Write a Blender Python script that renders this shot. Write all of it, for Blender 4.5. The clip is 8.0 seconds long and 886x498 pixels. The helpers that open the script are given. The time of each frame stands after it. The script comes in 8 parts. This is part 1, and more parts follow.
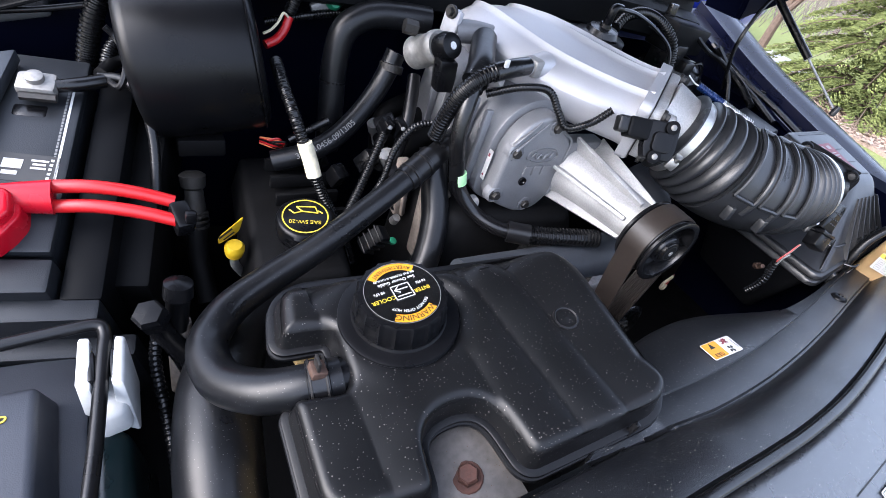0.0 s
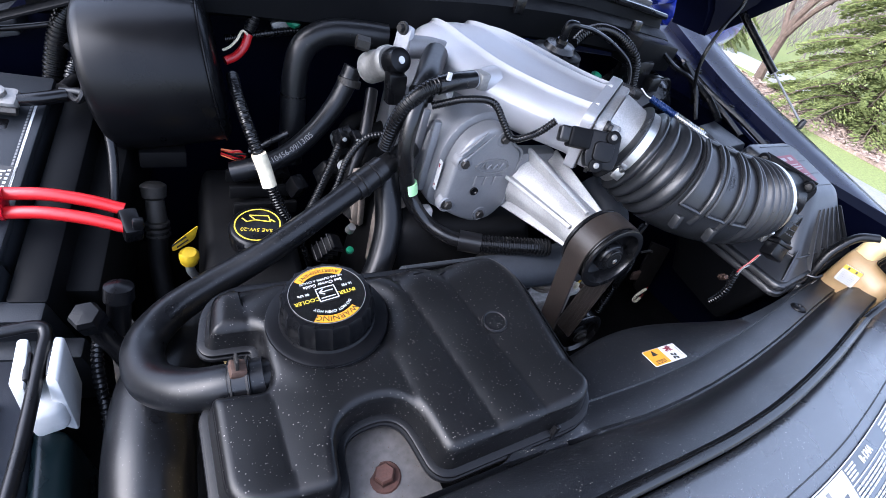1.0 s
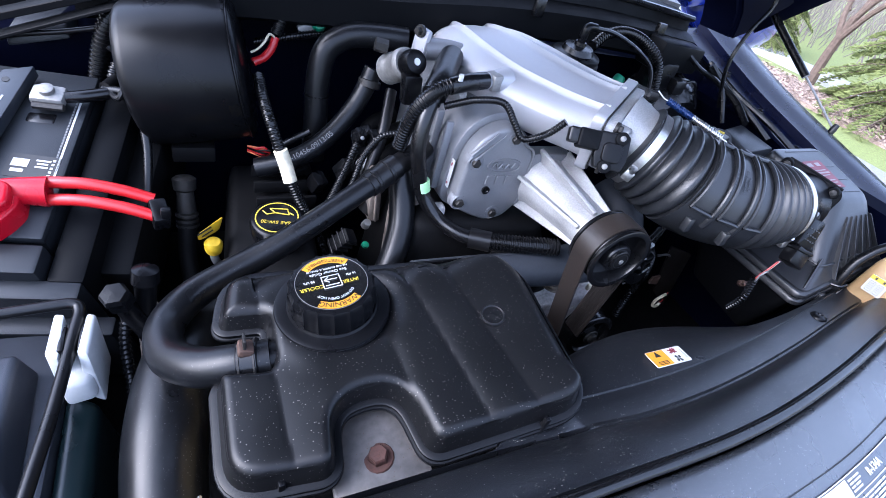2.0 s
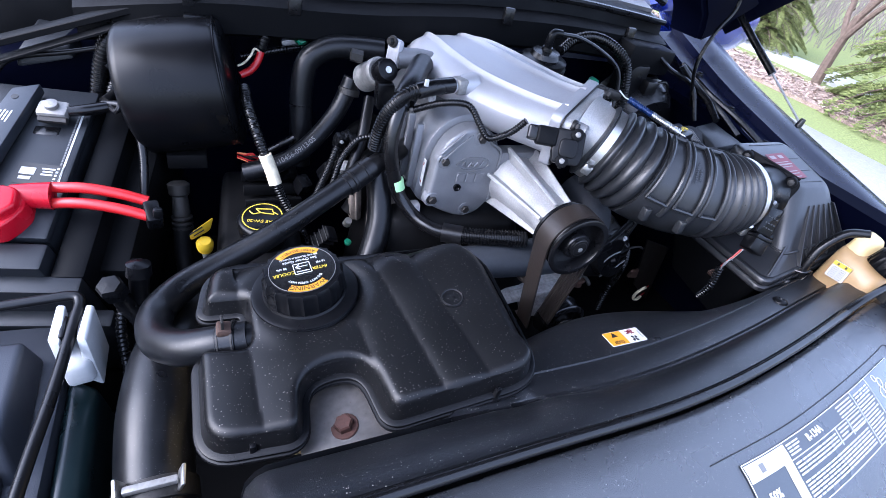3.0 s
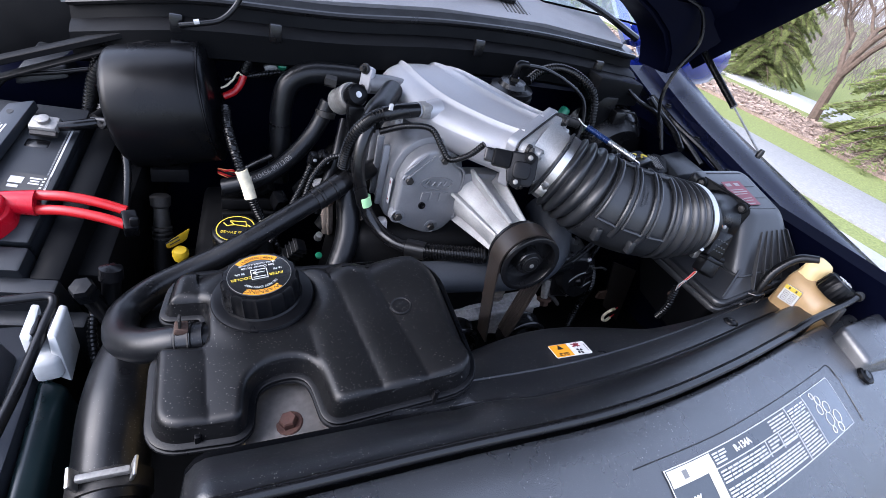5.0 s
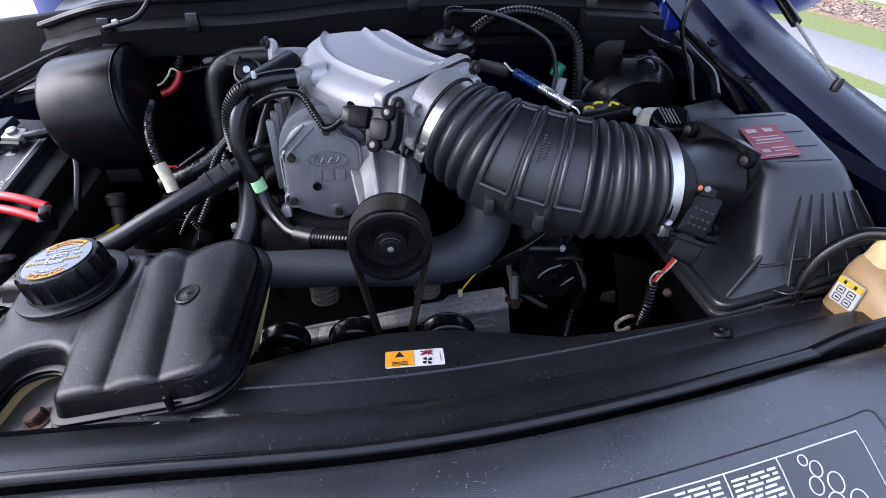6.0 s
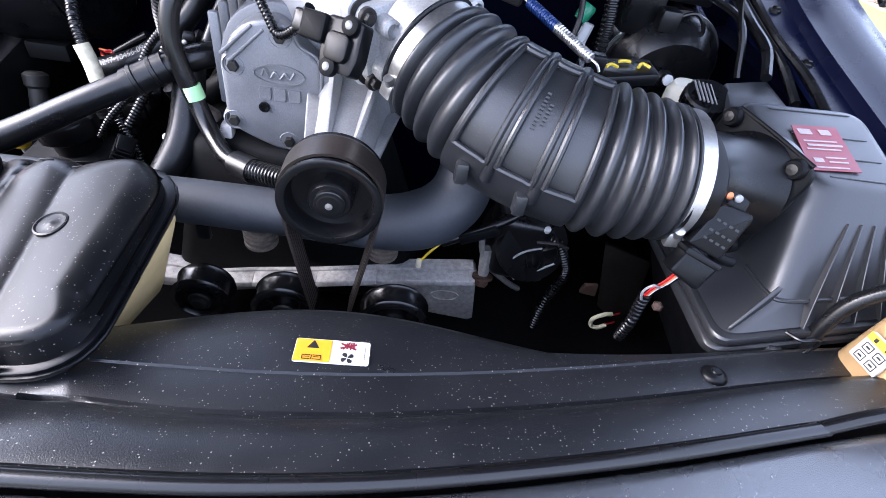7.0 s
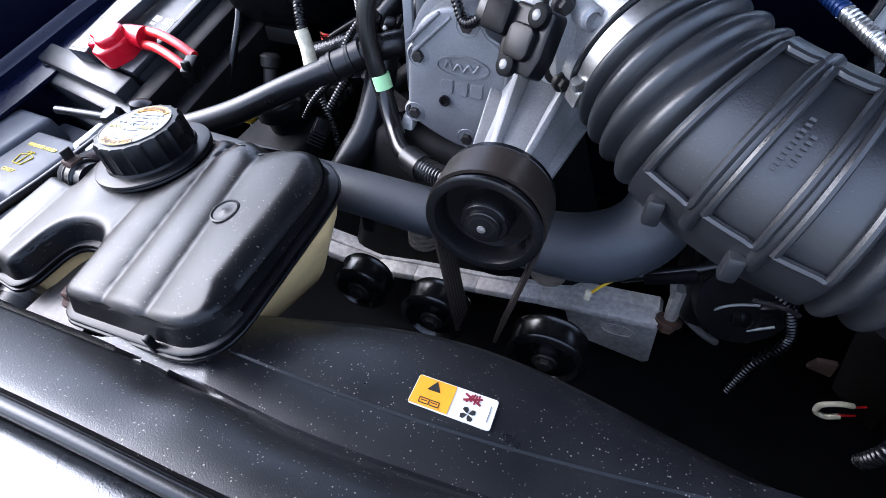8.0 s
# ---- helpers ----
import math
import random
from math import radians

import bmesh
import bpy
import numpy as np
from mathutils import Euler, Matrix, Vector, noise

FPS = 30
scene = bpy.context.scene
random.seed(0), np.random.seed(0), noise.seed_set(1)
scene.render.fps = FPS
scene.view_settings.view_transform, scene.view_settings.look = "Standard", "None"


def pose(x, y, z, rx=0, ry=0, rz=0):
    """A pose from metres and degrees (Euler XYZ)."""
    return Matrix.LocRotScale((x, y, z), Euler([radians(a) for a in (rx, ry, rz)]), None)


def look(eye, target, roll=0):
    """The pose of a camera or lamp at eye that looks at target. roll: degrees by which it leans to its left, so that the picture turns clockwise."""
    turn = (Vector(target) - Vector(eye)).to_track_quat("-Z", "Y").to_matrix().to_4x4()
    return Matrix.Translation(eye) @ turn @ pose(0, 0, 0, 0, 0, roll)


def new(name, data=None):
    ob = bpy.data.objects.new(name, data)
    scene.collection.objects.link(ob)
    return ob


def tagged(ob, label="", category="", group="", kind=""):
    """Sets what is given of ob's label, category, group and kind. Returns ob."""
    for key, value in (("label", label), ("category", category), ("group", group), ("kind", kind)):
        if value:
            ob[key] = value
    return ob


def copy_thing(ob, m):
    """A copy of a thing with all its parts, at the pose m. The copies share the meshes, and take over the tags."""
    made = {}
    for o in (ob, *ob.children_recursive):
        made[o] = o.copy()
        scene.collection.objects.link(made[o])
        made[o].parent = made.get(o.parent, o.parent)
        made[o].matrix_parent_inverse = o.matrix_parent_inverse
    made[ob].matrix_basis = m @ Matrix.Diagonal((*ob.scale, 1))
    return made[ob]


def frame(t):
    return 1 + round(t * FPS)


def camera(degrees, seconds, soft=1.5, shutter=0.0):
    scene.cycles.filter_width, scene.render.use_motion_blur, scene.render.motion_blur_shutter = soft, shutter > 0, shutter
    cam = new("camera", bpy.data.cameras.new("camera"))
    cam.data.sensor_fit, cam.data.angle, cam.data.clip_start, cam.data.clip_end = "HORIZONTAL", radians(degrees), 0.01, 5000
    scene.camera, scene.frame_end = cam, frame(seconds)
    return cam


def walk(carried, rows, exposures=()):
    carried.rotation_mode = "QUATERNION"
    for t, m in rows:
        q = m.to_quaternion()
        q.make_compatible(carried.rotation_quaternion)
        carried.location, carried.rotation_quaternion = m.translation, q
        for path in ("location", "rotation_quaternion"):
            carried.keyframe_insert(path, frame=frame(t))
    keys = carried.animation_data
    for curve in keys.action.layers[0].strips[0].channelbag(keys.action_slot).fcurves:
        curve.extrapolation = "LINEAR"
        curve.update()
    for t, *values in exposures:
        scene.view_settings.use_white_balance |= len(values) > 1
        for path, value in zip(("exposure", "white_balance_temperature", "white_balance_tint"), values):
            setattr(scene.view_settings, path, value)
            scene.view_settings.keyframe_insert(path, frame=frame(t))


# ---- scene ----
cam = camera(84.0, 8.0, soft=0.4)
PATH = [
    (0, (-0.5687, -0.1310, 1.4231), (-0.0562, 0.4630, 0.8030), 19.91),
    (0.5, (-0.4843, -0.1980, 1.4521), (0.0061, 0.4355, 0.8536), 18.29),
    (1, (-0.5062, -0.1847, 1.4405), (-0.0065, 0.4436, 0.8442), 18.58),
    (1.5, (-0.5278, -0.1724, 1.4268), (-0.0391, 0.4597, 0.8254), 19.87),
    (2, (-0.4864, -0.2165, 1.4535), (-0.0465, 0.4434, 0.8444), 17.31),
    (2.2, (-0.4496, -0.2397, 1.4532), (-0.0310, 0.4336, 0.8437), 15.66),
    (3.3, (-0.4711, -0.2887, 1.4829), (-0.0489, 0.3978, 0.8909), 14.61),
    (3.5, (-0.5258, -0.2730, 1.4839), (-0.0849, 0.4133, 0.9054), 16.41),
    (4, (-0.5947, -0.2598, 1.4723), (-0.1507, 0.4302, 0.9007), 18.83),
    (4.5, (-0.5314, -0.2913, 1.4925), (-0.1050, 0.4120, 0.9237), 17.45),
    (5, (-0.4159, -0.3469, 1.4984), (0.0014, 0.3699, 0.9398), 15.40),
    (5.2, (-0.3860, -0.3647, 1.5023), (0.0291, 0.3545, 0.9451), 15.19),
    (6.3, (0.0787, -0.3393, 1.4075), (0.0912, 0.4771, 0.8301), -1.81),
    (6.5, (0.0657, -0.3210, 1.4045), (0.1021, 0.4648, 0.7871), 0.76),
    (7, (0.0540, -0.2428, 1.3908), (0.1694, 0.4872, 0.7171), 11.73),
    (7.5, (0.1022, -0.1744, 1.3686), (0.0018, 0.5029, 0.6397), 4.07),
    (8, (0.0712, -0.1549, 1.3745), (-0.1784, 0.4778, 0.6414), -0.66),
]
EXPOSURES = [(0.0, 2.70, 5600, 14), (2.0, 2.72, 5050, 17), (4.0, 2.56, 5230, 18), (5.0, 2.35, 5430, 16), (6.5, 2.12, 5430, 18), (7.0, 3.26, 5480, 18), (7.5, 3.2, 5180, 19), (8.0, 2.72, 5250, 15)]
walk(cam, [(t, look(eye, target, roll)) for t, eye, target, roll in PATH], EXPOSURES)
# ---- path end

# ---------- world and light ----------
world = bpy.data.worlds.new("overcast_sky")
scene.world = world
world.use_nodes = True
wn = world.node_tree.nodes
sky = wn.new("ShaderNodeTexSky")
sky.sky_type = "NISHITA"
sky.sun_disc = False
sky.sun_elevation = radians(36)
sky.sun_rotation = radians(-90)
sky.air_density, sky.dust_density, sky.ozone_density = 1.0, 6.0, 1.0
wn["Background"].inputs["Strength"].default_value = 0.15
# an even layer of cloud over the clear sky
cloud = wn.new("ShaderNodeMix")
cloud.data_type = "RGBA"
cloud.inputs["Factor"].default_value = 0.55
cloud.inputs["B"].default_value = (3.8, 3.9, 4.1, 1)
world.node_tree.links.new(sky.outputs[0], cloud.inputs["A"])
world.node_tree.links.new(cloud.outputs["Result"], wn["Background"].inputs["Color"])
sun_data = bpy.data.lights.new("sun", "SUN")
sun_data.energy, sun_data.angle, sun_data.color = 0.68, radians(50), (1.0, 0.99, 0.97)
sun = new("sun", sun_data)
sun.matrix_world = look((-3.2, 0.1, 3.3), (0, 0.1, 1.0))


# ---------- materials ----------
def material(name, color, rough=0.5, metal=0.0, grain=400.0, bump=0.15, vary=0.15, stain=0.12, specks=0.0, speck_color=(0.3, 0.29, 0.27),
             spec=0.5, coat=0.0, island=0.0, detail=3.0):
    """A surface with grain, broad stains and, where wanted, specks of dust."""
    m = bpy.data.materials.new(name)
    m.use_nodes = True
    nt = m.node_tree
    n, ln = nt.nodes, nt.links
    b = n["Principled BSDF"]
    b.inputs["Metallic"].default_value = metal
    b.inputs["Specular IOR Level"].default_value = spec
    b.inputs["Coat Weight"].default_value = coat
    tc = n.new("ShaderNodeTexCoord")
    fine = n.new("ShaderNodeTexNoise")
    fine.inputs["Scale"].default_value, fine.inputs["Detail"].default_value = grain, detail
    broad = n.new("ShaderNodeTexNoise")
    broad.inputs["Scale"].default_value, broad.inputs["Detail"].default_value = 18.0, 5.0
    ln.new(tc.outputs["Object"], fine.inputs["Vector"])
    ln.new(tc.outputs["Object"], broad.inputs["Vector"])
    mixed = n.new("ShaderNodeMath")
    mixed.operation = "MULTIPLY_ADD"
    mixed.inputs[1].default_value = vary * 2
    mixed.inputs[2].default_value = 1 - vary
    ln.new(fine.outputs[0], mixed.inputs[0])
    mb = n.new("ShaderNodeMath")
    mb.operation = "MULTIPLY_ADD"
    mb.inputs[1].default_value = stain * 2
    mb.inputs[2].default_value = 1 - stain
    ln.new(broad.outputs[0], mb.inputs[0])
    both = n.new("ShaderNodeMath")
    both.operation = "MULTIPLY"
    ln.new(mixed.outputs[0], both.inputs[0])
    ln.new(mb.outputs[0], both.inputs[1])
    last = both
    if island:
        info = n.new("ShaderNodeObjectInfo")
        ri = n.new("ShaderNodeMath")
        ri.operation = "MULTIPLY_ADD"
        ri.inputs[1].default_value, ri.inputs[2].default_value = island * 2, 1 - island
        ln.new(info.outputs["Random"], ri.inputs[0])
        last = n.new("ShaderNodeMath")
        last.operation = "MULTIPLY"
        ln.new(both.outputs[0], last.inputs[0])
        ln.new(ri.outputs[0], last.inputs[1])
    col = n.new("ShaderNodeVectorMath")
    col.operation = "SCALE"
    col.inputs[0].default_value = color
    ln.new(last.outputs[0], col.inputs["Scale"])
    out = col.outputs[0]
    if specks:
        vo = n.new("ShaderNodeTexVoronoi")
        vo.inputs["Scale"].default_value = 520.0
        ln.new(tc.outputs["Object"], vo.inputs["Vector"])
        cell = n.new("ShaderNodeSeparateColor")
        ln.new(vo.outputs["Color"], cell.inputs[0])
        some = n.new("ShaderNodeMath")
        some.operation = "GREATER_THAN"
        some.inputs[1].default_value = 0.5
        ln.new(cell.outputs[0], some.inputs[0])
        size = n.new("ShaderNodeMath")
        size.operation = "POWER"
        size.inputs[1].default_value = 2.0
        ln.new(cell.outputs[1], size.inputs[0])
        keep = n.new("ShaderNodeMath")
        keep.operation = "MULTIPLY"
        ln.new(size.outputs[0], keep.inputs[0])
        ln.new(some.outputs[0], keep.inputs[1])
        grow = n.new("ShaderNodeMath")
        grow.operation = "MULTIPLY"
        grow.inputs[1].default_value = 0.33 * specks
        ln.new(keep.outputs[0], grow.inputs[0])
        lt = n.new("ShaderNodeMath")
        lt.operation = "LESS_THAN"
        ln.new(vo.outputs["Distance"], lt.inputs[0])
        ln.new(grow.outputs[0], lt.inputs[1])
        mx = n.new("ShaderNodeMix")
        mx.data_type = "RGBA"
        fac = n.new("ShaderNodeMath")
        fac.operation = "MULTIPLY"
        fac.inputs[1].default_value = 0.75
        ln.new(lt.outputs[0], fac.inputs[0])
        ln.new(fac.outputs[0], mx.inputs["Factor"])
        ln.new(out, mx.inputs["A"])
        mx.inputs["B"].default_value = (*speck_color, 1)
        out = mx.outputs["Result"]
    ln.new(out, b.inputs["Base Color"])
    ro = n.new("ShaderNodeMath")
    ro.operation = "MULTIPLY_ADD"
    ro.inputs[1].default_value, ro.inputs[2].default_value = 0.9 * rough, 0.55 * rough
    ln.new(broad.outputs[0], ro.inputs[0])
    ln.new(ro.outputs[0], b.inputs["Roughness"])
    if bump:
        bp = n.new("ShaderNodeBump")
        bp.inputs["Strength"].default_value, bp.inputs["Distance"].default_value = bump, 0.0006
        ln.new(fine.outputs[0], bp.inputs["Height"])
        ln.new(bp.outputs[0], b.inputs["Normal"])
    return m


M = {
    "plastic": material("black_moulded_plastic", (0.0036, 0.0037, 0.0042), 0.34, grain=900, bump=0.10, specks=1.0, speck_color=(0.14, 0.13, 0.12), spec=0.21),
    "plastic_clean": material("black_plastic", (0.003, 0.0031, 0.0037), 0.3, grain=900, bump=0.08, spec=0.15),
    "cover": material("grained_black_plastic", (0.005, 0.0055, 0.007), 0.34, grain=1000, bump=0.4, specks=1.0, speck_color=(0.24, 0.23, 0.20), spec=0.52),
    "rubber": material("black_rubber", (0.0045, 0.0045, 0.005), 0.3, grain=600, bump=0.2, stain=0.3, spec=0.3),
    "hose": material("worn_rubber_hose", (0.004, 0.0043, 0.0052), 0.32, grain=160, bump=0.15, vary=0.5, stain=0.5, specks=0.9, speck_color=(0.08, 0.08, 0.08), spec=0.26),
    "intake": material("ribbed_intake_rubber", (0.0125, 0.0132, 0.0148), 0.33, grain=700, bump=0.25, stain=0.35, specks=0.6, speck_color=(0.07, 0.07, 0.07), spec=0.46),
    "loom": material("split_loom_plastic", (0.0028, 0.0028, 0.0032), 0.26, grain=500, bump=0.1, spec=0.3),
    "steel_black": material("black_painted_steel", (0.0035, 0.0035, 0.004), 0.26, 0.0, grain=300, bump=0.1, spec=0.36),
    "cast": material("cast_aluminium_grey", (0.15, 0.153, 0.162), 0.5, 0.4, grain=700, bump=0.5, vary=0.3, stain=0.35, specks=0.5, speck_color=(0.06, 0.055, 0.05)),
    "bright": material("brushed_aluminium_plenum", (0.36, 0.36, 0.375), 0.58, 0.55, grain=1100, bump=0.35, vary=0.2, stain=0.16, specks=0.3, speck_color=(0.12, 0.12, 0.12)),
    "snout": material("machined_cast_alloy", (0.32, 0.32, 0.32), 0.58, 0.5, grain=500, bump=0.5, vary=0.35, stain=0.5, specks=0.4, speck_color=(0.05, 0.045, 0.04)),
    "dull": material("weathered_aluminium", (0.36, 0.345, 0.33), 0.65, 0.35, grain=160, bump=0.7, vary=0.55, stain=0.6, specks=0.8, speck_color=(0.05, 0.04, 0.035)),
    "steel": material("zinc_plated_steel", (0.5, 0.49, 0.47), 0.36, 0.95, grain=300, bump=0.15, vary=0.25, stain=0.35),
    "copper_screw": material("copper_plated_screw", (0.45, 0.16, 0.07), 0.4, 0.9, grain=300, bump=0.1),
    "rust": material("rusty_steel", (0.045, 0.024, 0.016), 0.7, 0.2, grain=250, bump=0.6, vary=0.6, stain=0.6),
    "stained_zinc": material("rust_stained_zinc", (0.085, 0.08, 0.078), 0.55, 0.4, grain=120, bump=0.4, vary=0.5, stain=0.7, specks=0.8, speck_color=(0.06, 0.03, 0.018)),
    "galv": material("dull_zinc_bracket", (0.24, 0.24, 0.24), 0.55, 0.5, grain=200, bump=0.3, vary=0.35, stain=0.45),
    "red": material("red_plastic", (0.36, 0.003, 0.012), 0.25, grain=300, bump=0.05, vary=0.1, spec=0.35),
    "red_wire": material("red_cable_jacket", (0.34, 0.006, 0.008), 0.33, grain=300, bump=0.1, vary=0.15),
    "yellow": material("yellow_plastic", (0.5, 0.33, 0.008), 0.4, grain=200, bump=0.1),
    "yellow_ink": material("yellow_print", (0.45, 0.34, 0.02), 0.5, bump=0.0),
    "orange_ink": material("orange_print", (0.5, 0.21, 0.005), 0.45, bump=0.0, vary=0.05),
    "white_ink": material("white_print", (0.42, 0.42, 0.41), 0.5, bump=0.0, vary=0.15),
    "black_ink": material("black_print", (0.006, 0.006, 0.006), 0.5, bump=0.0),
    "grey_ink": material("grey_print", (0.12, 0.12, 0.12), 0.5, bump=0.0),
    "faded_ink": material("faded_print", (0.22, 0.19, 0.19), 0.5, bump=0.0, vary=0.3, stain=0.3),
    "red_ink": material("red_print", (0.13, 0.010, 0.020), 0.45, bump=0.0, vary=0.15, stain=0.25),
    "teal_label": material("dark_green_label", (0.038, 0.044, 0.052), 0.3, bump=0.0, spec=0.5),
    "white_tape": material("soiled_white_tape", (0.55, 0.5, 0.36), 0.6, grain=150, bump=0.3, vary=0.4, stain=0.4),
    "green_tag": material("pale_green_tag", (0.34, 0.6, 0.3), 0.5, grain=100, bump=0.05),
    "green": material("green_plastic", (0.02, 0.2, 0.1), 0.4, bump=0.05),
    "white": material("white_nylon", (0.42, 0.43, 0.43), 0.42, grain=200, bump=0.08, vary=0.1, stain=0.2),
    "lead": material("lead_terminal", (0.10, 0.098, 0.092), 0.55, 0.4, grain=120, bump=0.6, vary=0.6, stain=0.5),
    "tan": material("aged_translucent_plastic", (0.3, 0.2, 0.095), 0.4, grain=80, bump=0.05, stain=0.4),
    "cream": material("cream_translucent_plastic", (0.55, 0.42, 0.2), 0.45, grain=80, bump=0.05, stain=0.3),
    "blue": material("dark_blue_car_paint", (0.0018, 0.0028, 0.013), 0.28, 0.0, grain=700, bump=0.1, vary=0.3, spec=0.2),
    "blue_bright": material("blue_car_paint", (0.01, 0.018, 0.16), 0.2, 0.0, grain=60, bump=0.0, vary=0.1, coat=0.8),
    "blue_coil": material("blue_coated_spring", (0.008, 0.025, 0.10), 0.4, 0.3, grain=200, bump=0.1),
    "matt": material("matt_black_plastic", (0.003, 0.0032, 0.0038), 0.5, grain=900, bump=0.2, spec=0.065),
    "header": material("grained_header_plastic", (0.019, 0.0208, 0.0245), 0.28, grain=1000, bump=0.5, specks=0.9, speck_color=(0.15, 0.15, 0.14), spec=1.0),
    "bolt_dark": material("darkened_bolt_steel", (0.026, 0.0245, 0.023), 0.5, 0.6, grain=300, bump=0.4, vary=0.4, stain=0.4),
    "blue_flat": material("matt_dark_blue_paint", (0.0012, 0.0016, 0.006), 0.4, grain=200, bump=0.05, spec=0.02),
    "dusty": material("dusty_grey_rubber", (0.018, 0.021, 0.027), 0.6, grain=250, bump=0.25, vary=0.3, stain=0.35),
    "label_black": material("glossy_black_label", (0.004, 0.004, 0.004), 0.25, bump=0.0, coat=1.0),
    "washer": material("dusty_washer_plastic", (0.027, 0.03, 0.038), 0.48, grain=900, bump=0.25, stain=0.2),
    # pale base colour holds the white sky reflected at the windscreen's foot
    "cowl_sheen": material("sky_sheen_cowl_plastic", (0.09, 0.092, 0.1), 0.5, grain=300, bump=0.3, stain=0.3),
    "alloy_old": material("aged_alloy", (0.2, 0.195, 0.185), 0.55, 0.5, grain=220, bump=0.5, vary=0.4, stain=0.5),
    "pale": material("pale_fluid_plastic", (0.45, 0.44, 0.37), 0.45, grain=80, bump=0.05, stain=0.3),
    "box": material("satin_black_plastic", (0.0130, 0.0135, 0.0150), 0.36, grain=700, bump=0.15, stain=0.3, spec=0.5, specks=0.5, speck_color=(0.06, 0.06, 0.06)),
    "rust_bolt": material("orange_rusty_steel", (0.034, 0.0105, 0.006), 0.75, 0.1, grain=250, bump=0.7, vary=0.6, stain=0.6),
    # dirty metal; the deep shade of the bay is put into its near-black colour
    "inner": material("dirty_metal_shade_black", (0.002, 0.002, 0.0023), 0.65, 0.0, grain=120, bump=0.4, vary=0.4, stain=0.4, spec=0.12),
    "block": material("dusty_engine_casting", (0.12, 0.1, 0.083), 0.75, 0.1, grain=160, bump=0.7, vary=0.6, stain=0.6),
    "belt": material("ribbed_belt_rubber", (0.016, 0.0125, 0.0105), 0.36, grain=300, bump=0.3, vary=0.3, stain=0.3),
    "copper": material("orange_wire", (0.5, 0.14, 0.05), 0.5, bump=0.0),
    "battery": material("dark_grey_battery_case", (0.0098, 0.011, 0.0133), 0.42, grain=900, bump=0.3, stain=0.25, spec=0.42),
    "bar": material("grey_blue_hold_down", (0.017, 0.020, 0.025), 0.4, grain=400, bump=0.15),
    "grass": material("spring_grass", (0.165, 0.185, 0.068), 0.9, grain=40, bump=0.6, vary=0.6, stain=0.4, spec=0.1),
    "concrete": material("pale_concrete", (0.3, 0.3, 0.295), 0.85, grain=30, bump=0.4, vary=0.2, stain=0.2, spec=0.2),
    "asphalt": material("pale_worn_asphalt", (0.215, 0.21, 0.20), 0.9, grain=60, bump=0.5, vary=0.3, stain=0.3, spec=0.2),
    "mulch": material("fallen_leaves_mulch", (0.22, 0.165, 0.13), 0.95, grain=60, bump=0.8, vary=0.9, stain=0.3, spec=0.1, detail=8),
    "leaf": material("dry_fallen_leaf", (0.33, 0.25, 0.195), 0.8, grain=5, bump=0.0, vary=0.7, stain=0.4, spec=0.2),
    "grime": material("grimy_brown_metal", (0.009, 0.0075, 0.0065), 0.6, 0.2, grain=160, bump=0.5, vary=0.5, stain=0.5, spec=0.2),
    "teal_tank": material("dark_teal_tank_plastic", (0.006, 0.013, 0.0145), 0.3, grain=80, bump=0.05, stain=0.3),
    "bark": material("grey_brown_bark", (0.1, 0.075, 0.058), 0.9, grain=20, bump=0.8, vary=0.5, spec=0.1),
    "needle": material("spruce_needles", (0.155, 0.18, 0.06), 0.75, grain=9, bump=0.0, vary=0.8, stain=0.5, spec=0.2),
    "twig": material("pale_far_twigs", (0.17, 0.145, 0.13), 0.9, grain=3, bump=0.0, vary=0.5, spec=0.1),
}


def glass(name, tint, rough=0.02):
    m = bpy.data.materials.new(name)
    m.use_nodes = True
    b = m.node_tree.nodes["Principled BSDF"]
    b.inputs["Base Color"].default_value = (*tint, 1)
    b.inputs["Transmission Weight"].default_value = 1.0
    b.inputs["Roughness"].default_value = rough
    b.inputs["IOR"].default_value = 1.5
    return m


M["windscreen"] = glass("windscreen_glass", (0.8, 0.9, 0.88))
M["mirror"] = material("mirror_glass", (0.8, 0.8, 0.82), 0.05, 1.0, bump=0.0, vary=0.0, stain=0.0)

# ---------- shaping helpers ----------
ORIGIN = {}


def thing(name, label, category, base, group="", kind=""):
    ob = new(name)
    ob.location = base
    ob.empty_display_size = 0.05
    ORIGIN[ob] = Vector(base)
    return tagged(ob, label, category, group, kind)


def finish(name, bm, mat, smooth=38):
    me = bpy.data.meshes.new(name)
    bmesh.ops.recalc_face_normals(bm, faces=bm.faces)
    bm.to_mesh(me)
    bm.free()
    me.materials.append(M[mat])
    for p in me.polygons:
        p.use_smooth = True
    me.set_sharp_from_angle(angle=radians(smooth))
    return me


def part(name, bm, mat, parent, label="", smooth=38):
    """One mesh object under a thing or a part; bm is in world coordinates."""
    o = ORIGIN[parent]
    bmesh.ops.translate(bm, vec=-o, verts=bm.verts)
    ob = new(name, finish(name, bm, mat, smooth))
    ob.parent = parent
    ORIGIN[ob] = o
    return tagged(ob, label)


def solid(name, bm, mat, label, category, group="", kind="", smooth=38):
    """A top-level thing or piece of the setting that is one mesh; its origin is at its base."""
    xs = [v.co for v in bm.verts]
    o = Vector(((min(v.x for v in xs) + max(v.x for v in xs)) / 2, (min(v.y for v in xs) + max(v.y for v in xs)) / 2, min(v.z for v in xs)))
    bmesh.ops.translate(bm, vec=-o, verts=bm.verts)
    ob = new(name, finish(name, bm, mat, smooth))
    ob.location = o
    ORIGIN[ob] = o
    return tagged(ob, label, category, group, kind)


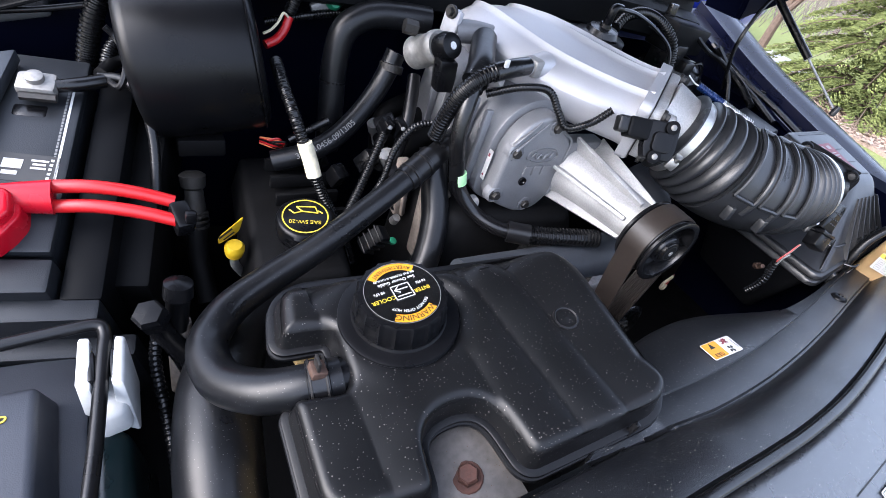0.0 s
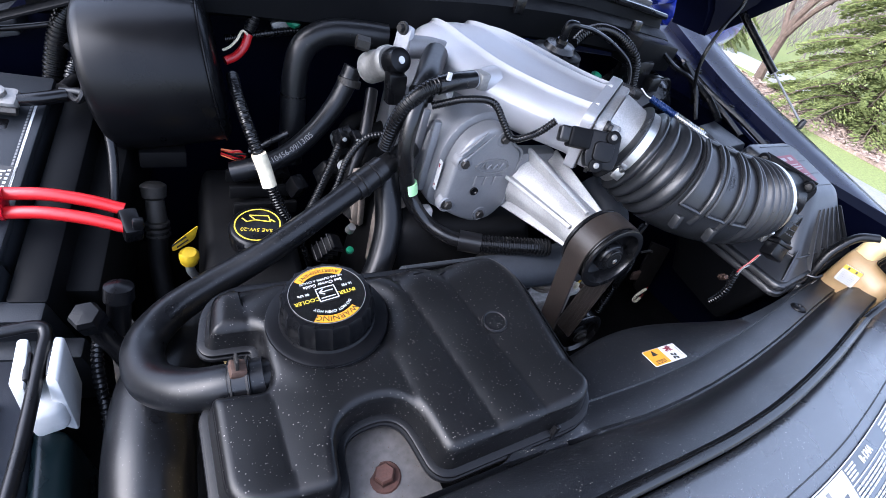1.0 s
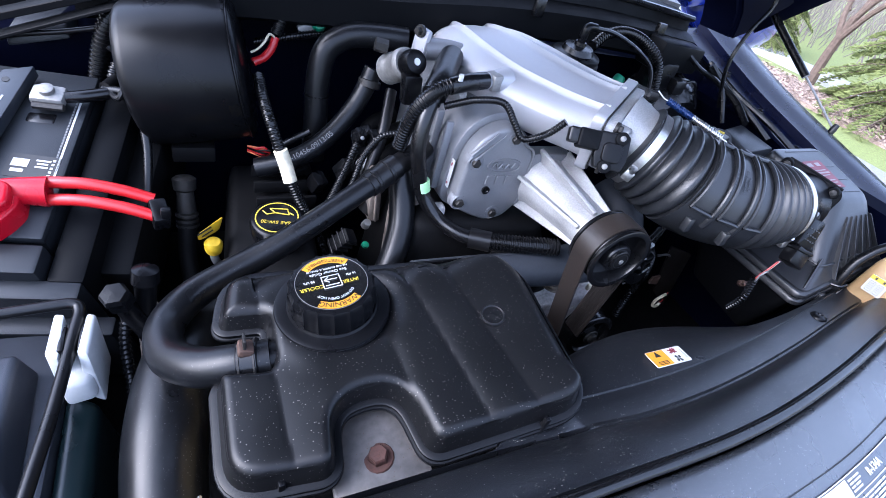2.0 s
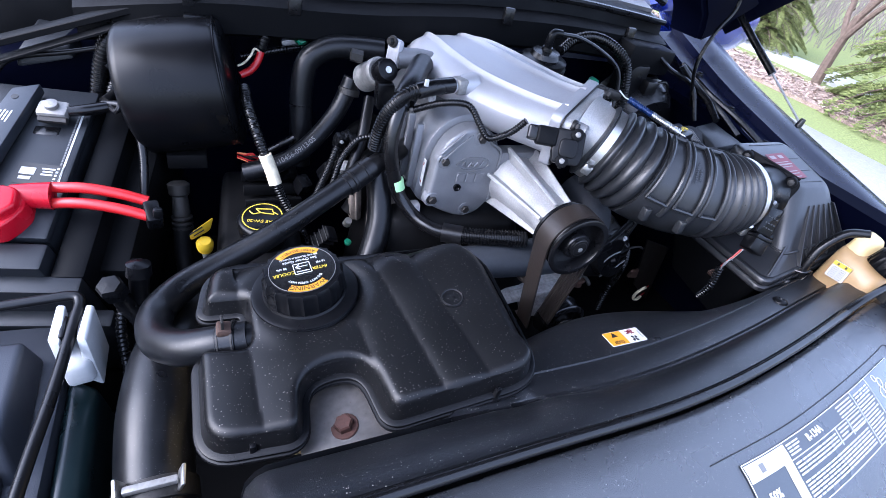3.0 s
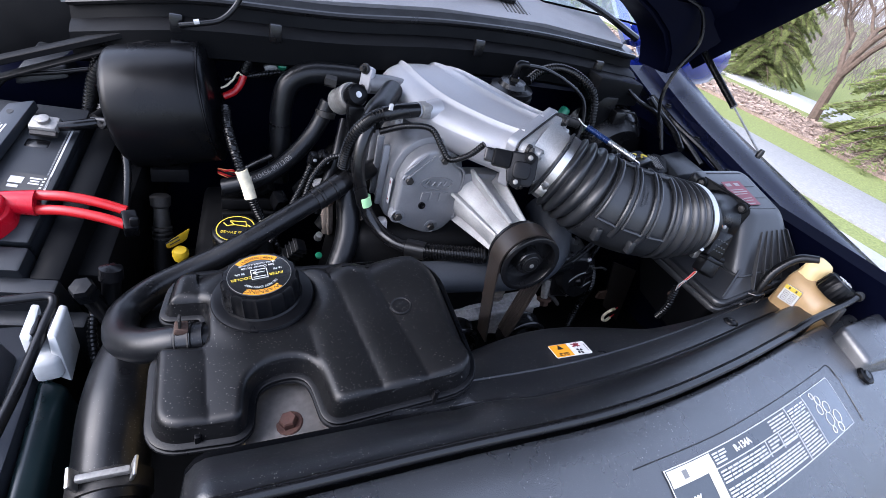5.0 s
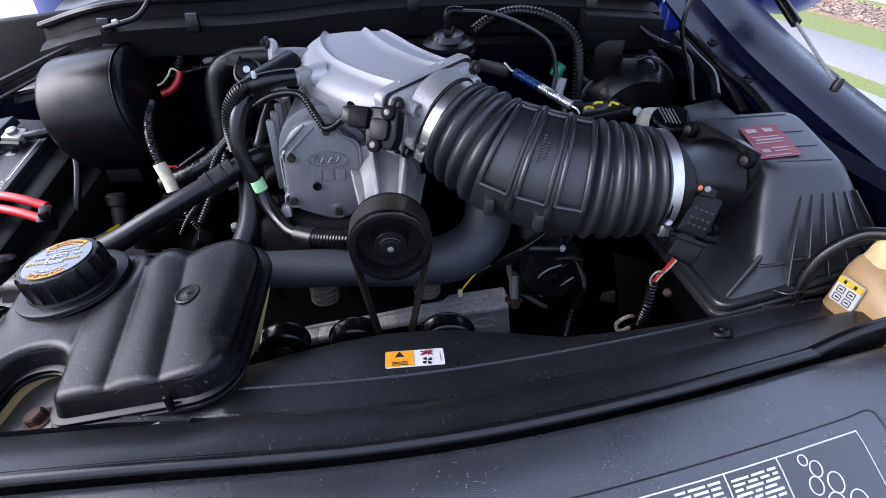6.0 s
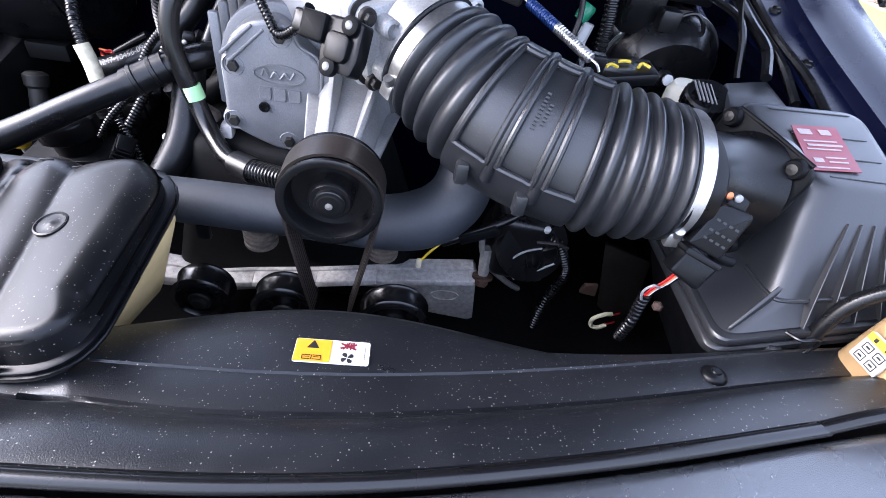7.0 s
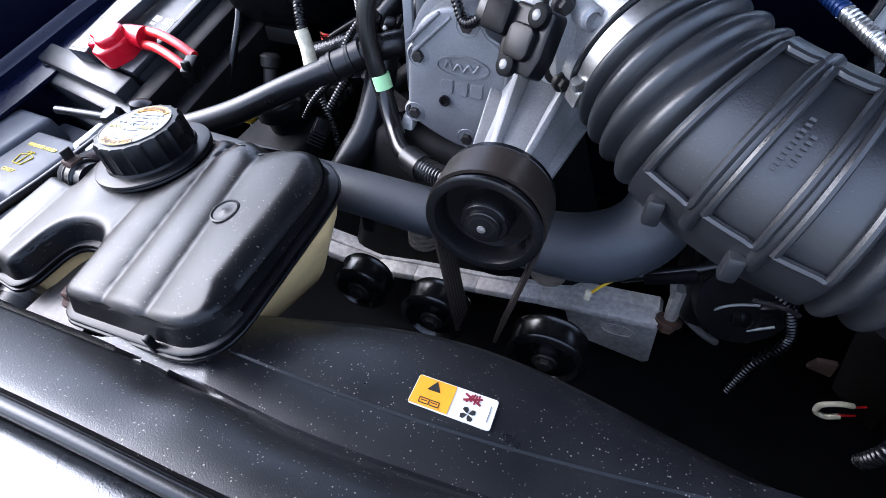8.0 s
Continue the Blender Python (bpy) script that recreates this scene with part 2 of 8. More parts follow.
def frame_of(z_axis, x_hint=(1, 0, 0)):
    z = Vector(z_axis).normalized()
    x = Vector(x_hint) - z * Vector(x_hint).dot(z)
    x.normalize()
    y = z.cross(x)
    return Matrix((x, y, z)).transposed()


def box(bm, c, s, bev=0.003, rot=None, seg=2):
    r = bmesh.ops.create_cube(bm, size=1.0)
    vs = r["verts"]
    bmesh.ops.scale(bm, vec=s, verts=vs)
    if bev:
        es = list({e for v in vs for e in v.link_edges})
        rb = bmesh.ops.bevel(bm, geom=es, offset=min(bev, 0.45 * min(s)), segments=seg, profile=0.5, affect="EDGES")
        vs = list({v for f in rb["faces"] for v in f.verts} | {v for v in vs if v.is_valid})
    if rot is not None:
        bmesh.ops.rotate(bm, cent=(0, 0, 0), matrix=rot.to_3x3(), verts=vs)
    bmesh.ops.translate(bm, vec=c, verts=vs)
    return vs


def hexa(bm, bottom, top, bev=0.004, seg=2):
    """A block from four bottom and four top corners, in the same turn."""
    v = [bm.verts.new(p) for p in (*bottom, *top)]
    fs = [bm.faces.new([v[i] for i in q]) for q in ((3, 2, 1, 0), (4, 5, 6, 7), (0, 1, 5, 4), (1, 2, 6, 5), (2, 3, 7, 6), (3, 0, 4, 7))]
    if bev:
        bmesh.ops.bevel(bm, geom=list({e for f in fs for e in f.edges}), offset=bev, segments=seg, profile=0.5, affect="EDGES")


def bridge(bm, rings, close=True, cap=True):
    made = [[bm.verts.new(p) for p in r] for r in rings]
    n = len(made[0])
    for a, b in zip(made, made[1:]):
        for i in range(n if close else n - 1):
            j = (i + 1) % n
            bm.faces.new((a[i], a[j], b[j], b[i]))
    if cap and close:
        bm.faces.new(list(reversed(made[0])))
        bm.faces.new(made[-1])
    return made


def lathe(bm, profile, origin, axis, seg=40, wave=None, x_hint=(1, 0, 0)):
    """profile: (radius, height along axis) from one end to the other; wave(angle, k) scales the radius."""
    f = frame_of(axis, x_hint)
    o = Vector(origin)
    rings = []
    for k, (r, h) in enumerate(profile):
        r = max(r, 1e-5)
        rings.append([o + f @ Vector((r * (wave(a, k) if wave else 1) * math.cos(a), r * (wave(a, k) if wave else 1) * math.sin(a), h))
                      for a in (2 * math.pi * i / seg for i in range(seg))])
    bridge(bm, rings)


def spline(pts, per=8):
    p = [Vector(q) for q in pts]
    p = [2 * p[0] - p[1]] + p + [2 * p[-1] - p[-2]]
    out = []
    for i in range(1, len(p) - 2):
        for k in range(per):
            t = k / per
            out.append(0.5 * (2 * p[i] + (p[i + 1] - p[i - 1]) * t + (2 * p[i - 1] - 5 * p[i] + 4 * p[i + 1] - p[i + 2]) * t * t
                              + (3 * p[i] - p[i - 1] - 3 * p[i + 1] + p[i + 2]) * t ** 3))
    out.append(p[-2])
    return out


def resample(line, step):
    out, left = [line[0]], step
    for a, b in zip(line, line[1:]):
        d = (b - a).length
        while d >= left > 0:
            a = a + (b - a) * (left / d)
            out.append(a.copy())
            d = (b - a).length
            left = step
        left -= d
    if (out[-1] - line[-1]).length > step * 0.3:
        out.append(line[-1])
    return out


def tube(bm, pts, r, seg=12, per=8, corr=None, step=None):
    """A hose along control points. r: radius, or one at each control point. corr: (pitch, depth) of its corrugation."""
    line = spline(pts, per)
    rad = [r] * len(line) if not isinstance(r, (list, tuple)) else [
        r[min(int(i / per), len(r) - 2)] * (1 - (i / per - min(int(i / per), len(r) - 2))) + r[min(int(i / per), len(r) - 2) + 1] * (i / per - min(int(i / per), len(r) - 2))
        for i in range(len(line))]
    if corr:
        base = rad[0]
        line = resample(line, corr[0] / 4)
        rad = [base - (corr[1] if k % 4 in (2, 3) else 0) for k in range(len(line))]
    elif step:
        line = resample(line, step)
        rad = [rad[0]] * len(line)
    t0 = (line[1] - line[0]).normalized()
    u = t0.orthogonal().normalized()
    rings = []
    for k, c in enumerate(line):
        t = (line[min(k + 1, len(line) - 1)] - line[max(k - 1, 0)]).normalized()
        u = (u - t * u.dot(t)).normalized()
        w = t.cross(u)
        rings.append([c + rad[k] * (math.cos(a) * u + math.sin(a) * w) for a in (2 * math.pi * i / seg for i in range(seg))])
    bridge(bm, rings)


def T(pts, r, **kw):
    bm = bmesh.new()
    tube(bm, pts, r, **kw)
    return bm


def BX(c, s, bev=0.003, rot=None, seg=2):
    bm = bmesh.new()
    box(bm, c, s, bev, rot, seg)
    return bm


def LA(profile, origin, axis, seg=40, wave=None, x_hint=(1, 0, 0)):
    bm = bmesh.new()
    lathe(bm, profile, origin, axis, seg, wave, x_hint)
    return bm


def HX(bottom, top, bev=0.004, seg=2):
    bm = bmesh.new()
    hexa(bm, bottom, top, bev, seg)
    return bm


def prism(bm, outline, m, depth, bev=0.0, seg=2):
    """An outline in the xy of m, thickened by depth along its z; bev rounds the front rim."""
    steps = [(0.0, 0.0)] if not bev else [(bev * (1 - math.cos(a)), bev * math.sin(a)) for a in (math.pi / 2 * k / seg for k in range(seg + 1))]
    n = len(outline)
    cx, cy = sum(p[0] for p in outline) / n, sum(p[1] for p in outline) / n
    rings = [[m @ Vector((x, y, 0)) for x, y in outline]]
    for inset, h in steps:
        ring = []
        for i in range(n):
            a, b, c = Vector(outline[i - 1]), Vector(outline[i]), Vector(outline[(i + 1) % n])
            d = ((b - a).normalized() + (c - b).normalized()).normalized()
            nrm = Vector((-d.y, d.x))
            if nrm.dot(Vector((cx, cy)) - b) < 0 and bev:
                nrm = nrm
            ring.append(m @ Vector((b.x + nrm.x * inset, b.y + nrm.y * inset, depth - bev + h)))
        rings.append(ring)
    bridge(bm, rings)


def PR(outline, m, depth, bev=0.0, seg=2):
    bm = bmesh.new()
    prism(bm, outline, m, depth, bev, seg)
    return bm


def rounded(w, h, r, n=5):
    """A rounded rectangle round the origin, counter-clockwise."""
    return [(sx * (w / 2 - r) + r * math.cos(a), sy * (h / 2 - r) + r * math.sin(a))
            for sx, sy, a0 in ((1, 1, 0), (-1, 1, 90), (-1, -1, 180), (1, -1, 270)) for a in (radians(a0 + 90 * k / n) for k in range(n + 1))]


def at(origin, z_axis, x_hint=(1, 0, 0)):
    return Matrix.Translation(origin) @ frame_of(z_axis, x_hint).to_4x4()


def words(name, text, m, size, mat, parent, depth=0.0006, bend=None, bold=0.0, slant=0.0):
    """Lettering in the built-in font, centred on m; bend: the radius of the circle that it follows."""
    cu = bpy.data.curves.new(name, "FONT")
    cu.body, cu.size, cu.extrude, cu.offset, cu.shear = text, size, depth / 2, size * bold, slant
    cu.align_x, cu.align_y = "CENTER", "CENTER"
    tmp = new(name + "_tmp", cu)
    me = bpy.data.meshes.new_from_object(tmp.evaluated_get(bpy.context.evaluated_depsgraph_get()))
    bpy.data.objects.remove(tmp)
    bpy.data.curves.remove(cu)
    bm = bmesh.new()
    bm.from_mesh(me)
    bpy.data.meshes.remove(me)
    if bend:
        for v in bm.verts:
            a, rr = -v.co.x / bend, abs(bend) + (v.co.y if bend > 0 else -v.co.y)
            if bend > 0:
                v.co.x, v.co.y = -rr * math.sin(a), rr * math.cos(a)
            else:
                a = v.co.x / abs(bend)
                v.co.x, v.co.y = rr * math.sin(a), -rr * math.cos(a)
    bmesh.ops.transform(bm, matrix=m, verts=bm.verts)
    return part(name, bm, mat, parent)


def wrapped_words(name, text, line, up, size, mat, parent, depth=0.0005):
    """Lettering that follows a line over a curved surface; up points off the surface."""
    cu = bpy.data.curves.new(name, "FONT")
    cu.body, cu.size, cu.extrude, cu.align_y = text, size, depth / 2, "CENTER"
    tmp = new(name + "_tmp", cu)
    me = bpy.data.meshes.new_from_object(tmp.evaluated_get(bpy.context.evaluated_depsgraph_get()))
    bpy.data.objects.remove(tmp)
    bpy.data.curves.remove(cu)
    bm = bmesh.new()
    bm.from_mesh(me)
    bpy.data.meshes.remove(me)
    fine = resample(line, 0.0015)
    for v in bm.verts:
        k = min(max(v.co.x / 0.0015, 0), len(fine) - 2.001)
        i = int(k)
        t = (fine[i + 1] - fine[i]).normalized()
        n = (Vector(up) - t * t.dot(Vector(up))).normalized()
        v.co = fine[i].lerp(fine[i + 1], k - i) + n.cross(t) * v.co.y + n * v.co.z
    return part(name, bm, mat, parent)


def bars(name, rows, m, mat, parent, depth=0.0005):
    """Rows of plain bars (x, y, width, height) that stand for small print."""
    rows = list(rows)
    bm = bmesh.new()
    for x, y, w, h in rows:
        box(bm, (x, y, depth / 2), (w, h, depth), 0)
    bmesh.ops.transform(bm, matrix=m, verts=bm.verts)
    ob = part(name, bm, mat, parent)
    return tagged(ob, kind="stuff") if len(rows) > 6 else ob


def bolt(parent, c, axis, r=0.007, h=0.006, mat="steel", name="bolt", label=""):
    bm = bmesh.new()
    lathe(bm, [(0, -0.004), (r * 1.5, -0.004), (r * 1.5, 0.0), (r * 1.4, 0.001)], c, axis, 16)
    lathe(bm, [(0, 0), (r, 0), (r, h * 0.8), (r * 0.85, h), (0, h)], c, axis, 6)
    return part(name, bm, mat, parent, label, 30)

# ---------- ground, road and garden ----------
def slab(x0, x1, y0, y1, z0, z1, bev=0.01):
    return BX(((x0 + x1) / 2, (y0 + y1) / 2, (z0 + z1) / 2), (x1 - x0, y1 - y0, z1 - z0), bev)


bm = bmesh.new()
bmesh.ops.create_grid(bm, x_segments=40, y_segments=40, size=600)
solid("ground", bm, "grass", "spring lawn of short green grass", "ground", kind="structure")
solid("driveway", slab(-14, 4.42, -12, 14, -0.2, 0.03), "concrete", "pale concrete driveway under the pickup truck", "driveway", kind="structure")
solid("road", slab(4.85, 5.95, -60, 90, -0.2, 0.025), "asphalt", "worn pale grey asphalt lane beside the lawn", "road", kind="structure")
solid("mulch_bed", slab(7.0, 8.25, -30, 60, -0.2, 0.05), "mulch", "bed of brown fallen leaves and mulch", "mulch bed", kind="structure")
solid("pavement", slab(9.05, 10.2, -30, 70, -0.2, 0.06), "concrete", "white concrete walk behind the mulch bed", "pavement", kind="structure")

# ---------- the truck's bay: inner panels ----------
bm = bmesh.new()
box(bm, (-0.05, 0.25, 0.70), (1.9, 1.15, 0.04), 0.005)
bay_floor = solid("bay_floor", bm, "inner", "grimy floor of the engine bay, coloured near black for shade", "floor", kind="structure")
bm = bmesh.new()
bridge(bm, [[(-0.80, 0.70, z - 0.12 * (z > 1.1)), (-0.5, 0.70 - b, z), (0.0, 0.66 - b, z), (0.66, 0.64, z), (0.66, 0.78, z), (-0.80, 0.82, z - 0.12 * (z > 1.1))] for z, b in ((0.70, 0.0), (1.0, 0.0), (1.16, 0.01), (1.20, 0.0))])
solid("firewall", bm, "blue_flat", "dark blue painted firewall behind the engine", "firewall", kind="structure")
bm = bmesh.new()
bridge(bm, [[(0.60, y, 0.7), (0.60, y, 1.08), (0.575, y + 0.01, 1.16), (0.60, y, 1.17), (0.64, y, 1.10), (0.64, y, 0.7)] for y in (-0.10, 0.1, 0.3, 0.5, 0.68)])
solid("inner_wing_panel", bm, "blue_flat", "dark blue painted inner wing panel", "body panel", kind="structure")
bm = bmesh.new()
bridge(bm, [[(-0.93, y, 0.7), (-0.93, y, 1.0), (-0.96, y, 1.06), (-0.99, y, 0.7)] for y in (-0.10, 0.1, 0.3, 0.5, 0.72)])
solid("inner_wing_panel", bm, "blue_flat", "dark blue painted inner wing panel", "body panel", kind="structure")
bm = bmesh.new()
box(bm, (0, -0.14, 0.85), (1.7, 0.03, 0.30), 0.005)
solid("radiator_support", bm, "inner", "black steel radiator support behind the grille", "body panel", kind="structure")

# lower body, cab and wheels
def road_wheel(x, y):
    w = thing("road_wheel", "black tyre on a plain grey rim under the truck", "wheel", (x, y, 0.03), "road wheels")
    s = 1 if x > 0 else -1
    part("tyre", LA([(0.22, -0.12), (0.33, -0.125), (0.365, -0.10), (0.37, 0.0), (0.365, 0.10), (0.33, 0.125), (0.22, 0.12)], (x, y, 0.40), (s, 0, 0), 40), "rubber", w)
    part("rim", LA([(0.0, -0.05), (0.215, -0.11), (0.222, -0.10), (0.222, 0.10), (0.205, 0.105), (0.18, 0.05), (0.06, 0.06), (0, 0.06)], (x, y, 0.40), (s, 0, 0), 32), "alloy_old", w)


for x, y in ((-0.92, 0.32), (0.66, 0.32), (-0.92, 3.7), (0.66, 3.7)):
    road_wheel(x, y)
for x0, x1 in ((-0.78, -0.72), (0.50, 0.56)):
    solid("chassis_rail", slab(x0, x1, -0.2, 4.2, 0.50, 0.68), "inner", "black steel chassis rail under the truck", "body panel", kind="structure")
for y in (0.32, 3.7):
    solid("axle", slab(-0.92, 0.66, y - 0.04, y + 0.04, 0.36, 0.52), "inner", "black steel axle between the road wheels", "body panel", kind="structure")
solid("front_valance", slab(-0.9, 0.62, -0.50, -0.14, 0.45, 0.80, 0.04), "matt", "plain dark front valance below the grille", "body panel", kind="structure")
solid("cab_floor", slab(-0.88, 0.72, 0.84, 4.2, 0.62, 0.72), "inner", "dark floor of the truck body", "body panel", kind="structure")
solid("cab_rear_wall", slab(-0.88, 0.72, 2.2, 4.2, 0.72, 1.30, 0.05), "blue_bright", "plain blue rear body of the truck", "body panel", kind="structure")
solid("cab_side_wall", slab(-0.88, -0.80, 1.12, 2.2, 0.72, 1.25, 0.02), "blue_bright", "plain blue door panel of the truck", "body panel", kind="structure")
solid("cab_back_panel", slab(-0.88, 0.70, 2.12, 2.20, 1.30, 1.95, 0.02), "blue_bright", "plain blue back panel of the cab", "body panel", kind="structure")
solid("cab_roof", slab(-0.88, 0.70, 1.62, 2.20, 1.95, 2.02, 0.03), "blue_bright", "plain blue roof of the cab", "body panel", kind="structure")

# wings (fenders)
def wing(line, out, name, label, broad=1.0):
    """A wing top that follows line (x, y, z), with an inner lip and an outer side falling away."""
    t = thing(name, label, "wing panel", (line[len(line) // 2][0], line[len(line) // 2][1], 0.7))
    pts = spline(line, 8)
    rings = []
    for p in pts:
        x, y, z = p
        w = out * broad
        rings.append([(x - out * 0.004, y, z - 0.045), (x, y, z), (x + w * 0.022, y, z + 0.003), (x + w * 0.036, y, z + 0.009), (x + w * 0.062, y, z + 0.012),
                      (x + w * 0.10, y, z + 0.006), (x + w * 0.135, y, z - 0.03), (x + w * 0.15, y, z - 0.16), (x + w * 0.15, y, 0.7), (x + w * 0.02, y, 0.7)])
    bm = bmesh.new()
    bridge(bm, rings)
    part("outer_panel", bm, "blue", t)
    bm = bmesh.new()
    bridge(bm, [[(p.x - out * 0.045, p.y, p.z - 0.022), (p.x + out * 0.004, p.y, p.z - 0.016), (p.x + out * 0.004, p.y, p.z - 0.022), (p.x - out * 0.045, p.y, p.z - 0.028)] for p in pts])
    part("flange", bm, "blue", t, "folded inner flange in dark blue paint")
    for k in range(6, len(pts) - 4, 5):
        p = pts[k]
        bolt(t, (p.x - out * 0.022, p.y, p.z - 0.018), (0, 0, 1), 0.006, 0.005, "steel_black")
    return t


wing([(0.60, 0.66, 1.30), (0.61, 0.47, 1.235), (0.62, 0.30, 1.19), (0.635, 0.12, 1.145), (0.65, -0.05, 1.10), (0.665, -0.16, 1.05)], 1, "wing", "dark blue painted front wing beside the air filter box")
wing([(-0.80, 0.86, 1.10), (-0.85, 0.68, 1.06), (-0.88, 0.50, 1.02), (-0.90, 0.28, 0.97), (-0.92, 0.05, 0.93), (-0.93, -0.12, 0.89)], -1, "wing", "dark blue painted front wing beside the battery", 0.26)

# ---------- cowl, windscreen, wipers, bonnet ----------
cowl = thing("cowl_panel", "black plastic cowl panel with a front ledge below the windscreen", "cowl", (0, 0.6, 1.2))
bm = bmesh.new()
sec = []
for x, yb, zb in ((-0.62, 0.66, 1.20), (-0.50, 0.60, 1.235), (-0.40, 0.585, 1.25), (-0.2, 0.565, 1.262), (0.0, 0.545, 1.285), (0.2, 0.54, 1.292), (0.36, 0.55, 1.284), (0.50, 0.57, 1.272)):
    sec.append([(x, yb + 0.02, zb - 0.055), (x, yb, zb - 0.045), (x, yb - 0.004, zb), (x, yb + 0.012, zb + 0.008), (x, yb + 0.03, zb + 0.012), (x, yb + 0.036, zb + 0.034), (x, yb + 0.08, zb + 0.045), (x, yb + 0.13, zb - 0.03)])
rings = [spline([s[j] for s in sec], 6) for j in range(8)]
bridge(bm, [[rings[j][k] for j in range(8)] for k in range(len(rings[0]))])
part("front_ledge", bm, "matt", cowl)
bm = bmesh.new()
tube(bm, [(s[5][0], s[5][1] - 0.006, s[5][2] + 0.004) for s in sec], 0.006, seg=8)
part("seal", bm, "rubber", cowl, "black rubber bonnet seal")
bm = bmesh.new()
bridge(bm, [[(x, y, z), (x, y + 0.13, z + 0.035), (x, y + 0.13, z + 0.025), (x, y, z - 0.012)] for x, y, z in ((-0.64, 0.74, 1.235), (-0.3, 0.66, 1.30), (0.0, 0.635, 1.335), (0.25, 0.63, 1.342), (0.5, 0.65, 1.325))])
grille = part("cowl_grille", bm, "cowl_sheen", cowl)
for k in range(44):
    x = -0.02 + 0.0095 * k
    part("slot", BX((x, 0.70 + 0.01 * abs(k - 24) / 24, 1.3585 - 0.0007 * abs(k - 24)), (0.0045, 0.085, 0.006), 0.001, Euler((0.26, 0, 0)).to_matrix()), "black_ink", grille)
for x, y, z in ((-0.46, 0.592, 1.252), (-0.31, 0.572, 1.262), (0.055, 0.535, 1.295), (0.36, 0.545, 1.288)):
    part("clip", BX((x, y, z), (0.02, 0.012, 0.03), 0.003), "steel_black", cowl)
part("end_cover", HX([(0.34, 0.50, 1.225), (0.50, 0.53, 1.215), (0.50, 0.57, 1.215), (0.34, 0.56, 1.225)], [(0.34, 0.495, 1.282), (0.49, 0.52, 1.27), (0.49, 0.57, 1.272), (0.34, 0.56, 1.285)], 0.006), "matt", cowl)
for x0, z0, y0, x1, z1, y1, t in ((-0.82, 1.106, 0.66, -0.45, 1.258, 0.600, 0.010), (-0.80, 1.085, 0.65, -0.46, 1.238, 0.590, 0.005)):
    part("side_ramp", HX([(x0, y0, z0 - t), (x1, y1, z1 - t), (x1, y1 + 0.02, z1 - t), (x0, y0 + 0.02, z0 - t)], [(x0, y0, z0), (x1, y1, z1), (x1, y1 + 0.02, z1 + 0.003), (x0, y0 + 0.02, z0 + 0.003)], 0.001, 1), "matt", cowl)
part("side_tray", HX([(-0.712, 0.66, 1.10), (-0.632, 0.66, 1.12), (-0.615, 0.78, 1.13), (-0.69, 0.78, 1.11)], [(-0.707, 0.665, 1.125), (-0.638, 0.67, 1.142), (-0.612, 0.775, 1.152), (-0.688, 0.775, 1.15)], 0.006), "battery", cowl)
part("side_wall", HX([(-0.82, 0.80, 1.08), (-0.56, 0.72, 1.16), (-0.56, 0.75, 1.16), (-0.82, 0.84, 1.08)], [(-0.82, 0.80, 1.22), (-0.56, 0.72, 1.26), (-0.56, 0.75, 1.26), (-0.82, 0.84, 1.22)], 0.006), "matt", cowl)

ws = thing("windscreen", "sloping glass windscreen reflecting the white sky", "windscreen", (0, 0.8, 1.3))
bm = bmesh.new()
rings = []
for v in range(7):
    row = []
    for u in range(13):
        a = -1 + 2 * u / 12
        row.append(Vector((a * 0.66, 0.76 + 0.05 * a * a + 0.16 * v - 0.06 * a, 1.37 - 0.03 * a * a + 0.11 * v + 0.02 * a)))
    rings.append(row)
bridge(bm, rings + [[p + Vector((0, 0.003, -0.005)) for p in r] for r in reversed(rings)], close=False)
pane = part("pane", bm, "windscreen", ws)
pane.visible_shadow = False
# dashboard coloured pale to stand in for sky reflected in the pane
bm = bmesh.new()
bridge(bm, [[Vector((x, 0.80 + y, z)) for x in (-0.7, 0.7)] for y, z in ((0.0, 1.28), (0.4, 1.33), (0.9, 1.25), (0.9, 1.05), (0.0, 1.05))], close=False)
solid("dashboard", bm, "cowl_sheen", "grey dashboard top behind the windscreen", "dashboard")

for ex, ey, ez, tx, ty, tz in ((0.58, 0.70, 1.335, 0.27, 0.76, 1.412), (0.20, 0.70, 1.365, -0.25, 0.75, 1.38)):
    w = thing("wiper", "black windscreen wiper resting at the foot of the glass", "wiper", (ex, ey, ez), "windscreen wipers")
    part("arm", T([(ex, ey, ez), ((ex + tx) / 2, (ey + ty) / 2 - 0.01, (ez + tz) / 2 + 0.012), (tx, ty, tz)], [0.009, 0.007, 0.004], seg=8), "steel_black", w)
    part("blade", T([(ex - 0.02, ey + 0.03, ez + 0.012), ((ex + tx) / 2, (ey + ty) / 2 + 0.018, (ez + tz) / 2 + 0.012), (tx - 0.08, ty + 0.025, tz + 0.005)], 0.0045, seg=6), "rubber", w)

bonnet = thing("bonnet", "raised dark blue bonnet seen from its underside", "bonnet", (0, 0.55, 1.4))
def bonnet_point(u, v, lift):
    """u across (-1 to 1), v from the hinge to the nose, lift off the outer skin."""
    x = u * (0.678 - 0.02 * v)
    y = 0.56 - 0.72 * v
    z = 1.43 + 0.56 * v + 0.035 * (1 - u * u) - 0.10 * max(0, abs(u) - 0.72) / 0.28 * (1 - v) + lift
    return Vector((x, y, z))
bm = bmesh.new()
bridge(bm, [[bonnet_point(-1 + 2 * i / 16, v / 8, 0.025) for i in range(17)] + [bonnet_point(1 - 2 * i / 16, v / 8, 0.0) for i in range(17)] for v in range(9)])
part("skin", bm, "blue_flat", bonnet)
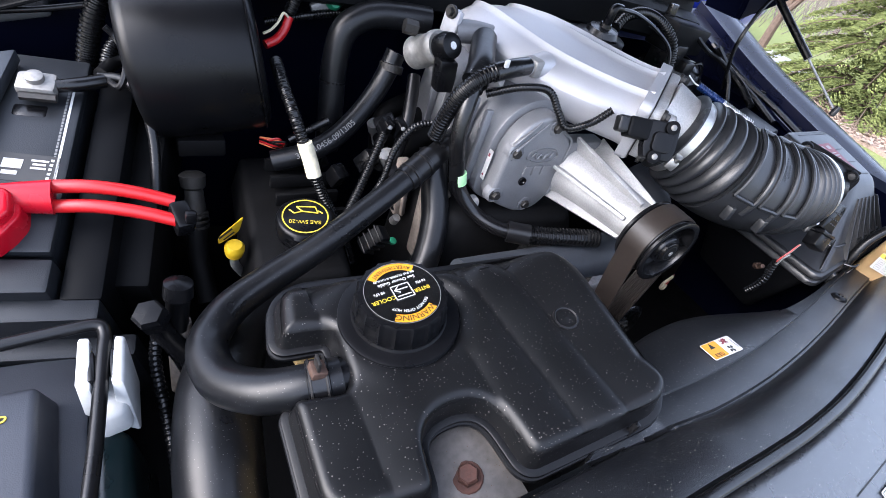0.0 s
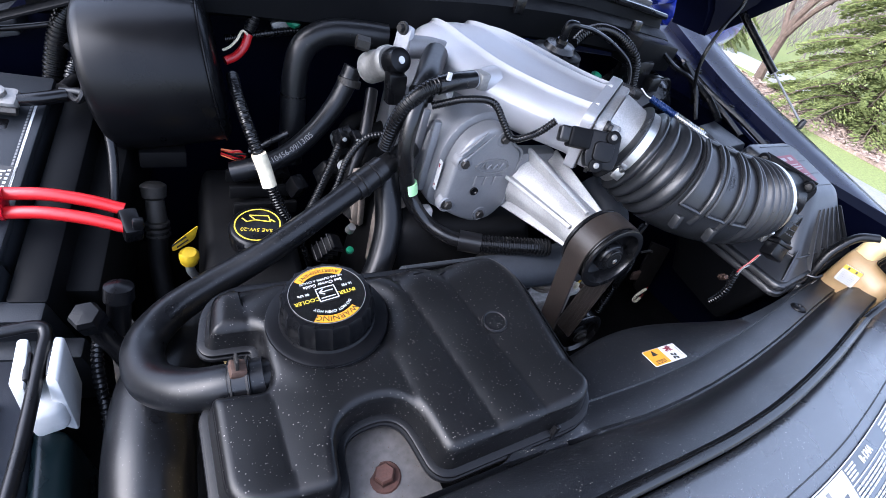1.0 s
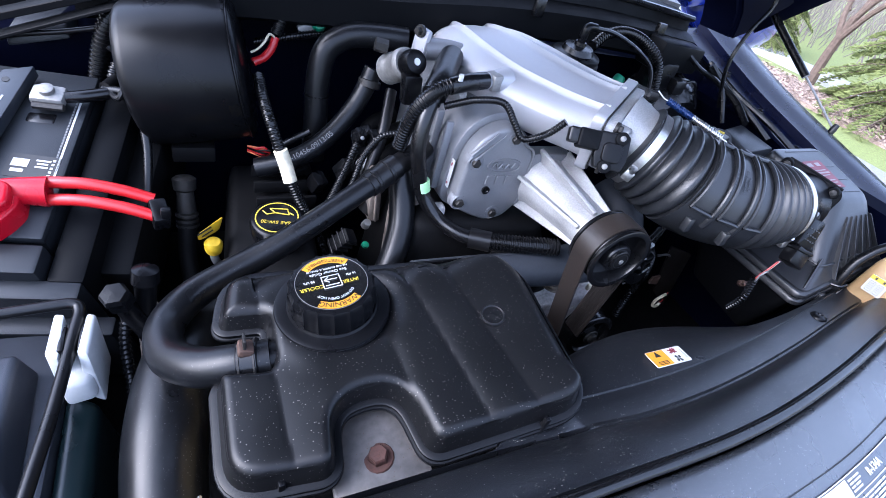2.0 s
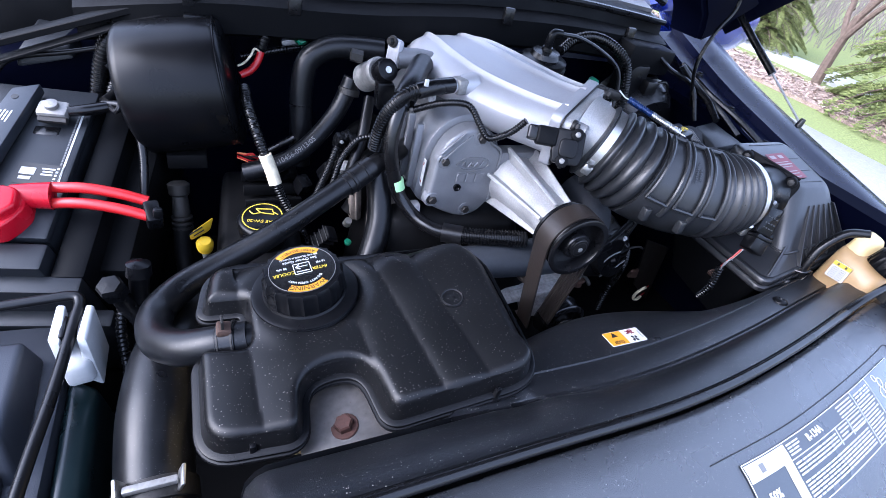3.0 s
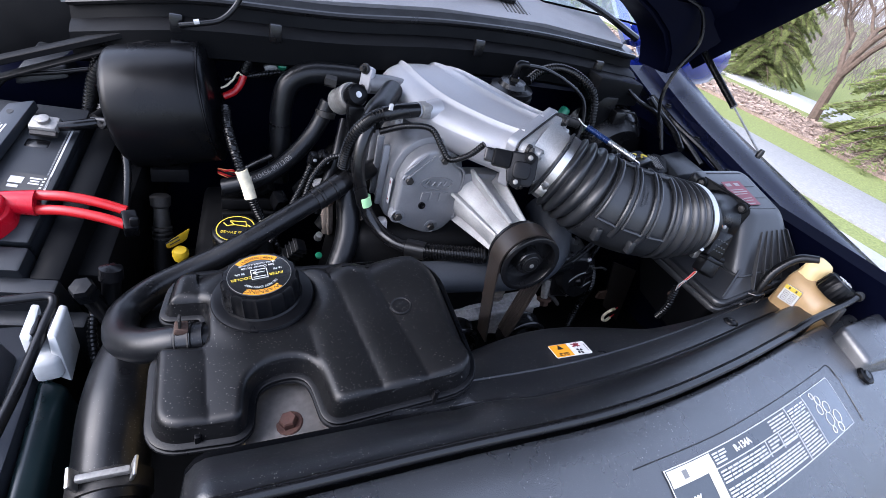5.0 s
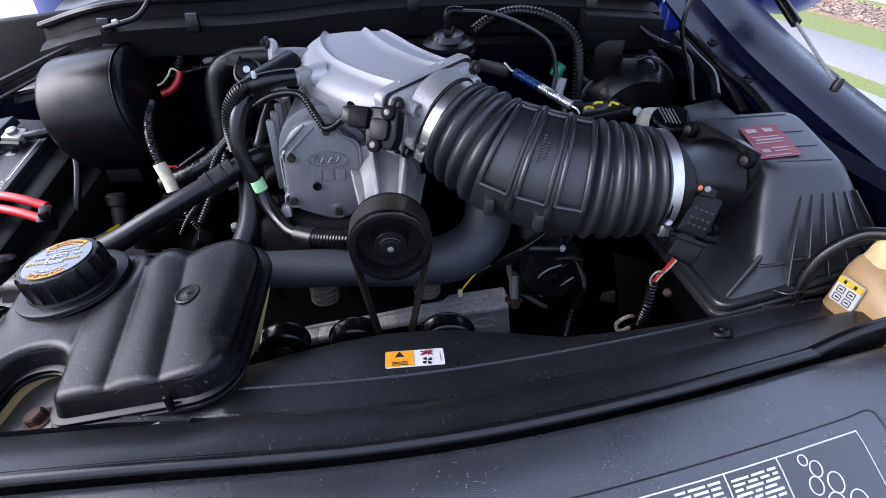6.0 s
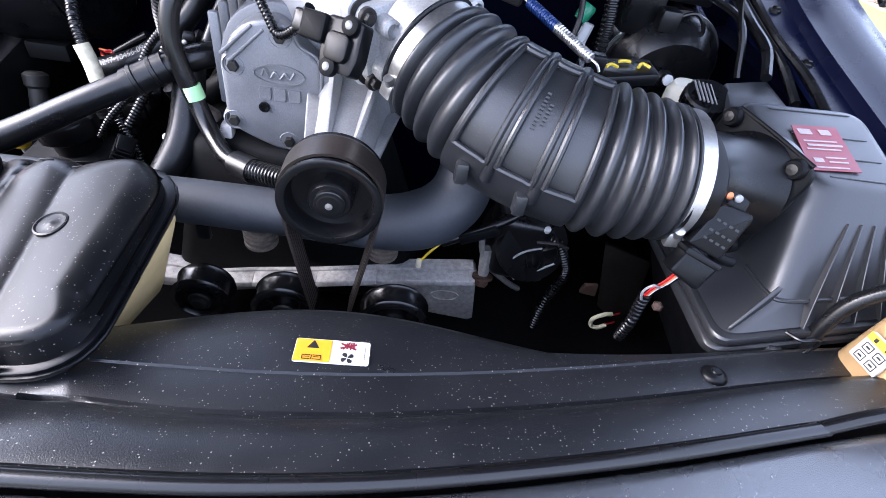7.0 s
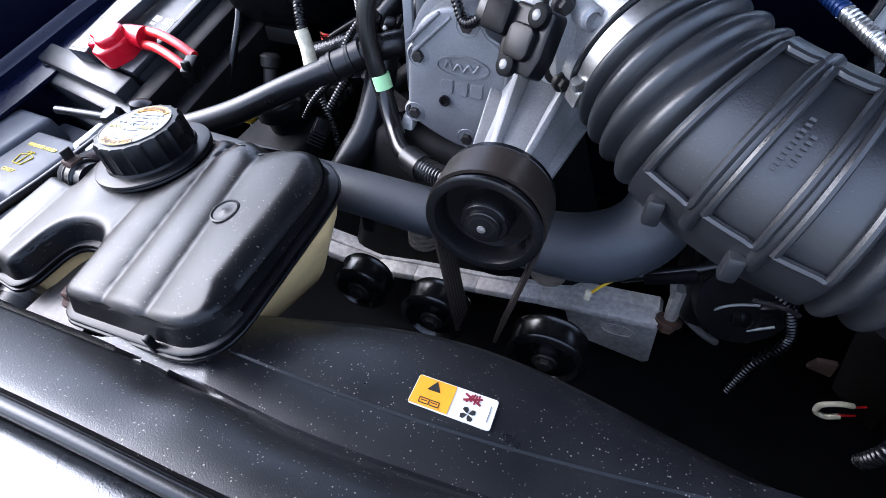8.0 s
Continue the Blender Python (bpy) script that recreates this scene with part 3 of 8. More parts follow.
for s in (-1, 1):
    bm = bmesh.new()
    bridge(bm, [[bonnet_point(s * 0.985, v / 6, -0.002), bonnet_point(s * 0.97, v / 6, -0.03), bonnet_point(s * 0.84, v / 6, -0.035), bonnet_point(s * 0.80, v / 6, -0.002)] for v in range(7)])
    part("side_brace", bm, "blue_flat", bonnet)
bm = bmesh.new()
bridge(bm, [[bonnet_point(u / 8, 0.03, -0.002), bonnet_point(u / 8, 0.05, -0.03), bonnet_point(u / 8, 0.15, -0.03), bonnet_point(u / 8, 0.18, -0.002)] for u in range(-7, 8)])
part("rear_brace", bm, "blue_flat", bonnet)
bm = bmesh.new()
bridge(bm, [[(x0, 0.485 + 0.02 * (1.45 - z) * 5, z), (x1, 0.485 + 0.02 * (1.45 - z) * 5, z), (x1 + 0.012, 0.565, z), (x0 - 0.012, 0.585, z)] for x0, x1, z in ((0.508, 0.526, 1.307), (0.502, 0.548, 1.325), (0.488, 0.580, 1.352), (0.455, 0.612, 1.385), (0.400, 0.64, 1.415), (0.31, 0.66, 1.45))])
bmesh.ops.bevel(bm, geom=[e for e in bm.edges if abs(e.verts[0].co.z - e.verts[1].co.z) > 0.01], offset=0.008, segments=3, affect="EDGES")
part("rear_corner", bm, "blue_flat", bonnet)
part("wire", T([(0.43, 0.475, 1.462), (0.50, 0.472, 1.442), (0.530, 0.468, 1.385), (0.497, 0.462, 1.328), (0.488, 0.458, 1.262), (0.530, 0.455, 1.18)], 0.0038, seg=8), "loom", bonnet)

for x0, y0, z0, x1, y1, z1 in ((0.635, 0.28, 1.225, 0.60, 0.52, 1.372), (-0.90, 0.47, 1.05, -0.80, 0.70, 1.30)):
    s = thing("gas_strut", "black gas strut that holds the bonnet up", "gas strut", (x0, y0, z0), "bonnet struts")
    a, b = Vector((x0, y0, z0)), Vector((x1, y1, z1))
    part("rod", T([a, a.lerp(b, 0.2), a.lerp(b, 0.45)], 0.0023, seg=8), "galv", s)
    part("cylinder", T([a.lerp(b, 0.42), a.lerp(b, 0.7), b], 0.0075, seg=12), "steel_black", s)
    part("ball_joint", LA([(0, -0.010), (0.006, -0.008), (0.0065, 0), (0.005, 0.010), (0, 0.011)], a, (0.2, 0, 1), 12), "steel_black", s)

mir = thing("wing_mirror", "blue painted door mirror beyond the windscreen corner", "wing mirror", (0.62, 0.80, 1.33))
bm = bmesh.new()
lathe(bm, [(0.0, -0.11), (0.055, -0.10), (0.092, -0.07), (0.106, -0.01), (0.10, 0.045), (0.085, 0.06), (0, 0.062)], (0.835, 0.78, 1.318), (0.25, 1, 0.1), 24, lambda a, k: 1 + 0.25 * math.cos(2 * a))
part("shell", bm, "blue_bright", mir)
part("glass", LA([(0, 0), (0.082, 0), (0.082, 0.003), (0, 0.003)], (0.851, 0.842, 1.324), (0.25, 1, 0.1), 24), "mirror", mir)
part("foot", HX([(0.64, 0.76, 1.30), (0.74, 0.76, 1.32), (0.74, 0.80, 1.32), (0.64, 0.80, 1.30)], [(0.63, 0.77, 1.37), (0.75, 0.75, 1.36), (0.75, 0.79, 1.36), (0.63, 0.80, 1.37)], 0.01), "blue_bright", mir)
dr = thing("door_pillar", "blue painted pillar and door edge beside the windscreen", "car body", (0.62, 0.9, 1.0))
bm = bmesh.new()
bridge(bm, [[(0.58, 0.74, 1.32), (0.60, 0.73, 1.33), (0.63, 0.74, 1.31), (0.63, 0.80, 1.30)], [(0.64, 1.7, 2.0), (0.66, 1.69, 2.01), (0.69, 1.7, 1.99), (0.69, 1.76, 1.98)]])
part("pillar", bm, "blue_bright", dr)
part("door_skin", HX([(0.62, 0.78, 0.7), (0.80, 0.78, 0.7), (0.80, 1.9, 0.7), (0.62, 1.9, 0.7)], [(0.62, 0.78, 1.28), (0.78, 0.78, 1.26), (0.78, 1.9, 1.28), (0.62, 1.9, 1.30)], 0.03, 3), "blue_bright", dr)

# ---------- radiator cover ----------
def front_shift(x):
    xs, ys = [-0.6, -0.385, -0.2, -0.08, 0.0, 0.1, 0.2, 0.3, 0.4, 0.5, 0.65, 0.8], [-0.008, -0.010, -0.009, -0.0115, -0.0105, -0.002, 0.012, 0.029, 0.049, 0.066, 0.084, 0.094]
    return float(np.mean([np.interp(x + d, xs, ys) for d in (-0.05, -0.025, 0.0, 0.025, 0.05)]))


def hump(x):
    return 0.071 * math.exp(-((x - 0.01) / 0.21) ** 2)


def tank_flange(x, y=-0.045):
    """The height of the reservoir's weld flange, which slopes down to one side and to the front."""
    return 1.0545 + 0.19 * (x + 0.204) + 0.10 * (y + 0.045)


shield = thing("radiator_cover", "grained black plastic radiator cover speckled with dust", "radiator cover", (0, -0.05, 1.0))
bm = bmesh.new()
rings = []
for k in range(121):
    x = -0.46 + 1.06 * k / 120
    f = front_shift(x)
    yb = hump(x) + 0.6 * f - 0.008
    h = 0.010 * min(1.0, max(0.0, (x + 0.1) / 0.5))
    g = 0.011 * min(1.0, max(0.0, (x + 0.20) / 0.12))
    prof = [(yb - 0.002, 0.985), (yb, 1.014), (yb - 0.004, 1.026), (yb - 0.012, 1.033), (0.35 * yb - 0.008 + 0.6 * f, 1.0455), (-0.0200 + 0.9 * f, 1.0500), (-0.0215 + 0.9 * f, 1.0482), (-0.0230 + 0.9 * f, 1.0490), (-0.0470 - 0.6 * g + 0.93 * f, 1.0515), (-0.0485 - 0.65 * g + 0.93 * f, 1.0485),
            (-0.0505 - 0.7 * g + 0.93 * f, 1.0490), (-0.0515 - 1.2 * g + 0.93 * f, 1.0590 + h), (-0.0550 - 1.45 * g + 0.93 * f, 1.0645 + h), (-0.080 + f, 1.0725 + 0.5 * h), (-0.100 + f, 1.0790), (-0.108 + f, 1.0795), (-0.1115 + f, 1.075), (-0.1115 + f, 1.03), (-0.09 + f, 0.985)]
    w = min(1.0, max(0.0, (-0.13 - x) / 0.06))
    w = w * w * (3 - 2 * w)
    w2 = min(1.0, max(0.0, (-0.20 - x) / 0.06))
    low = 1.048
    edge_y = -0.0515 + 0.93 * f + 0.004 * w2
    done = []
    for y, z in prof:
        if y > edge_y + 1e-6:
            y, z = y + w2 * (edge_y - y), z + w * (min(z, low - 0.02 * (z < 1.0)) - z)
        elif z > 1.02:
            q = min(1.0, max(0.0, (y + 0.100 - f) / 0.045))
            z -= w * q * max(0.0, 1.062 - low)
        done.append((y, z))
    end = 1 - max(0.0, (-0.43 - x) / 0.03) ** 2
    rings.append([Vector((x, y, 0.95 + (z - 0.95) * (0.25 + 0.75 * math.sqrt(max(0.0, end))))) for y, z in done])
bridge(bm, rings)
top = part("cover", bm, "cover", shield, "", 50)
bm = bmesh.new()
line = [(x, -0.1165 + front_shift(x), 1.0825) for x in (-0.50, -0.45, -0.4, -0.33, -0.25, -0.18, -0.1, -0.03, 0.05, 0.12, 0.2, 0.27, 0.35, 0.40)]
tube(bm, line, 0.0056, seg=14)
part("seal", bm, "steel_black", shield, "glossy black rubber sealing strip")
for x, y, z in ((0.354, -0.004, 1.0535),):
    part("push_pin", LA([(0, 0.0055), (0.0035, 0.0055), (0.0042, 0.004), (0.0055, 0.0042), (0.0105, 0.0015), (0.0118, -0.001), (0.0118, -0.004), (0, -0.004)], (x, y, z - 0.002), (0, 0.1, 1), 20), "plastic_clean", shield)

panel = thing("grille_panel", "satin black front header panel sloping down to the grille", "grille panel", (0, -0.3, 0.8))
bm = bmesh.new()
rings = []
for k in range(49):
    x = -0.56 + 1.24 * k / 48
    f = front_shift(x)
    prof = [(-0.1215, 1.03), (-0.1215, 1.070), (-0.125, 1.076), (-0.132, 1.078), (-0.16, 1.074), (-0.20, 1.064), (-0.26, 1.040), (-0.33, 1.00), (-0.42, 0.93), (-0.50, 0.84), (-0.50, 0.80), (-0.1215, 0.80)]
    rings.append([Vector((x, y + f * (1 if y > -0.3 else 0.9), z)) for y, z in prof])
bridge(bm, rings)
part("header", bm, "header", panel, "", 50)
part("end_cap", HX([(0.478, -0.15, 1.0), (0.64, -0.15, 1.0), (0.66, -0.072, 1.02), (0.485, -0.082, 1.04)], [(0.482, -0.148, 1.084), (0.63, -0.148, 1.090), (0.65, -0.072, 1.118), (0.482, -0.084, 1.104)], 0.010, 3), "header", panel)
latch = part("latch_rod", T([(0.395, -0.068, 1.083), (0.437, -0.0643, 1.103), (0.500, -0.060, 1.119), (0.546, -0.0556, 1.131)], 0.0055, seg=12), "steel_black", panel, "slim black latch rod")
part("rod_end", LA([(0, -0.006), (0.008, -0.005), (0.0085, 0.0), (0.006, 0.006), (0, 0.007)], (0.548, -0.055, 1.1315), (0.9, 0.1, 0.3), 16), "bolt_dark", latch)
part("bracket", HX([(0.488, -0.072, 1.085), (0.510, -0.070, 1.088), (0.512, -0.052, 1.09), (0.490, -0.054, 1.087)], [(0.490, -0.070, 1.116), (0.508, -0.068, 1.119), (0.510, -0.055, 1.12), (0.492, -0.057, 1.117)], 0.002), "bolt_dark", latch)
part("screw", LA([(0.014, -0.004), (0.014, 0.001), (0.011, 0.0025), (0.008, 0.001), (0.006, 0.003), (0, 0.003)], (0.488, -0.152, 1.062), (0.1, -0.45, 1), 24), "plastic_clean", panel)

# ---------- coolant reservoir of the intercooler ----------
def inside_and_distance(px, py, poly):
    q = np.array(poly)
    r = np.roll(q, -1, axis=0)
    inside = np.zeros(px.shape, bool)
    best = np.full(px.shape, 1e9)
    nx, ny = np.zeros(px.shape), np.zeros(px.shape)
    for (ax, ay), (bx, by) in zip(q, r):
        cross = ((ay > py) != (by > py)) & (px < (bx - ax) * (py - ay) / (by - ay + 1e-12) + ax)
        inside ^= cross
        ux, uy = bx - ax, by - ay
        t = np.clip(((px - ax) * ux + (py - ay) * uy) / (ux * ux + uy * uy + 1e-12), 0, 1)
        cx, cy = ax + t * ux, ay + t * uy
        d = np.hypot(px - cx, py - cy)
        near = d < best
        best = np.where(near, d, best)
        nx, ny = np.where(near, cx, nx), np.where(near, cy, ny)
    return inside, best, nx, ny


def soft_outline(corners, per=8, r=0.3):
    """A closed outline with rounded corners: each corner is (x, y, radius)."""
    out = []
    n = len(corners)
    for i in range(n):
        p, q, s = Vector(corners[i - 1][:2]), Vector(corners[i][:2]), Vector(corners[(i + 1) % n][:2])
        k = corners[i][2]
        a, b = q + (p - q).normalized() * min(k, (p - q).length * 0.49), q + (s - q).normalized() * min(k, (s - q).length * 0.49)
        for j in range(per + 1):
            t = j / per
            out.append(((1 - t) ** 2 * a + 2 * t * (1 - t) * q + t * t * b).to_tuple())
    return out


def pillow(bm, outline, height, edge, cell):
    """A moulded top over an outline: height(x, y) with its rim rounded by edge(x, y) of the nearest rim point."""
    q = np.array(outline)
    xs = np.arange(q[:, 0].min() - cell, q[:, 0].max() + 2 * cell, cell)
    ys = np.arange(q[:, 1].min() - cell, q[:, 1].max() + 2 * cell, cell)
    gx, gy = np.meshgrid(xs, ys, indexing="ij")
    ins, d, nx, ny = inside_and_distance(gx, gy, outline)
    snap = (~ins) & (d < cell * 0.8)
    gx, gy = np.where(snap, nx, gx), np.where(snap, ny, gy)
    d = np.where(ins, d, 0.0)
    ok = ins | snap
    rim = np.vectorize(edge)(nx, ny)
    e = np.clip(d / rim, 0, 1)
    drop = rim * (1 - np.sqrt(1 - (1 - e) ** 2))
    vs = {}
    for i in range(gx.shape[0] - 1):
        for j in range(gx.shape[1] - 1):
            cs = [(i, j), (i + 1, j), (i + 1, j + 1), (i, j + 1)]
            cs = [c for c in cs if ok[c]]
            if len(cs) < 3:
                continue
            f = []
            for c in cs:
                if c not in vs:
                    vs[c] = bm.verts.new((gx[c], gy[c], height(gx[c], gy[c]) - drop[c]))
                f.append(vs[c])
            bm.faces.new(f)


def pushed(outline, d):
    """The outline moved outwards by d."""
    n = len(outline)
    out = []
    for i in range(n):
        a, b, c = (Vector(outline[k % n]) for k in (i - 1, i, i + 1))
        e1, e2 = (b - a), (c - b)
        t = (e1.normalized() if e1.length > 1e-9 else e2.normalized()) + (e2.normalized() if e2.length > 1e-9 else e1.normalized())
        t.normalize()
        out.append((b.x + t.y * d, b.y - t.x * d))
    return out


tank = thing("coolant_reservoir", "black moulded plastic intercooler reservoir speckled with dust", "coolant reservoir", (-0.32, 0.07, 0.94))
OUT = soft_outline([(-0.481, -0.012, 0.028), (-0.399, -0.026, 0.012), (-0.391, 0.034, 0.05), (-0.322, 0.032, 0.04), (-0.312, -0.038, 0.012), (-0.152, -0.044, 0.036),
                    (-0.146, 0.150, 0.05), (-0.30, 0.178, 0.03), (-0.462, 0.214, 0.04), (-0.474, 0.152, 0.008), (-0.428, 0.143, 0.014), (-0.432, 0.076, 0.014), (-0.480, 0.088, 0.008)], 7)


def tank_top(x, y):
    """Five lobes that run from front to back, with creases between them, on a sloping top."""
    z = 1.0935 + 0.20 * (x + 0.214) + 0.10 * (y - 0.064)
    lean = -0.13 * (y + 0.03)
    cuts = [-0.50, -0.432 + 0.3 * lean, -0.316 + 0.6 * lean, -0.262 + lean, -0.211 + 1.1 * lean, -0.138]
    for k in range(5):
        a, b = cuts[k], cuts[k + 1]
        if a <= x <= b or (k == 0 and x < a) or (k == 4 and x > b):
            q = abs(2 * min(max((x - a) / (b - a), 0.0), 1.0) - 1)
            z -= (0.0022, 0.0030, 0.0036, 0.0042, 0.0040)[k] * q ** 2.4
            back = (0.19, 0.168, 0.142, 0.136, 0.132)[k]
            z -= 0.010 * min(1.0, max(0.0, (y - back + 0.012 * q) / 0.035)) ** 2
    seat = math.exp(-(math.hypot(x + 0.366, y - 0.132) / 0.066) ** 6)
    return z + seat * (1.0605 - 0.012 * (x + 0.366) - z)


def tank_rim(x, y):
    """A tight bead in front, a broad shoulder towards the engine's middle."""
    return 0.0085 + 0.018 * min(1.0, max(0.0, (x + 0.172) / 0.02)) * min(1.0, max(0.0, (y + 0.03) / 0.03)) + 0.008 * min(1.0, max(0.0, (y - 0.13) / 0.03))


bm = bmesh.new()
pillow(bm, OUT, tank_top, tank_rim, 0.0025)
a0, a1, a2 = pushed(OUT, -0.0012), OUT, pushed(OUT, 0.0035)
bridge(bm, [[(x, y, tank_top(x, y) - 0.55 * tank_rim(x, y)) for x, y in a0], [(x, y, tank_top(x, y) - tank_rim(x, y) - 0.001) for x, y in a1], [(x, y, tank_flange(x, y) + 0.0045) for x, y in a2]], cap=False)
part("top_shell", bm, "plastic", tank, "", 60)
bm = bmesh.new()
bridge(bm, [[(x, y, tank_flange(x, y) + h) for x, y in pushed(OUT, d)] for d, h in ((-0.002, 0.0045), (0.0080, 0.0045), (0.0095, 0.0036), (0.0095, 0.0016), (0.0080, 0.0010), (0.0080, -0.0004), (0.0105, -0.0010), (0.0112, -0.0022), (0.0105, -0.0050), (-0.002, -0.0050))], cap=False)
part("weld_flange", bm, "plastic_clean", tank)
bm = bmesh.new()
rings = []
for f, d_out, h in ((0.03, 0.0, 0.004), (0.05, 0.004, 0.012), (0.09, 0.003, 0.028), (0.15, -0.005, 0.050), (0.22, -0.014, 0.075), (0.32, -0.022, 0.098)):
    ring = []
    for (x, y), (xo, yo) in zip(OUT, pushed(OUT, d_out)):
        x, y = x + f * (-0.31 - x), y + f * (0.08 - y)
        w = min(1.0, max(0.0, (xo + 0.24) / 0.05)) * min(1.0, max(0.0, (yo + 0.01) / 0.05))
        x, y = x + w * (xo - x), y + w * (yo - y)
        ring.append((x, y, tank_flange(x, y) - h))
    rings.append(ring)
bridge(bm, rings)
part("lower_shell", bm, "cream", tank, "cream translucent lower half", 60)
ZA = Vector((-0.20, -0.10, 1.0)).normalized()
part("moulded_ring", LA([(0.0135, -0.003), (0.0133, 0.0004), (0.0118, 0.0010), (0.0108, -0.0002), (0.006, -0.0006), (0.002, 0.0008), (0, 0.0010)], (-0.213, 0.064, tank_top(-0.205, 0.064) - 0.001), ZA, 28), "plastic", tank)
for x, y in ((-0.203, -0.046), (-0.441, -0.018)):
    part("clip_tab", BX((x, y - 0.004, tank_flange(x) + 0.006), (0.006, 0.006, 0.02), 0.0015), "plastic_clean", tank)
bm = bmesh.new()
lathe(bm, [(0, -0.01), (0.017, -0.01), (0.017, 0.03), (0.0185, 0.032), (0.0185, 0.038), (0.016, 0.04), (0, 0.04)], (-0.428, 0.100, 1.034), (-1, 0.04, -0.2), 24)
part("inlet_spout", bm, "plastic_clean", tank)

for x, y, a in ((-0.262, 0.150, 0.0), (-0.232, 0.146, 0.3)):
    part("mould_mark", BX((x, y, tank_top(x, y) + 0.0002), (0.012, 0.0016, 0.0016), 0.0005, Euler((0, -0.1, a)).to_matrix()), "plastic", tank)

# filler cap
CAP = Vector((-0.366, 0.132, 1.0630))
cap = thing("filler_cap", "black screw cap with a yellow and white warning label", "cap", CAP)
CA = Vector((-0.14, -0.02, 1.0)).normalized()
part("collar", LA([(0.044, -0.010), (0.0570, -0.010), (0.0592, -0.0085), (0.0600, -0.006), (0.0592, -0.0042), (0.0600, -0.0026), (0.0592, -0.0008), (0.0560, 0.0002), (0.047, 0.0006), (0.0455, 0.003), (0, 0.003)], CAP + CA * 0.006, CA, 56), "plastic_clean", cap)
part("grip", LA([(0.0420, 0.004), (0.0435, 0.008), (0.0425, 0.033), (0.0408, 0.0362), (0.037, 0.0370), (0, 0.0370)], CAP, CA, 144,
                lambda a, k: 1 + (0.045 * max(0, math.cos(18 * a)) ** 3 if k < 4 else 0)), "plastic_clean", cap)
lab = part("label_disc", LA([(0.0364, 0.0), (0.0364, 0.0008), (0, 0.0008)], CAP + CA * 0.0369, CA, 64), "label_black", cap, "round black label with yellow and white print")
LM = Matrix.Translation(CAP + CA * 0.0379) @ frame_of(CA, (-0.995, -0.05, 0)).to_4x4()


def arc_band(r0, r1, a0, a1, m, h=0.0004, n=20):
    bm = bmesh.new()
    bridge(bm, [[(r0 * math.cos(a), r0 * math.sin(a), 0), (r1 * math.cos(a), r1 * math.sin(a), 0), (r1 * math.cos(a), r1 * math.sin(a), h), (r0 * math.cos(a), r0 * math.sin(a), h)]
                for a in (radians(a0 + (a1 - a0) * k / n) for k in range(n + 1))])
    bmesh.ops.transform(bm, matrix=m, verts=bm.verts)
    return bm


part("rim_line", arc_band(0.0357, 0.0362, 0, 359.9, LM, n=60), "grey_ink", lab)
part("warning_band", arc_band(0.0270, 0.0350, 52, 128, LM), "orange_ink", lab)
part("warning_band", arc_band(0.0270, 0.0350, 226, 314, LM), "orange_ink", lab)
UP = Matrix.Translation((0, 0, 0.0006))
words("lettering", "WARNING", LM @ UP, 0.0085, "black_ink", lab, 0.0003, 0.0305)
words("lettering", "AVERTISSEMENT", LM @ UP, 0.0058, "black_ink", lab, 0.0003, -0.0305)
words("lettering", "DO NOT OPEN HOT", LM @ UP, 0.0042, "white_ink", lab, 0.0003, 0.0225)
words("lettering", "INTER", LM @ UP @ Matrix.Translation((-0.0185, 0.0035, 0)), 0.006, "yellow_ink", lab, 0.0003)
words("lettering", "COOLER", LM @ UP @ Matrix.Translation((0.0205, 0.0035, 0)), 0.006, "yellow_ink", lab, 0.0003)
words("lettering", "16 PSI", LM @ UP @ Matrix.Translation((-0.0215, -0.005, 0)), 0.0042, "white_ink", lab, 0.0003)
words("lettering", "See Owner Guide", LM @ UP @ Matrix.Translation((0.0, -0.0135, 0)), 0.0052, "white_ink", lab, 0.0003)
words("lettering", "NE PAS OUVRIR A CHAUD", LM @ UP @ Matrix.Translation((0.0, -0.0190, 0)), 0.0036, "white_ink", lab, 0.0003)
words("lettering", "98 kPa", LM @ UP @ Matrix.Translation((0.0215, -0.005, 0)), 0.0042, "white_ink", lab, 0.0003)
bars("symbol", [(0, 0.008, 0.018, 0.0008), (0, -0.008, 0.018, 0.0008), (-0.009, 0, 0.0008, 0.016), (0.009, 0, 0.0008, 0.016), (0, 0.0045, 0.014, 0.0009), (0, -0.003, 0.013, 0.0009)], LM @ UP, "white_ink", lab)
for s in (-1, 1):
    bars("symbol", [(0.0, 0.0, 0.006, 0.0009)], LM @ UP @ Matrix.Translation((0.0045, -0.003 + s * 0.0018, 0)) @ Matrix.Rotation(-s * 0.65, 4, "Z"), "white_ink", lab)

brk = thing("mounting_bracket", "dull zinc bracket with a rusty bolt holding the reservoir", "bracket", (-0.33, -0.01, 0.96))
part("plate", HX([(-0.398, -0.045, 0.993), (-0.308, -0.052, 1.010), (-0.312, 0.040, 1.016), (-0.394, 0.045, 1.000)], [(-0.398, -0.045, 0.999), (-0.308, -0.052, 1.016), (-0.312, 0.040, 1.022), (-0.394, 0.045, 1.006)], 0.002), "stained_zinc", brk)
bolt(brk, (-0.352, -0.016, 1.010), (-0.25, 0, 1), 0.0098, 0.010, "rust_bolt", "bolt", "rusty flanged hex bolt")

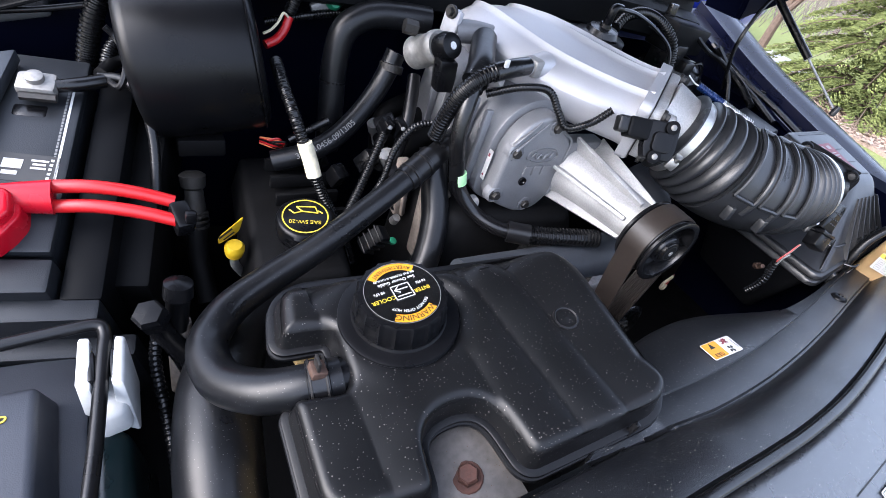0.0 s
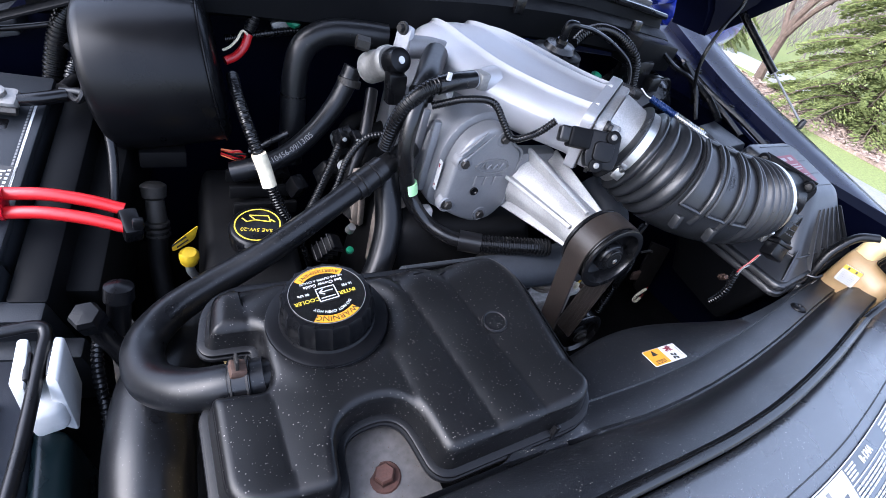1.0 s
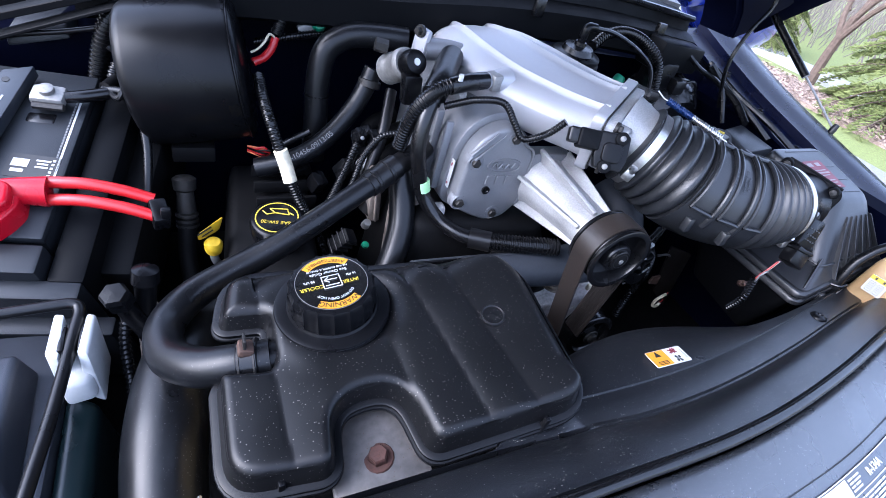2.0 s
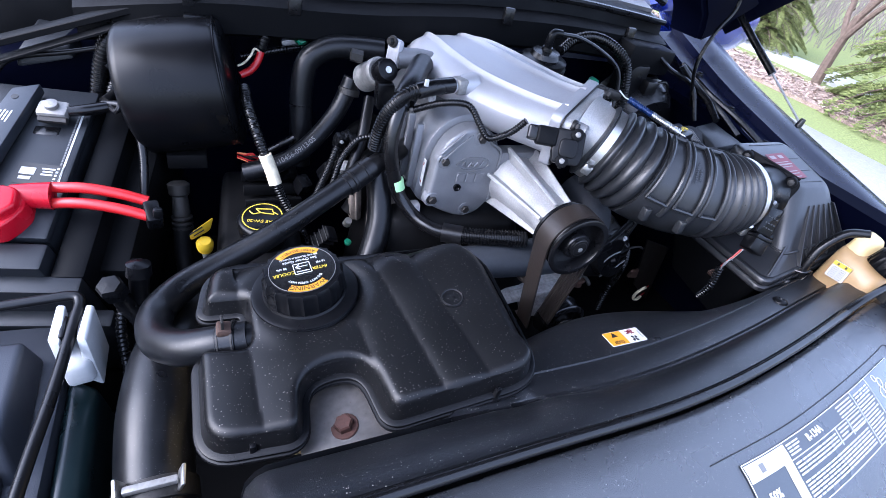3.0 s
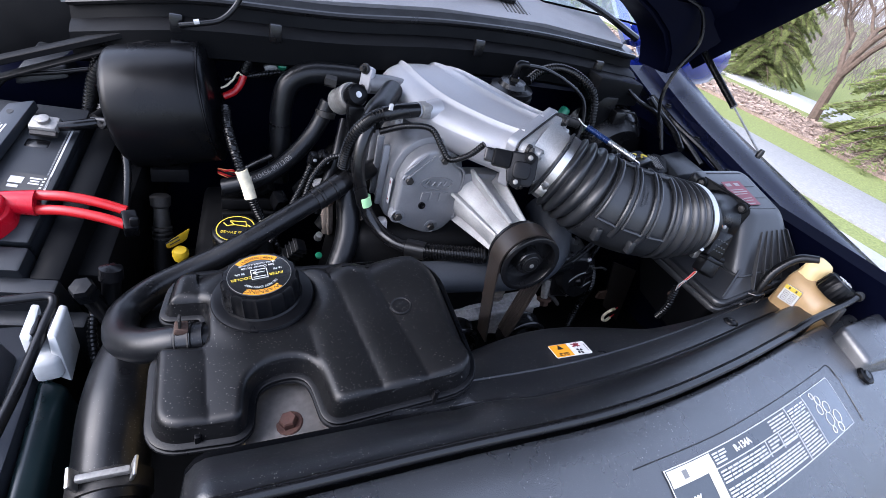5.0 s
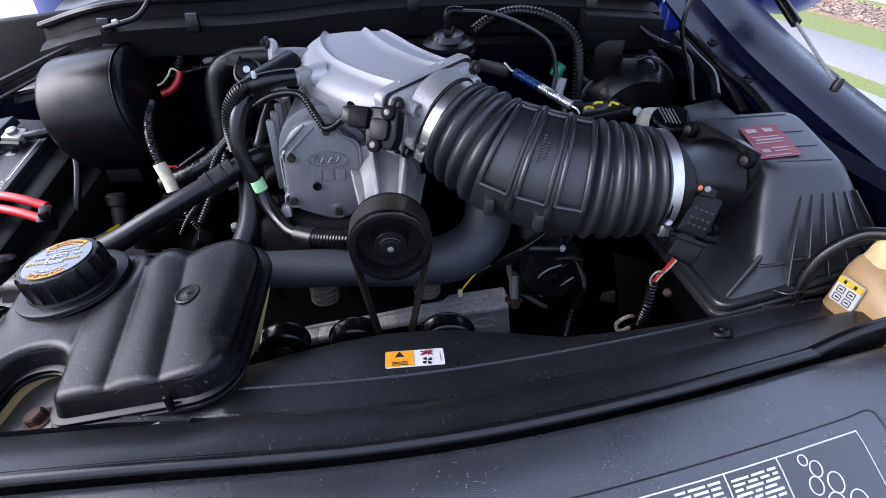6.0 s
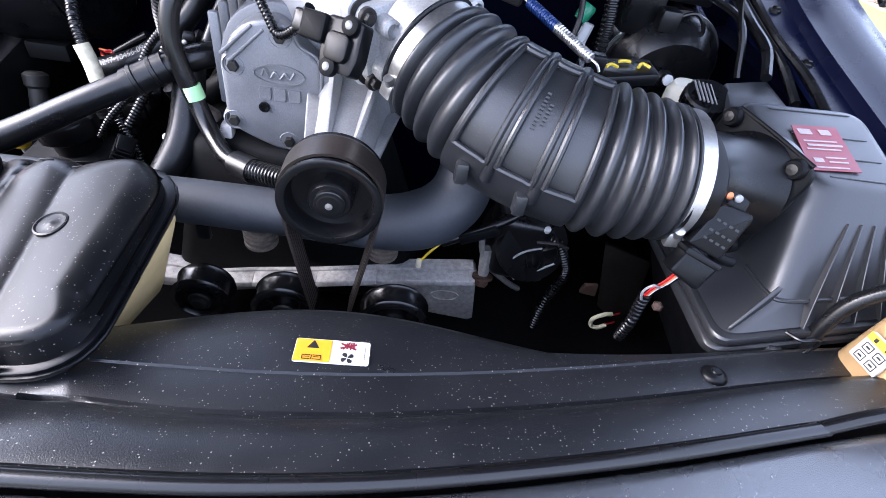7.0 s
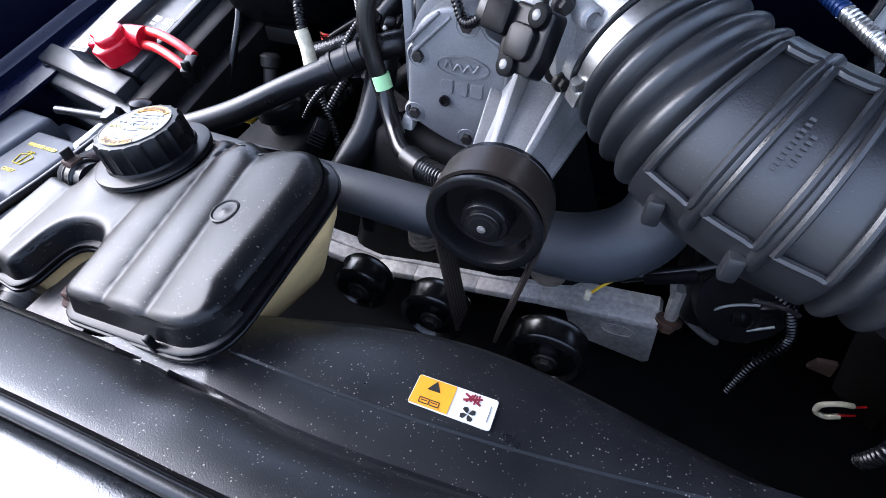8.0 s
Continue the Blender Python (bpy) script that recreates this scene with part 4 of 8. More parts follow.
# ---------- hoses on the reservoir side ----------
h = thing("coolant_hose", "thick worn black rubber hose curving into the reservoir", "hose", (-0.45, 0.2, 0.95))
part("hose", T([(-0.432, 0.100, 1.036), (-0.464, 0.104, 1.029), (-0.498, 0.121, 1.011), (-0.525, 0.158, 0.990), (-0.528, 0.207, 0.982), (-0.500, 0.245, 0.986), (-0.452, 0.268, 1.000), (-0.395, 0.285, 1.022), (-0.325, 0.309, 1.056), (-0.262, 0.335, 1.084)],
               [0.0185, 0.0195, 0.0205, 0.0205, 0.020, 0.0190, 0.0175, 0.0165, 0.0155, 0.0150], seg=20), "hose", h)
part("clamp", LA([(0.0195, -0.010), (0.0212, -0.009), (0.0212, 0.009), (0.0195, 0.010)], (-0.452, 0.1025, 1.0320), (-1, 0.16, -0.2), 28), "steel_black", h)
for q in (-0.007, 0.007):
    part("clamp_wire", LA([(0.0208, -0.0013), (0.0222, -0.0008), (0.0222, 0.0008), (0.0208, 0.0013)], Vector((-0.452, 0.1025, 1.0320)) + Vector((-1, 0.16, -0.2)).normalized() * q, (-1, 0.16, -0.2), 28), "bolt_dark", h)
part("clamp_ear", BX((-0.456, 0.101, 1.054), (0.014, 0.016, 0.009), 0.002, Euler((0, 0.2, 0)).to_matrix()), "rust", h, "rusty spring clamp ear")
part("clamp_ear", BX((-0.457, 0.101, 1.063), (0.003, 0.012, 0.014), 0.001), "bolt_dark", h)
part("sleeve", T([(-0.272, 0.331, 1.079), (-0.250, 0.341, 1.089), (-0.228, 0.350, 1.100)], 0.0178, seg=20), "rubber", h)
for k in range(2):
    part("band", LA([(0.0175, -0.003), (0.0188, -0.002), (0.0188, 0.002), (0.0175, 0.003)], (-0.262 + 0.02 * k, 0.335 + 0.009 * k, 1.084 + 0.009 * k), (0.86, 0.38, 0.38), 24), "rubber", h)
part("branch", T([(-0.235, 0.347, 1.096), (-0.19, 0.37, 1.11), (-0.14, 0.42, 1.10)], 0.0155, seg=16), "rubber", h)

h = thing("radiator_hose", "very thick black radiator hose with a spring clamp", "hose", (-0.53, 0.1, 0.85))
part("hose", T([(-0.44, 0.33, 0.90), (-0.49, 0.26, 0.915), (-0.52, 0.19, 0.922), (-0.533, 0.12, 0.915), (-0.537, 0.06, 0.898), (-0.535, 0.0, 0.885)], [0.036, 0.040, 0.042, 0.042, 0.040, 0.039], seg=28), "hose", h)
part("clamp", LA([(0.040, -0.012), (0.0425, -0.011), (0.0425, 0.011), (0.040, 0.012)], (-0.536, 0.022, 0.889), (0.02, -1, -0.22), 32), "bolt_dark", h)
for s in (-1, 1):
    part("clamp_ear", BX((-0.536 + 0.028 * s, 0.016, 0.932), (0.004, 0.022, 0.020), 0.0015, Euler((0.2, 0.3 * s, 0)).to_matrix()), "steel", h)
part("clamp_screw", BX((-0.536, 0.014, 0.934), (0.05, 0.008, 0.008), 0.002), "alloy_old", h)
part("radiator_neck", LA([(0.037, 0.0), (0.037, 0.03), (0.046, 0.034), (0.046, 0.05), (0.05, 0.07), (0, 0.07)], (-0.535, 0.005, 0.887), (0.02, -1, -0.3), 28), "plastic_clean", h)

h = thing("sensor_fitting", "black hex fitting and plug on a narrow pipe", "fitting", (-0.565, 0.24, 0.93))
part("hex_head", LA([(0, -0.012), (0.015, -0.012), (0.016, 0.006), (0.013, 0.012), (0, 0.013)], (-0.573, 0.240, 1.000), (-0.2, -0.3, 1), 6), "plastic_clean", h, "", 25)
part("pipe", T([(-0.572, 0.243, 0.992), (-0.565, 0.25, 0.965), (-0.55, 0.245, 0.93), (-0.54, 0.235, 0.90)], [0.011, 0.012, 0.012, 0.012], seg=12), "steel_black", h)
part("plug", LA([(0, -0.03), (0.011, -0.03), (0.012, 0.01), (0.015, 0.014), (0.014, 0.03), (0.009, 0.032), (0, 0.034)], (-0.548, 0.262, 0.985), (0.1, 0.15, 1), 16), "plastic_clean", h)
part("stem", T([(-0.548, 0.262, 0.96), (-0.55, 0.255, 0.93), (-0.552, 0.24, 0.87)], 0.012, seg=12), "block", h)
part("loom", T([(-0.565, 0.262, 0.975), (-0.575, 0.24, 0.93), (-0.572, 0.20, 0.88), (-0.57, 0.14, 0.84), (-0.575, 0.05, 0.82)], 0.0065, seg=10, corr=(0.006, 0.0012)), "loom", h)

# ---------- supercharger ----------
sc = thing("supercharger", "cast aluminium supercharger with a bolted front cover and snout", "supercharger", (-0.08, 0.40, 1.0))
PM = Matrix(((1, 0, 0, 0), (0, 0, -1, 0.325), (0, 1, 0, 0), (0, 0, 0, 1)))
PLATE = soft_outline([(-0.150, 1.060, 0.012), (-0.118, 1.043, 0.014), (-0.085, 1.030, 0.012), (-0.055, 1.036, 0.012), (-0.036, 1.060, 0.012), (-0.036, 1.150, 0.015), (-0.060, 1.168, 0.01), (-0.078, 1.190, 0.014), (-0.105, 1.190, 0.016), (-0.132, 1.172, 0.02), (-0.146, 1.140, 0.015)], 5)
part("front_cover", PR([(x, z) for x, z in PLATE], PM, 0.026, 0.006, 3), "cast", sc, "", 45)
bm = bmesh.new()
prism(bm, [(x, z) for x, z in pushed(PLATE, 0.010)], Matrix.Translation((0, 0.215, 0)) @ PM, 0.212, 0.004, 2)
part("rotor_case", bm, "cast", sc)
for k in range(5):
    part("case_rib", BX((-0.163, 0.345 + 0.035 * k, 1.12), (0.012, 0.008, 0.11), 0.003), "cast", sc)
for x, z, y in ((-0.133, 1.136, 0.300), (-0.080, 1.174, 0.301), (-0.140, 1.068, 0.300), (-0.077, 1.047, 0.300)):
    bmx = bmesh.new()
    lathe(bmx, [(0, 0), (0.0145, 0), (0.0135, 0.0105), (0.0115, 0.0125), (0.0105, 0.0105), (0, 0.0105)], (x, 0.311, z), (0, -1, 0), 28)
    part("bolt_boss", bmx, "cast", sc)
    bolt(sc, (x, 0.3005, z), (0, -1, 0), 0.0066, 0.007, "bolt_dark")
part("drain_plug", LA([(0.0062, 0), (0.0062, 0.003), (0.004, 0.003), (0.003, 0.001), (0, 0.001)], (-0.103, 0.2985, 1.0905), (0, -1, 0), 20), "steel_black", sc)
# raised badge: an oval ring and three blocks, left plain
bm = bmesh.new()
n = 48
bridge(bm, [[(-0.084 + rx * math.cos(a), y, 1.1315 + rz * math.sin(a)) for a in (2 * math.pi * k / n for k in range(n))] for rx, rz, y in ((0.0295, 0.0125, 0.2995), (0.0290, 0.0120, 0.2966), (0.0268, 0.0102, 0.2966), (0.0263, 0.0098, 0.2995))], cap=False)
badge = part("badge_oval", bm, "cast", sc, "raised plain oval badge")
part("badge_wave", T([(-0.103, 0.2985, 1.129), (-0.099, 0.298, 1.137), (-0.094, 0.298, 1.127), (-0.088, 0.298, 1.134), (-0.083, 0.298, 1.127), (-0.077, 0.298, 1.134), (-0.072, 0.298, 1.128), (-0.066, 0.2985, 1.136)], 0.0016, seg=6), "cast", sc)
for k in range(3):
    bm = bmesh.new()
    prism(bm, [(-0.0070, -0.0078), (0.0055, -0.0078), (0.0070, -0.0045), (0.0070, 0.0078), (-0.0055, 0.0078), (-0.0070, 0.0045)], Matrix.Translation((-0.1008 + 0.0166 * k, 0.3, 1.1075)) @ Matrix(((1, 0, 0, 0), (0, 0, -1, 0), (0, 1, 0, 0), (0, 0, 0, 1))), 0.0032, 0.0008, 1)
    part("badge_block", bm, "cast", sc)
for x0, z0, x1, z1 in ((-0.146, 1.150, -0.110, 1.184), (-0.139, 1.142, -0.098, 1.181)):
    bm = bmesh.new()
    hexa(bm, [(x0, 0.3005, z0), (x0 + 0.004, 0.3005, z0 - 0.003), (x1 + 0.003, 0.3005, z1 - 0.003), (x1, 0.3005, z1)], [(x0, 0.2945, z0), (x0 + 0.003, 0.2945, z0 - 0.002), (x1 + 0.002, 0.2975, z1 - 0.002), (x1, 0.2975, z1)], 0.0012, 2)
    part("casting_rib", bm, "cast", sc)
part("parting_edge", T([(-0.0385, 0.3005, 1.062), (-0.0385, 0.3005, 1.10), (-0.0385, 0.3005, 1.150), (-0.060, 0.3005, 1.166), (-0.066, 0.3005, 1.178)], 0.0022, seg=8), "cast", sc)
stk = part("sticker", BX((-0.1535, 0.325, 1.103), (0.0012, 0.010, 0.046), 0), "white_ink", sc, "narrow white paper sticker with red marks")
bars("red_mark", [(0, 0.015, 0.003, 0.005), (0, -0.016, 0.003, 0.003)], Matrix(((0, 0, -1, -0.1541), (-1, 0, 0, 0.325), (0, 1, 0, 1.103), (0, 0, 0, 1))), "red_ink", stk)
# snout
SA = Vector((0.0, 0.305, 1.098))
SB = Vector((0.0, 0.158, 1.107))
part("snout", LA([(0.046, -0.02), (0.046, 0.0), (0.041, 0.012), (0.036, 0.05), (0.032, 0.10), (0.030, 0.135), (0.026, 0.15), (0, 0.15)], SA, SB - SA, 36), "snout", sc)
for a in (60, 112, 165, 230, 300, 0):
    ca, sa = math.cos(radians(a)), math.sin(radians(a))
    o = Vector((ca, 0, sa))
    w = Vector((-sa, 0, ca)) * 0.003
    base, tip = SA + o * 0.034, SB + Vector((0, 0.012, 0)) + o * 0.027
    far = SA + o * (0.064 if a in (112, 60) else 0.056)
    bm = bmesh.new()
    hexa(bm, [base - w, base + w, tip + w, tip - w], [far - w, far + w, tip + o * 0.008 + w, tip + o * 0.008 - w], 0.0012, 2)
    part("rib", bm, "snout", sc)
part("snout_flange", PR([(x, z) for x, z in soft_outline([(-0.046, 1.052, 0.02), (0.044, 1.052, 0.02), (0.05, 1.10, 0.02), (0.044, 1.150, 0.02), (-0.046, 1.150, 0.02)], 5)], PM, 0.024, 0.004, 2), "cast", sc)
# pulley
PC = Vector((0.0, 0.109, 1.106))
AX = Vector((0, -1, 0))
pul = part("pulley", LA([(0.030, -0.046), (0.0475, -0.046), (0.0475, -0.042), (0.0445, -0.040)] + [(0.0445 - 0.0012 * (k % 2), -0.038 + 0.0028 * k) for k in range(12)] +
                        [(0.0445, -0.004), (0.0475, -0.003), (0.0475, 0.0), (0.0455, 0.001), (0.040, 0.0), (0.0385, -0.004), (0.037, -0.018), (0.022, -0.020), (0.0205, -0.012), (0.0205, -0.006), (0.0185, -0.003), (0.015, -0.003), (0.0145, 0.0), (0.011, 0.002), (0, 0.002)],
                        PC, AX, 64), "steel_black", sc, "black grooved belt pulley with a deep dish")
part("hub_face", LA([(0.0135, -0.001), (0.0135, 0.0014), (0.008, 0.0024), (0, 0.0024)], PC, AX, 32), "inner", pul)
part("shaft_end", LA([(0.0035, 0.001), (0.0035, 0.0034), (0, 0.004)], PC, AX, 20), "steel", pul)

# drive belt: two runs and the wrap over the pulley
belt = thing("drive_belt", "brown-black ribbed drive belt running over the pulley", "belt", (0, 0.13, 0.95))
bm = bmesh.new()
path = [(-0.020, 0.940)] + [(-0.046 + 0.026 * (1 - k / 4), 0.940 + (1.093 - 0.940) * k / 4) for k in range(1, 4)] + \
       [(0.0462 * math.cos(a), 1.106 + 0.0462 * math.sin(a)) for a in (radians(192 - 204 * k / 24) for k in range(25))] + \
       [(0.046 - 0.028 * (k / 4), 1.093 + (0.940 - 1.093) * k / 4) for k in range(1, 5)]
rings = []
for k, (x, z) in enumerate(path):
    a, b = path[max(0, k - 1)], path[min(len(path) - 1, k + 1)]
    t = Vector((b[0] - a[0], 0, b[1] - a[1])).normalized()
    nn = Vector((t.z, 0, -t.x)) * -1
    p = Vector((x, 0, z))
    rings.append([p + Vector((0, 0.1165, 0)), p + nn * 0.0028 + Vector((0, 0.1165, 0)), p + nn * 0.0028 + Vector((0, 0.1475, 0)), p + Vector((0, 0.1475, 0))])
bridge(bm, rings)
part("belt_body", bm, "belt", belt)
for k in range(6):
    part("belt_rib", T([(x, 0.1190 + 0.0052 * k, z) for x, z in path[-5:]], 0.0011, seg=6, per=2), "belt", belt)
    part("belt_rib", T([(x, 0.1190 + 0.0052 * k, z) for x, z in path[:5]], 0.0011, seg=6, per=2), "belt", belt)

# upper plenum
pl = thing("intake_plenum", "brushed aluminium intake plenum with raised top ribs", "intake plenum", (-0.02, 0.40, 1.17))
SEC = [((-0.062, 0.575, 1.205), (1, 0.0, 0.02), 0.100, 0.038), ((-0.055, 0.548, 1.216), (1, 0.0, 0.05), 0.130, 0.062), ((-0.050, 0.50, 1.221), (1, 0.02, 0.08), 0.152, 0.072), ((-0.040, 0.44, 1.220), (1, 0.10, 0.10), 0.172, 0.076),
       ((-0.018, 0.385, 1.216), (1, 0.32, 0.14), 0.172, 0.076), ((0.018, 0.335, 1.213), (0.88, 0.50, 0.16), 0.156, 0.074), ((0.050, 0.300, 1.211), (0.82, 0.57, 0.17), 0.144, 0.076), ((0.060, 0.2865, 1.211), (0.82, 0.57, 0.17), 0.148, 0.084)]
cen = spline([s[0] for s in SEC], 6)
wid = spline([Vector(s[1]).normalized() for s in SEC], 6)
siz = spline([Vector((s[2], s[3], 0)) for s in SEC], 6)
bm = bmesh.new()
rings = []
for c, w, s in zip(cen, wid, siz):
    w = w.normalized()
    up = (Vector((0, 0, 1)) - w * w.z).normalized()
    ring = []
    for k in range(160):
        a = 2 * math.pi * k / 160
        ca, sa = math.cos(a), math.sin(a)
        px = math.copysign(abs(ca) ** 0.55, ca) * s.x / 2
        pz = math.copysign(abs(sa) ** 0.62, sa) * s.y / 2
        u = px / (s.x / 2)
        if sa > 0.2:
            for u0 in (-0.52, -0.06, 0.40, 0.80):
                pz += 0.0058 * math.exp(-((u - u0) / 0.042) ** 2)
            pz -= 0.006 * (u < -0.55) * (abs(u + 0.55) / 0.45)
        ring.append(c + w * px + up * pz)
    rings.append(ring)
bridge(bm, rings)
part("plenum_body", bm, "bright", pl, "", 50)
FN = Vector((0.57, -0.82, 0.0)).normalized()
FW = Vector((0.82, 0.57, 0.17)).normalized()
FM = at(Vector((0.055, 0.294, 1.211)), FN, FW)
part("flange", PR(rounded(0.152, 0.088, 0.012), FM, 0.016, 0.003, 2), "bright", pl)
part("gasket", PR(rounded(0.148, 0.084, 0.012), FM @ Matrix.Translation((0, 0, 0.016)), 0.0018), "bolt_dark", pl)
for u, v in ((-0.064, -0.032), (0.064, 0.032), (-0.064, 0.032), (0.064, -0.032)):
    bolt(pl, FM @ Vector((u, v, 0.034)), FN, 0.006, 0.006, "bolt_dark")
NIP = Vector((-0.108, 0.362, 1.229))
part("side_spigot", LA([(0, -0.03), (0.019, -0.03), (0.016, -0.012), (0.0115, 0.0), (0.0115, 0.014), (0, 0.014)], NIP, (-1, -0.25, 0.02), 24), "bright", pl)
tb = part("throttle_housing", PR(rounded(0.140, 0.078, 0.014), FM @ Matrix.Translation((0, 0, 0.0178)), 0.014, 0.003, 2), "snout", pl, "cast aluminium throttle housing")
part("throttle_bore", LA([(0.055, 0.0), (0.052, 0.012), (0.047, 0.03), (0.047, 0.06), (0, 0.06)], FM @ Vector((0.0, -0.004, 0.03)), FN + Vector((0, 0, -0.08)), 40), "snout", tb)
for u, v, r in ((-0.052, -0.020, 0.013), (0.050, 0.018, 0.011), (-0.048, 0.022, 0.010)):
    part("boss", LA([(0, -0.004), (r, -0.004), (r * 0.92, 0.016), (r * 0.6, 0.018), (r * 0.55, 0.013), (0, 0.013)], FM @ Vector((u, v, 0.032)), FN, 20), "snout", tb)
for u in (-0.045, 0.0, 0.042):
    part("web", BX((0, 0, 0), (0.012, 0.03, 0.05), 0.004), "cast", tb).matrix_basis = Matrix.Translation(FM @ Vector((u, 0.035, 0.042)) - ORIGIN[tb]) @ frame_of(FN, FW).to_4x4()

tp = thing("throttle_sensor", "black plastic throttle position sensor with two screws", "sensor", (0.0, 0.21, 1.19))
TN = Vector((-0.50, -0.72, 0.45)).normalized()
TMX = at(Vector((0.004, 0.212, 1.208)), TN, (0.85, -0.5, 0.05)) @ Matrix.Scale(0.84, 4)
part("housing", PR(soft_outline([(-0.021, -0.030, 0.005), (0.021, -0.030, 0.005), (0.026, -0.012, 0.004), (0.024, 0.027, 0.006), (-0.024, 0.027, 0.006), (-0.026, -0.012, 0.004)], 4), TMX, 0.018, 0.003, 2), "plastic_clean", tp)
part("raised_face", PR(rounded(0.030, 0.030, 0.008), TMX @ Matrix.Translation((0.0, -0.004, 0.018)), 0.007, 0.002), "plastic_clean", tp)
for u, v in ((0.010, 0.020), (-0.006, -0.026)):
    part("screw_eye", LA([(0.0085, 0), (0.0085, 0.006), (0.006, 0.007), (0, 0.007)], TMX @ Vector((u, v, 0.016)), TN, 20), "matt", tp)
    part("screw", LA([(0.0038, 0), (0.0038, 0.002), (0.0025, 0.003), (0, 0.003)], TMX @ Vector((u, v, 0.0225)), TN, 18), "alloy_old", tp)
part("plug", PR(rounded(0.034, 0.03, 0.004), TMX @ Matrix.Translation((-0.038, 0.010, -0.004)), 0.028, 0.004), "matt", tp)
part("plug_boot", PR(rounded(0.02, 0.024, 0.004), TMX @ Matrix.Translation((-0.060, 0.012, 0.0)), 0.020, 0.004), "rubber", tp)
part("wire_loom", T([(-0.040, 0.262, 1.222), (-0.055, 0.272, 1.198), (-0.078, 0.286, 1.182), (-0.092, 0.298, 1.198), (-0.110, 0.312, 1.220), (-0.145, 0.325, 1.216), (-0.178, 0.345, 1.196)], 0.0053, seg=10, corr=(0.0040, 0.0008)), "loom", tp)

# ---------- intake tube and air filter box ----------
AXIS = spline([(0.080, 0.236, 1.203), (0.106, 0.2135, 1.192), (0.145, 0.187, 1.176), (0.195, 0.163, 1.166), (0.245, 0.148, 1.162), (0.286, 0.141, 1.162), (0.322, 0.139, 1.163)], 40)
FR = []
for k, c in enumerate(AXIS):
    t = (AXIS[min(k + 1, len(AXIS) - 1)] - AXIS[max(k - 1, 0)]).normalized()
    u = (Vector((0, 0, 1)) - t * t.z).normalized()
    FR.append((c, u, u.cross(t)))
LEN = len(AXIS) - 1


def tube_radius(s):
    """The radius along the intake tube, s from 0 to 1."""
    base = 0.0575 + 0.0125 * math.sin(math.pi * min(1, s * 1.05)) ** 0.8
    if s < 0.05:
        return 0.0545
    if s < 0.30:
        return base - 0.0065 + 0.0085 * (0.5 - 0.5 * math.cos(2 * math.pi * (s - 0.05) / 0.25 * 4)) ** 0.5
    if s < 0.62:
        return base + 0.001
    if s < 0.93:
        return base - 0.0055 + 0.0085 * (0.5 - 0.5 * math.cos(2 * math.pi * (s - 0.62) / 0.31 * 5)) ** 0.7
    return 0.0575


def on_tube(s, a, off=0.0):
    """A point of the tube's skin: a is 0 at the top and grows towards the front of the truck."""
    k = min(max(s, 0), 1) * LEN
    i = min(int(k), LEN - 1)
    c = FR[i][0].lerp(FR[i + 1][0], k - i)
    u, w = FR[i][1], FR[i][2]
    r = tube_radius(s) + off
    return c + r * (math.cos(a) * u - math.sin(a) * w)


duct = thing("intake_tube", "large ribbed black rubber intake tube with bellows", "intake tube", (0.2, 0.17, 1.09))
def skin(s0, s1, n, cap=True):
    bm = bmesh.new()
    bridge(bm, [[on_tube(s0 + (s1 - s0) * k / n, 2 * math.pi * i / 56) for i in range(56)] for k in range(n + 1)], cap=cap)
    return bm
part("throttle_bellows", skin(0.0, 0.305, 96), "intake", duct, "four deep rubber bellows", 60)
part("middle_section", skin(0.300, 0.625, 30), "intake", duct, "", 60)
part("filter_bellows", skin(0.620, 1.0, 90), "intake", duct, "five rubber bellows", 60)
for s0, s1 in ((0.315, 0.400), (0.425, 0.505), (0.530, 0.605)):
    loop = [on_tube(s0 + (s1 - s0) * k / 4, radians(92), 0.003) for k in range(5)] + [on_tube(s1, radians(92 - 84 * k / 8), 0.003) for k in range(1, 9)] + \
           [on_tube(s1 - (s1 - s0) * k / 4, radians(8), 0.003) for k in range(1, 5)] + [on_tube(s0, radians(8 + 84 * k / 8), 0.003) for k in range(1, 9)]
    part("frame_rib", T(loop, 0.0030, seg=8, per=3), "intake", duct)
for s in (0.412, 0.517):
    part("cross_rib", T([on_tube(s, radians(a), -0.0025) for a in range(-10, 111, 12)], 0.0062, seg=10, per=3), "intake", duct)
for s in (0.36, 0.50):
    part("lug", BX(on_tube(s, radians(112), 0.004), (0.012, 0.012, 0.022), 0.003), "intake", duct)
LT = at(on_tube(0.466, radians(46), 0.0014), on_tube(0.466, radians(46), 0.01) - on_tube(0.466, radians(46), 0.0), on_tube(0.466, radians(30)) - on_tube(0.466, radians(60)))
bars("moulded_marks", [(-0.016 + 0.0034 * k, 0.005, 0.0017, 0.0032) for k in range(10)] + [(-0.010 + 0.0034 * k, -0.001, 0.0017, 0.0032) for k in range(6)], LT, "intake", duct, 0.0008)
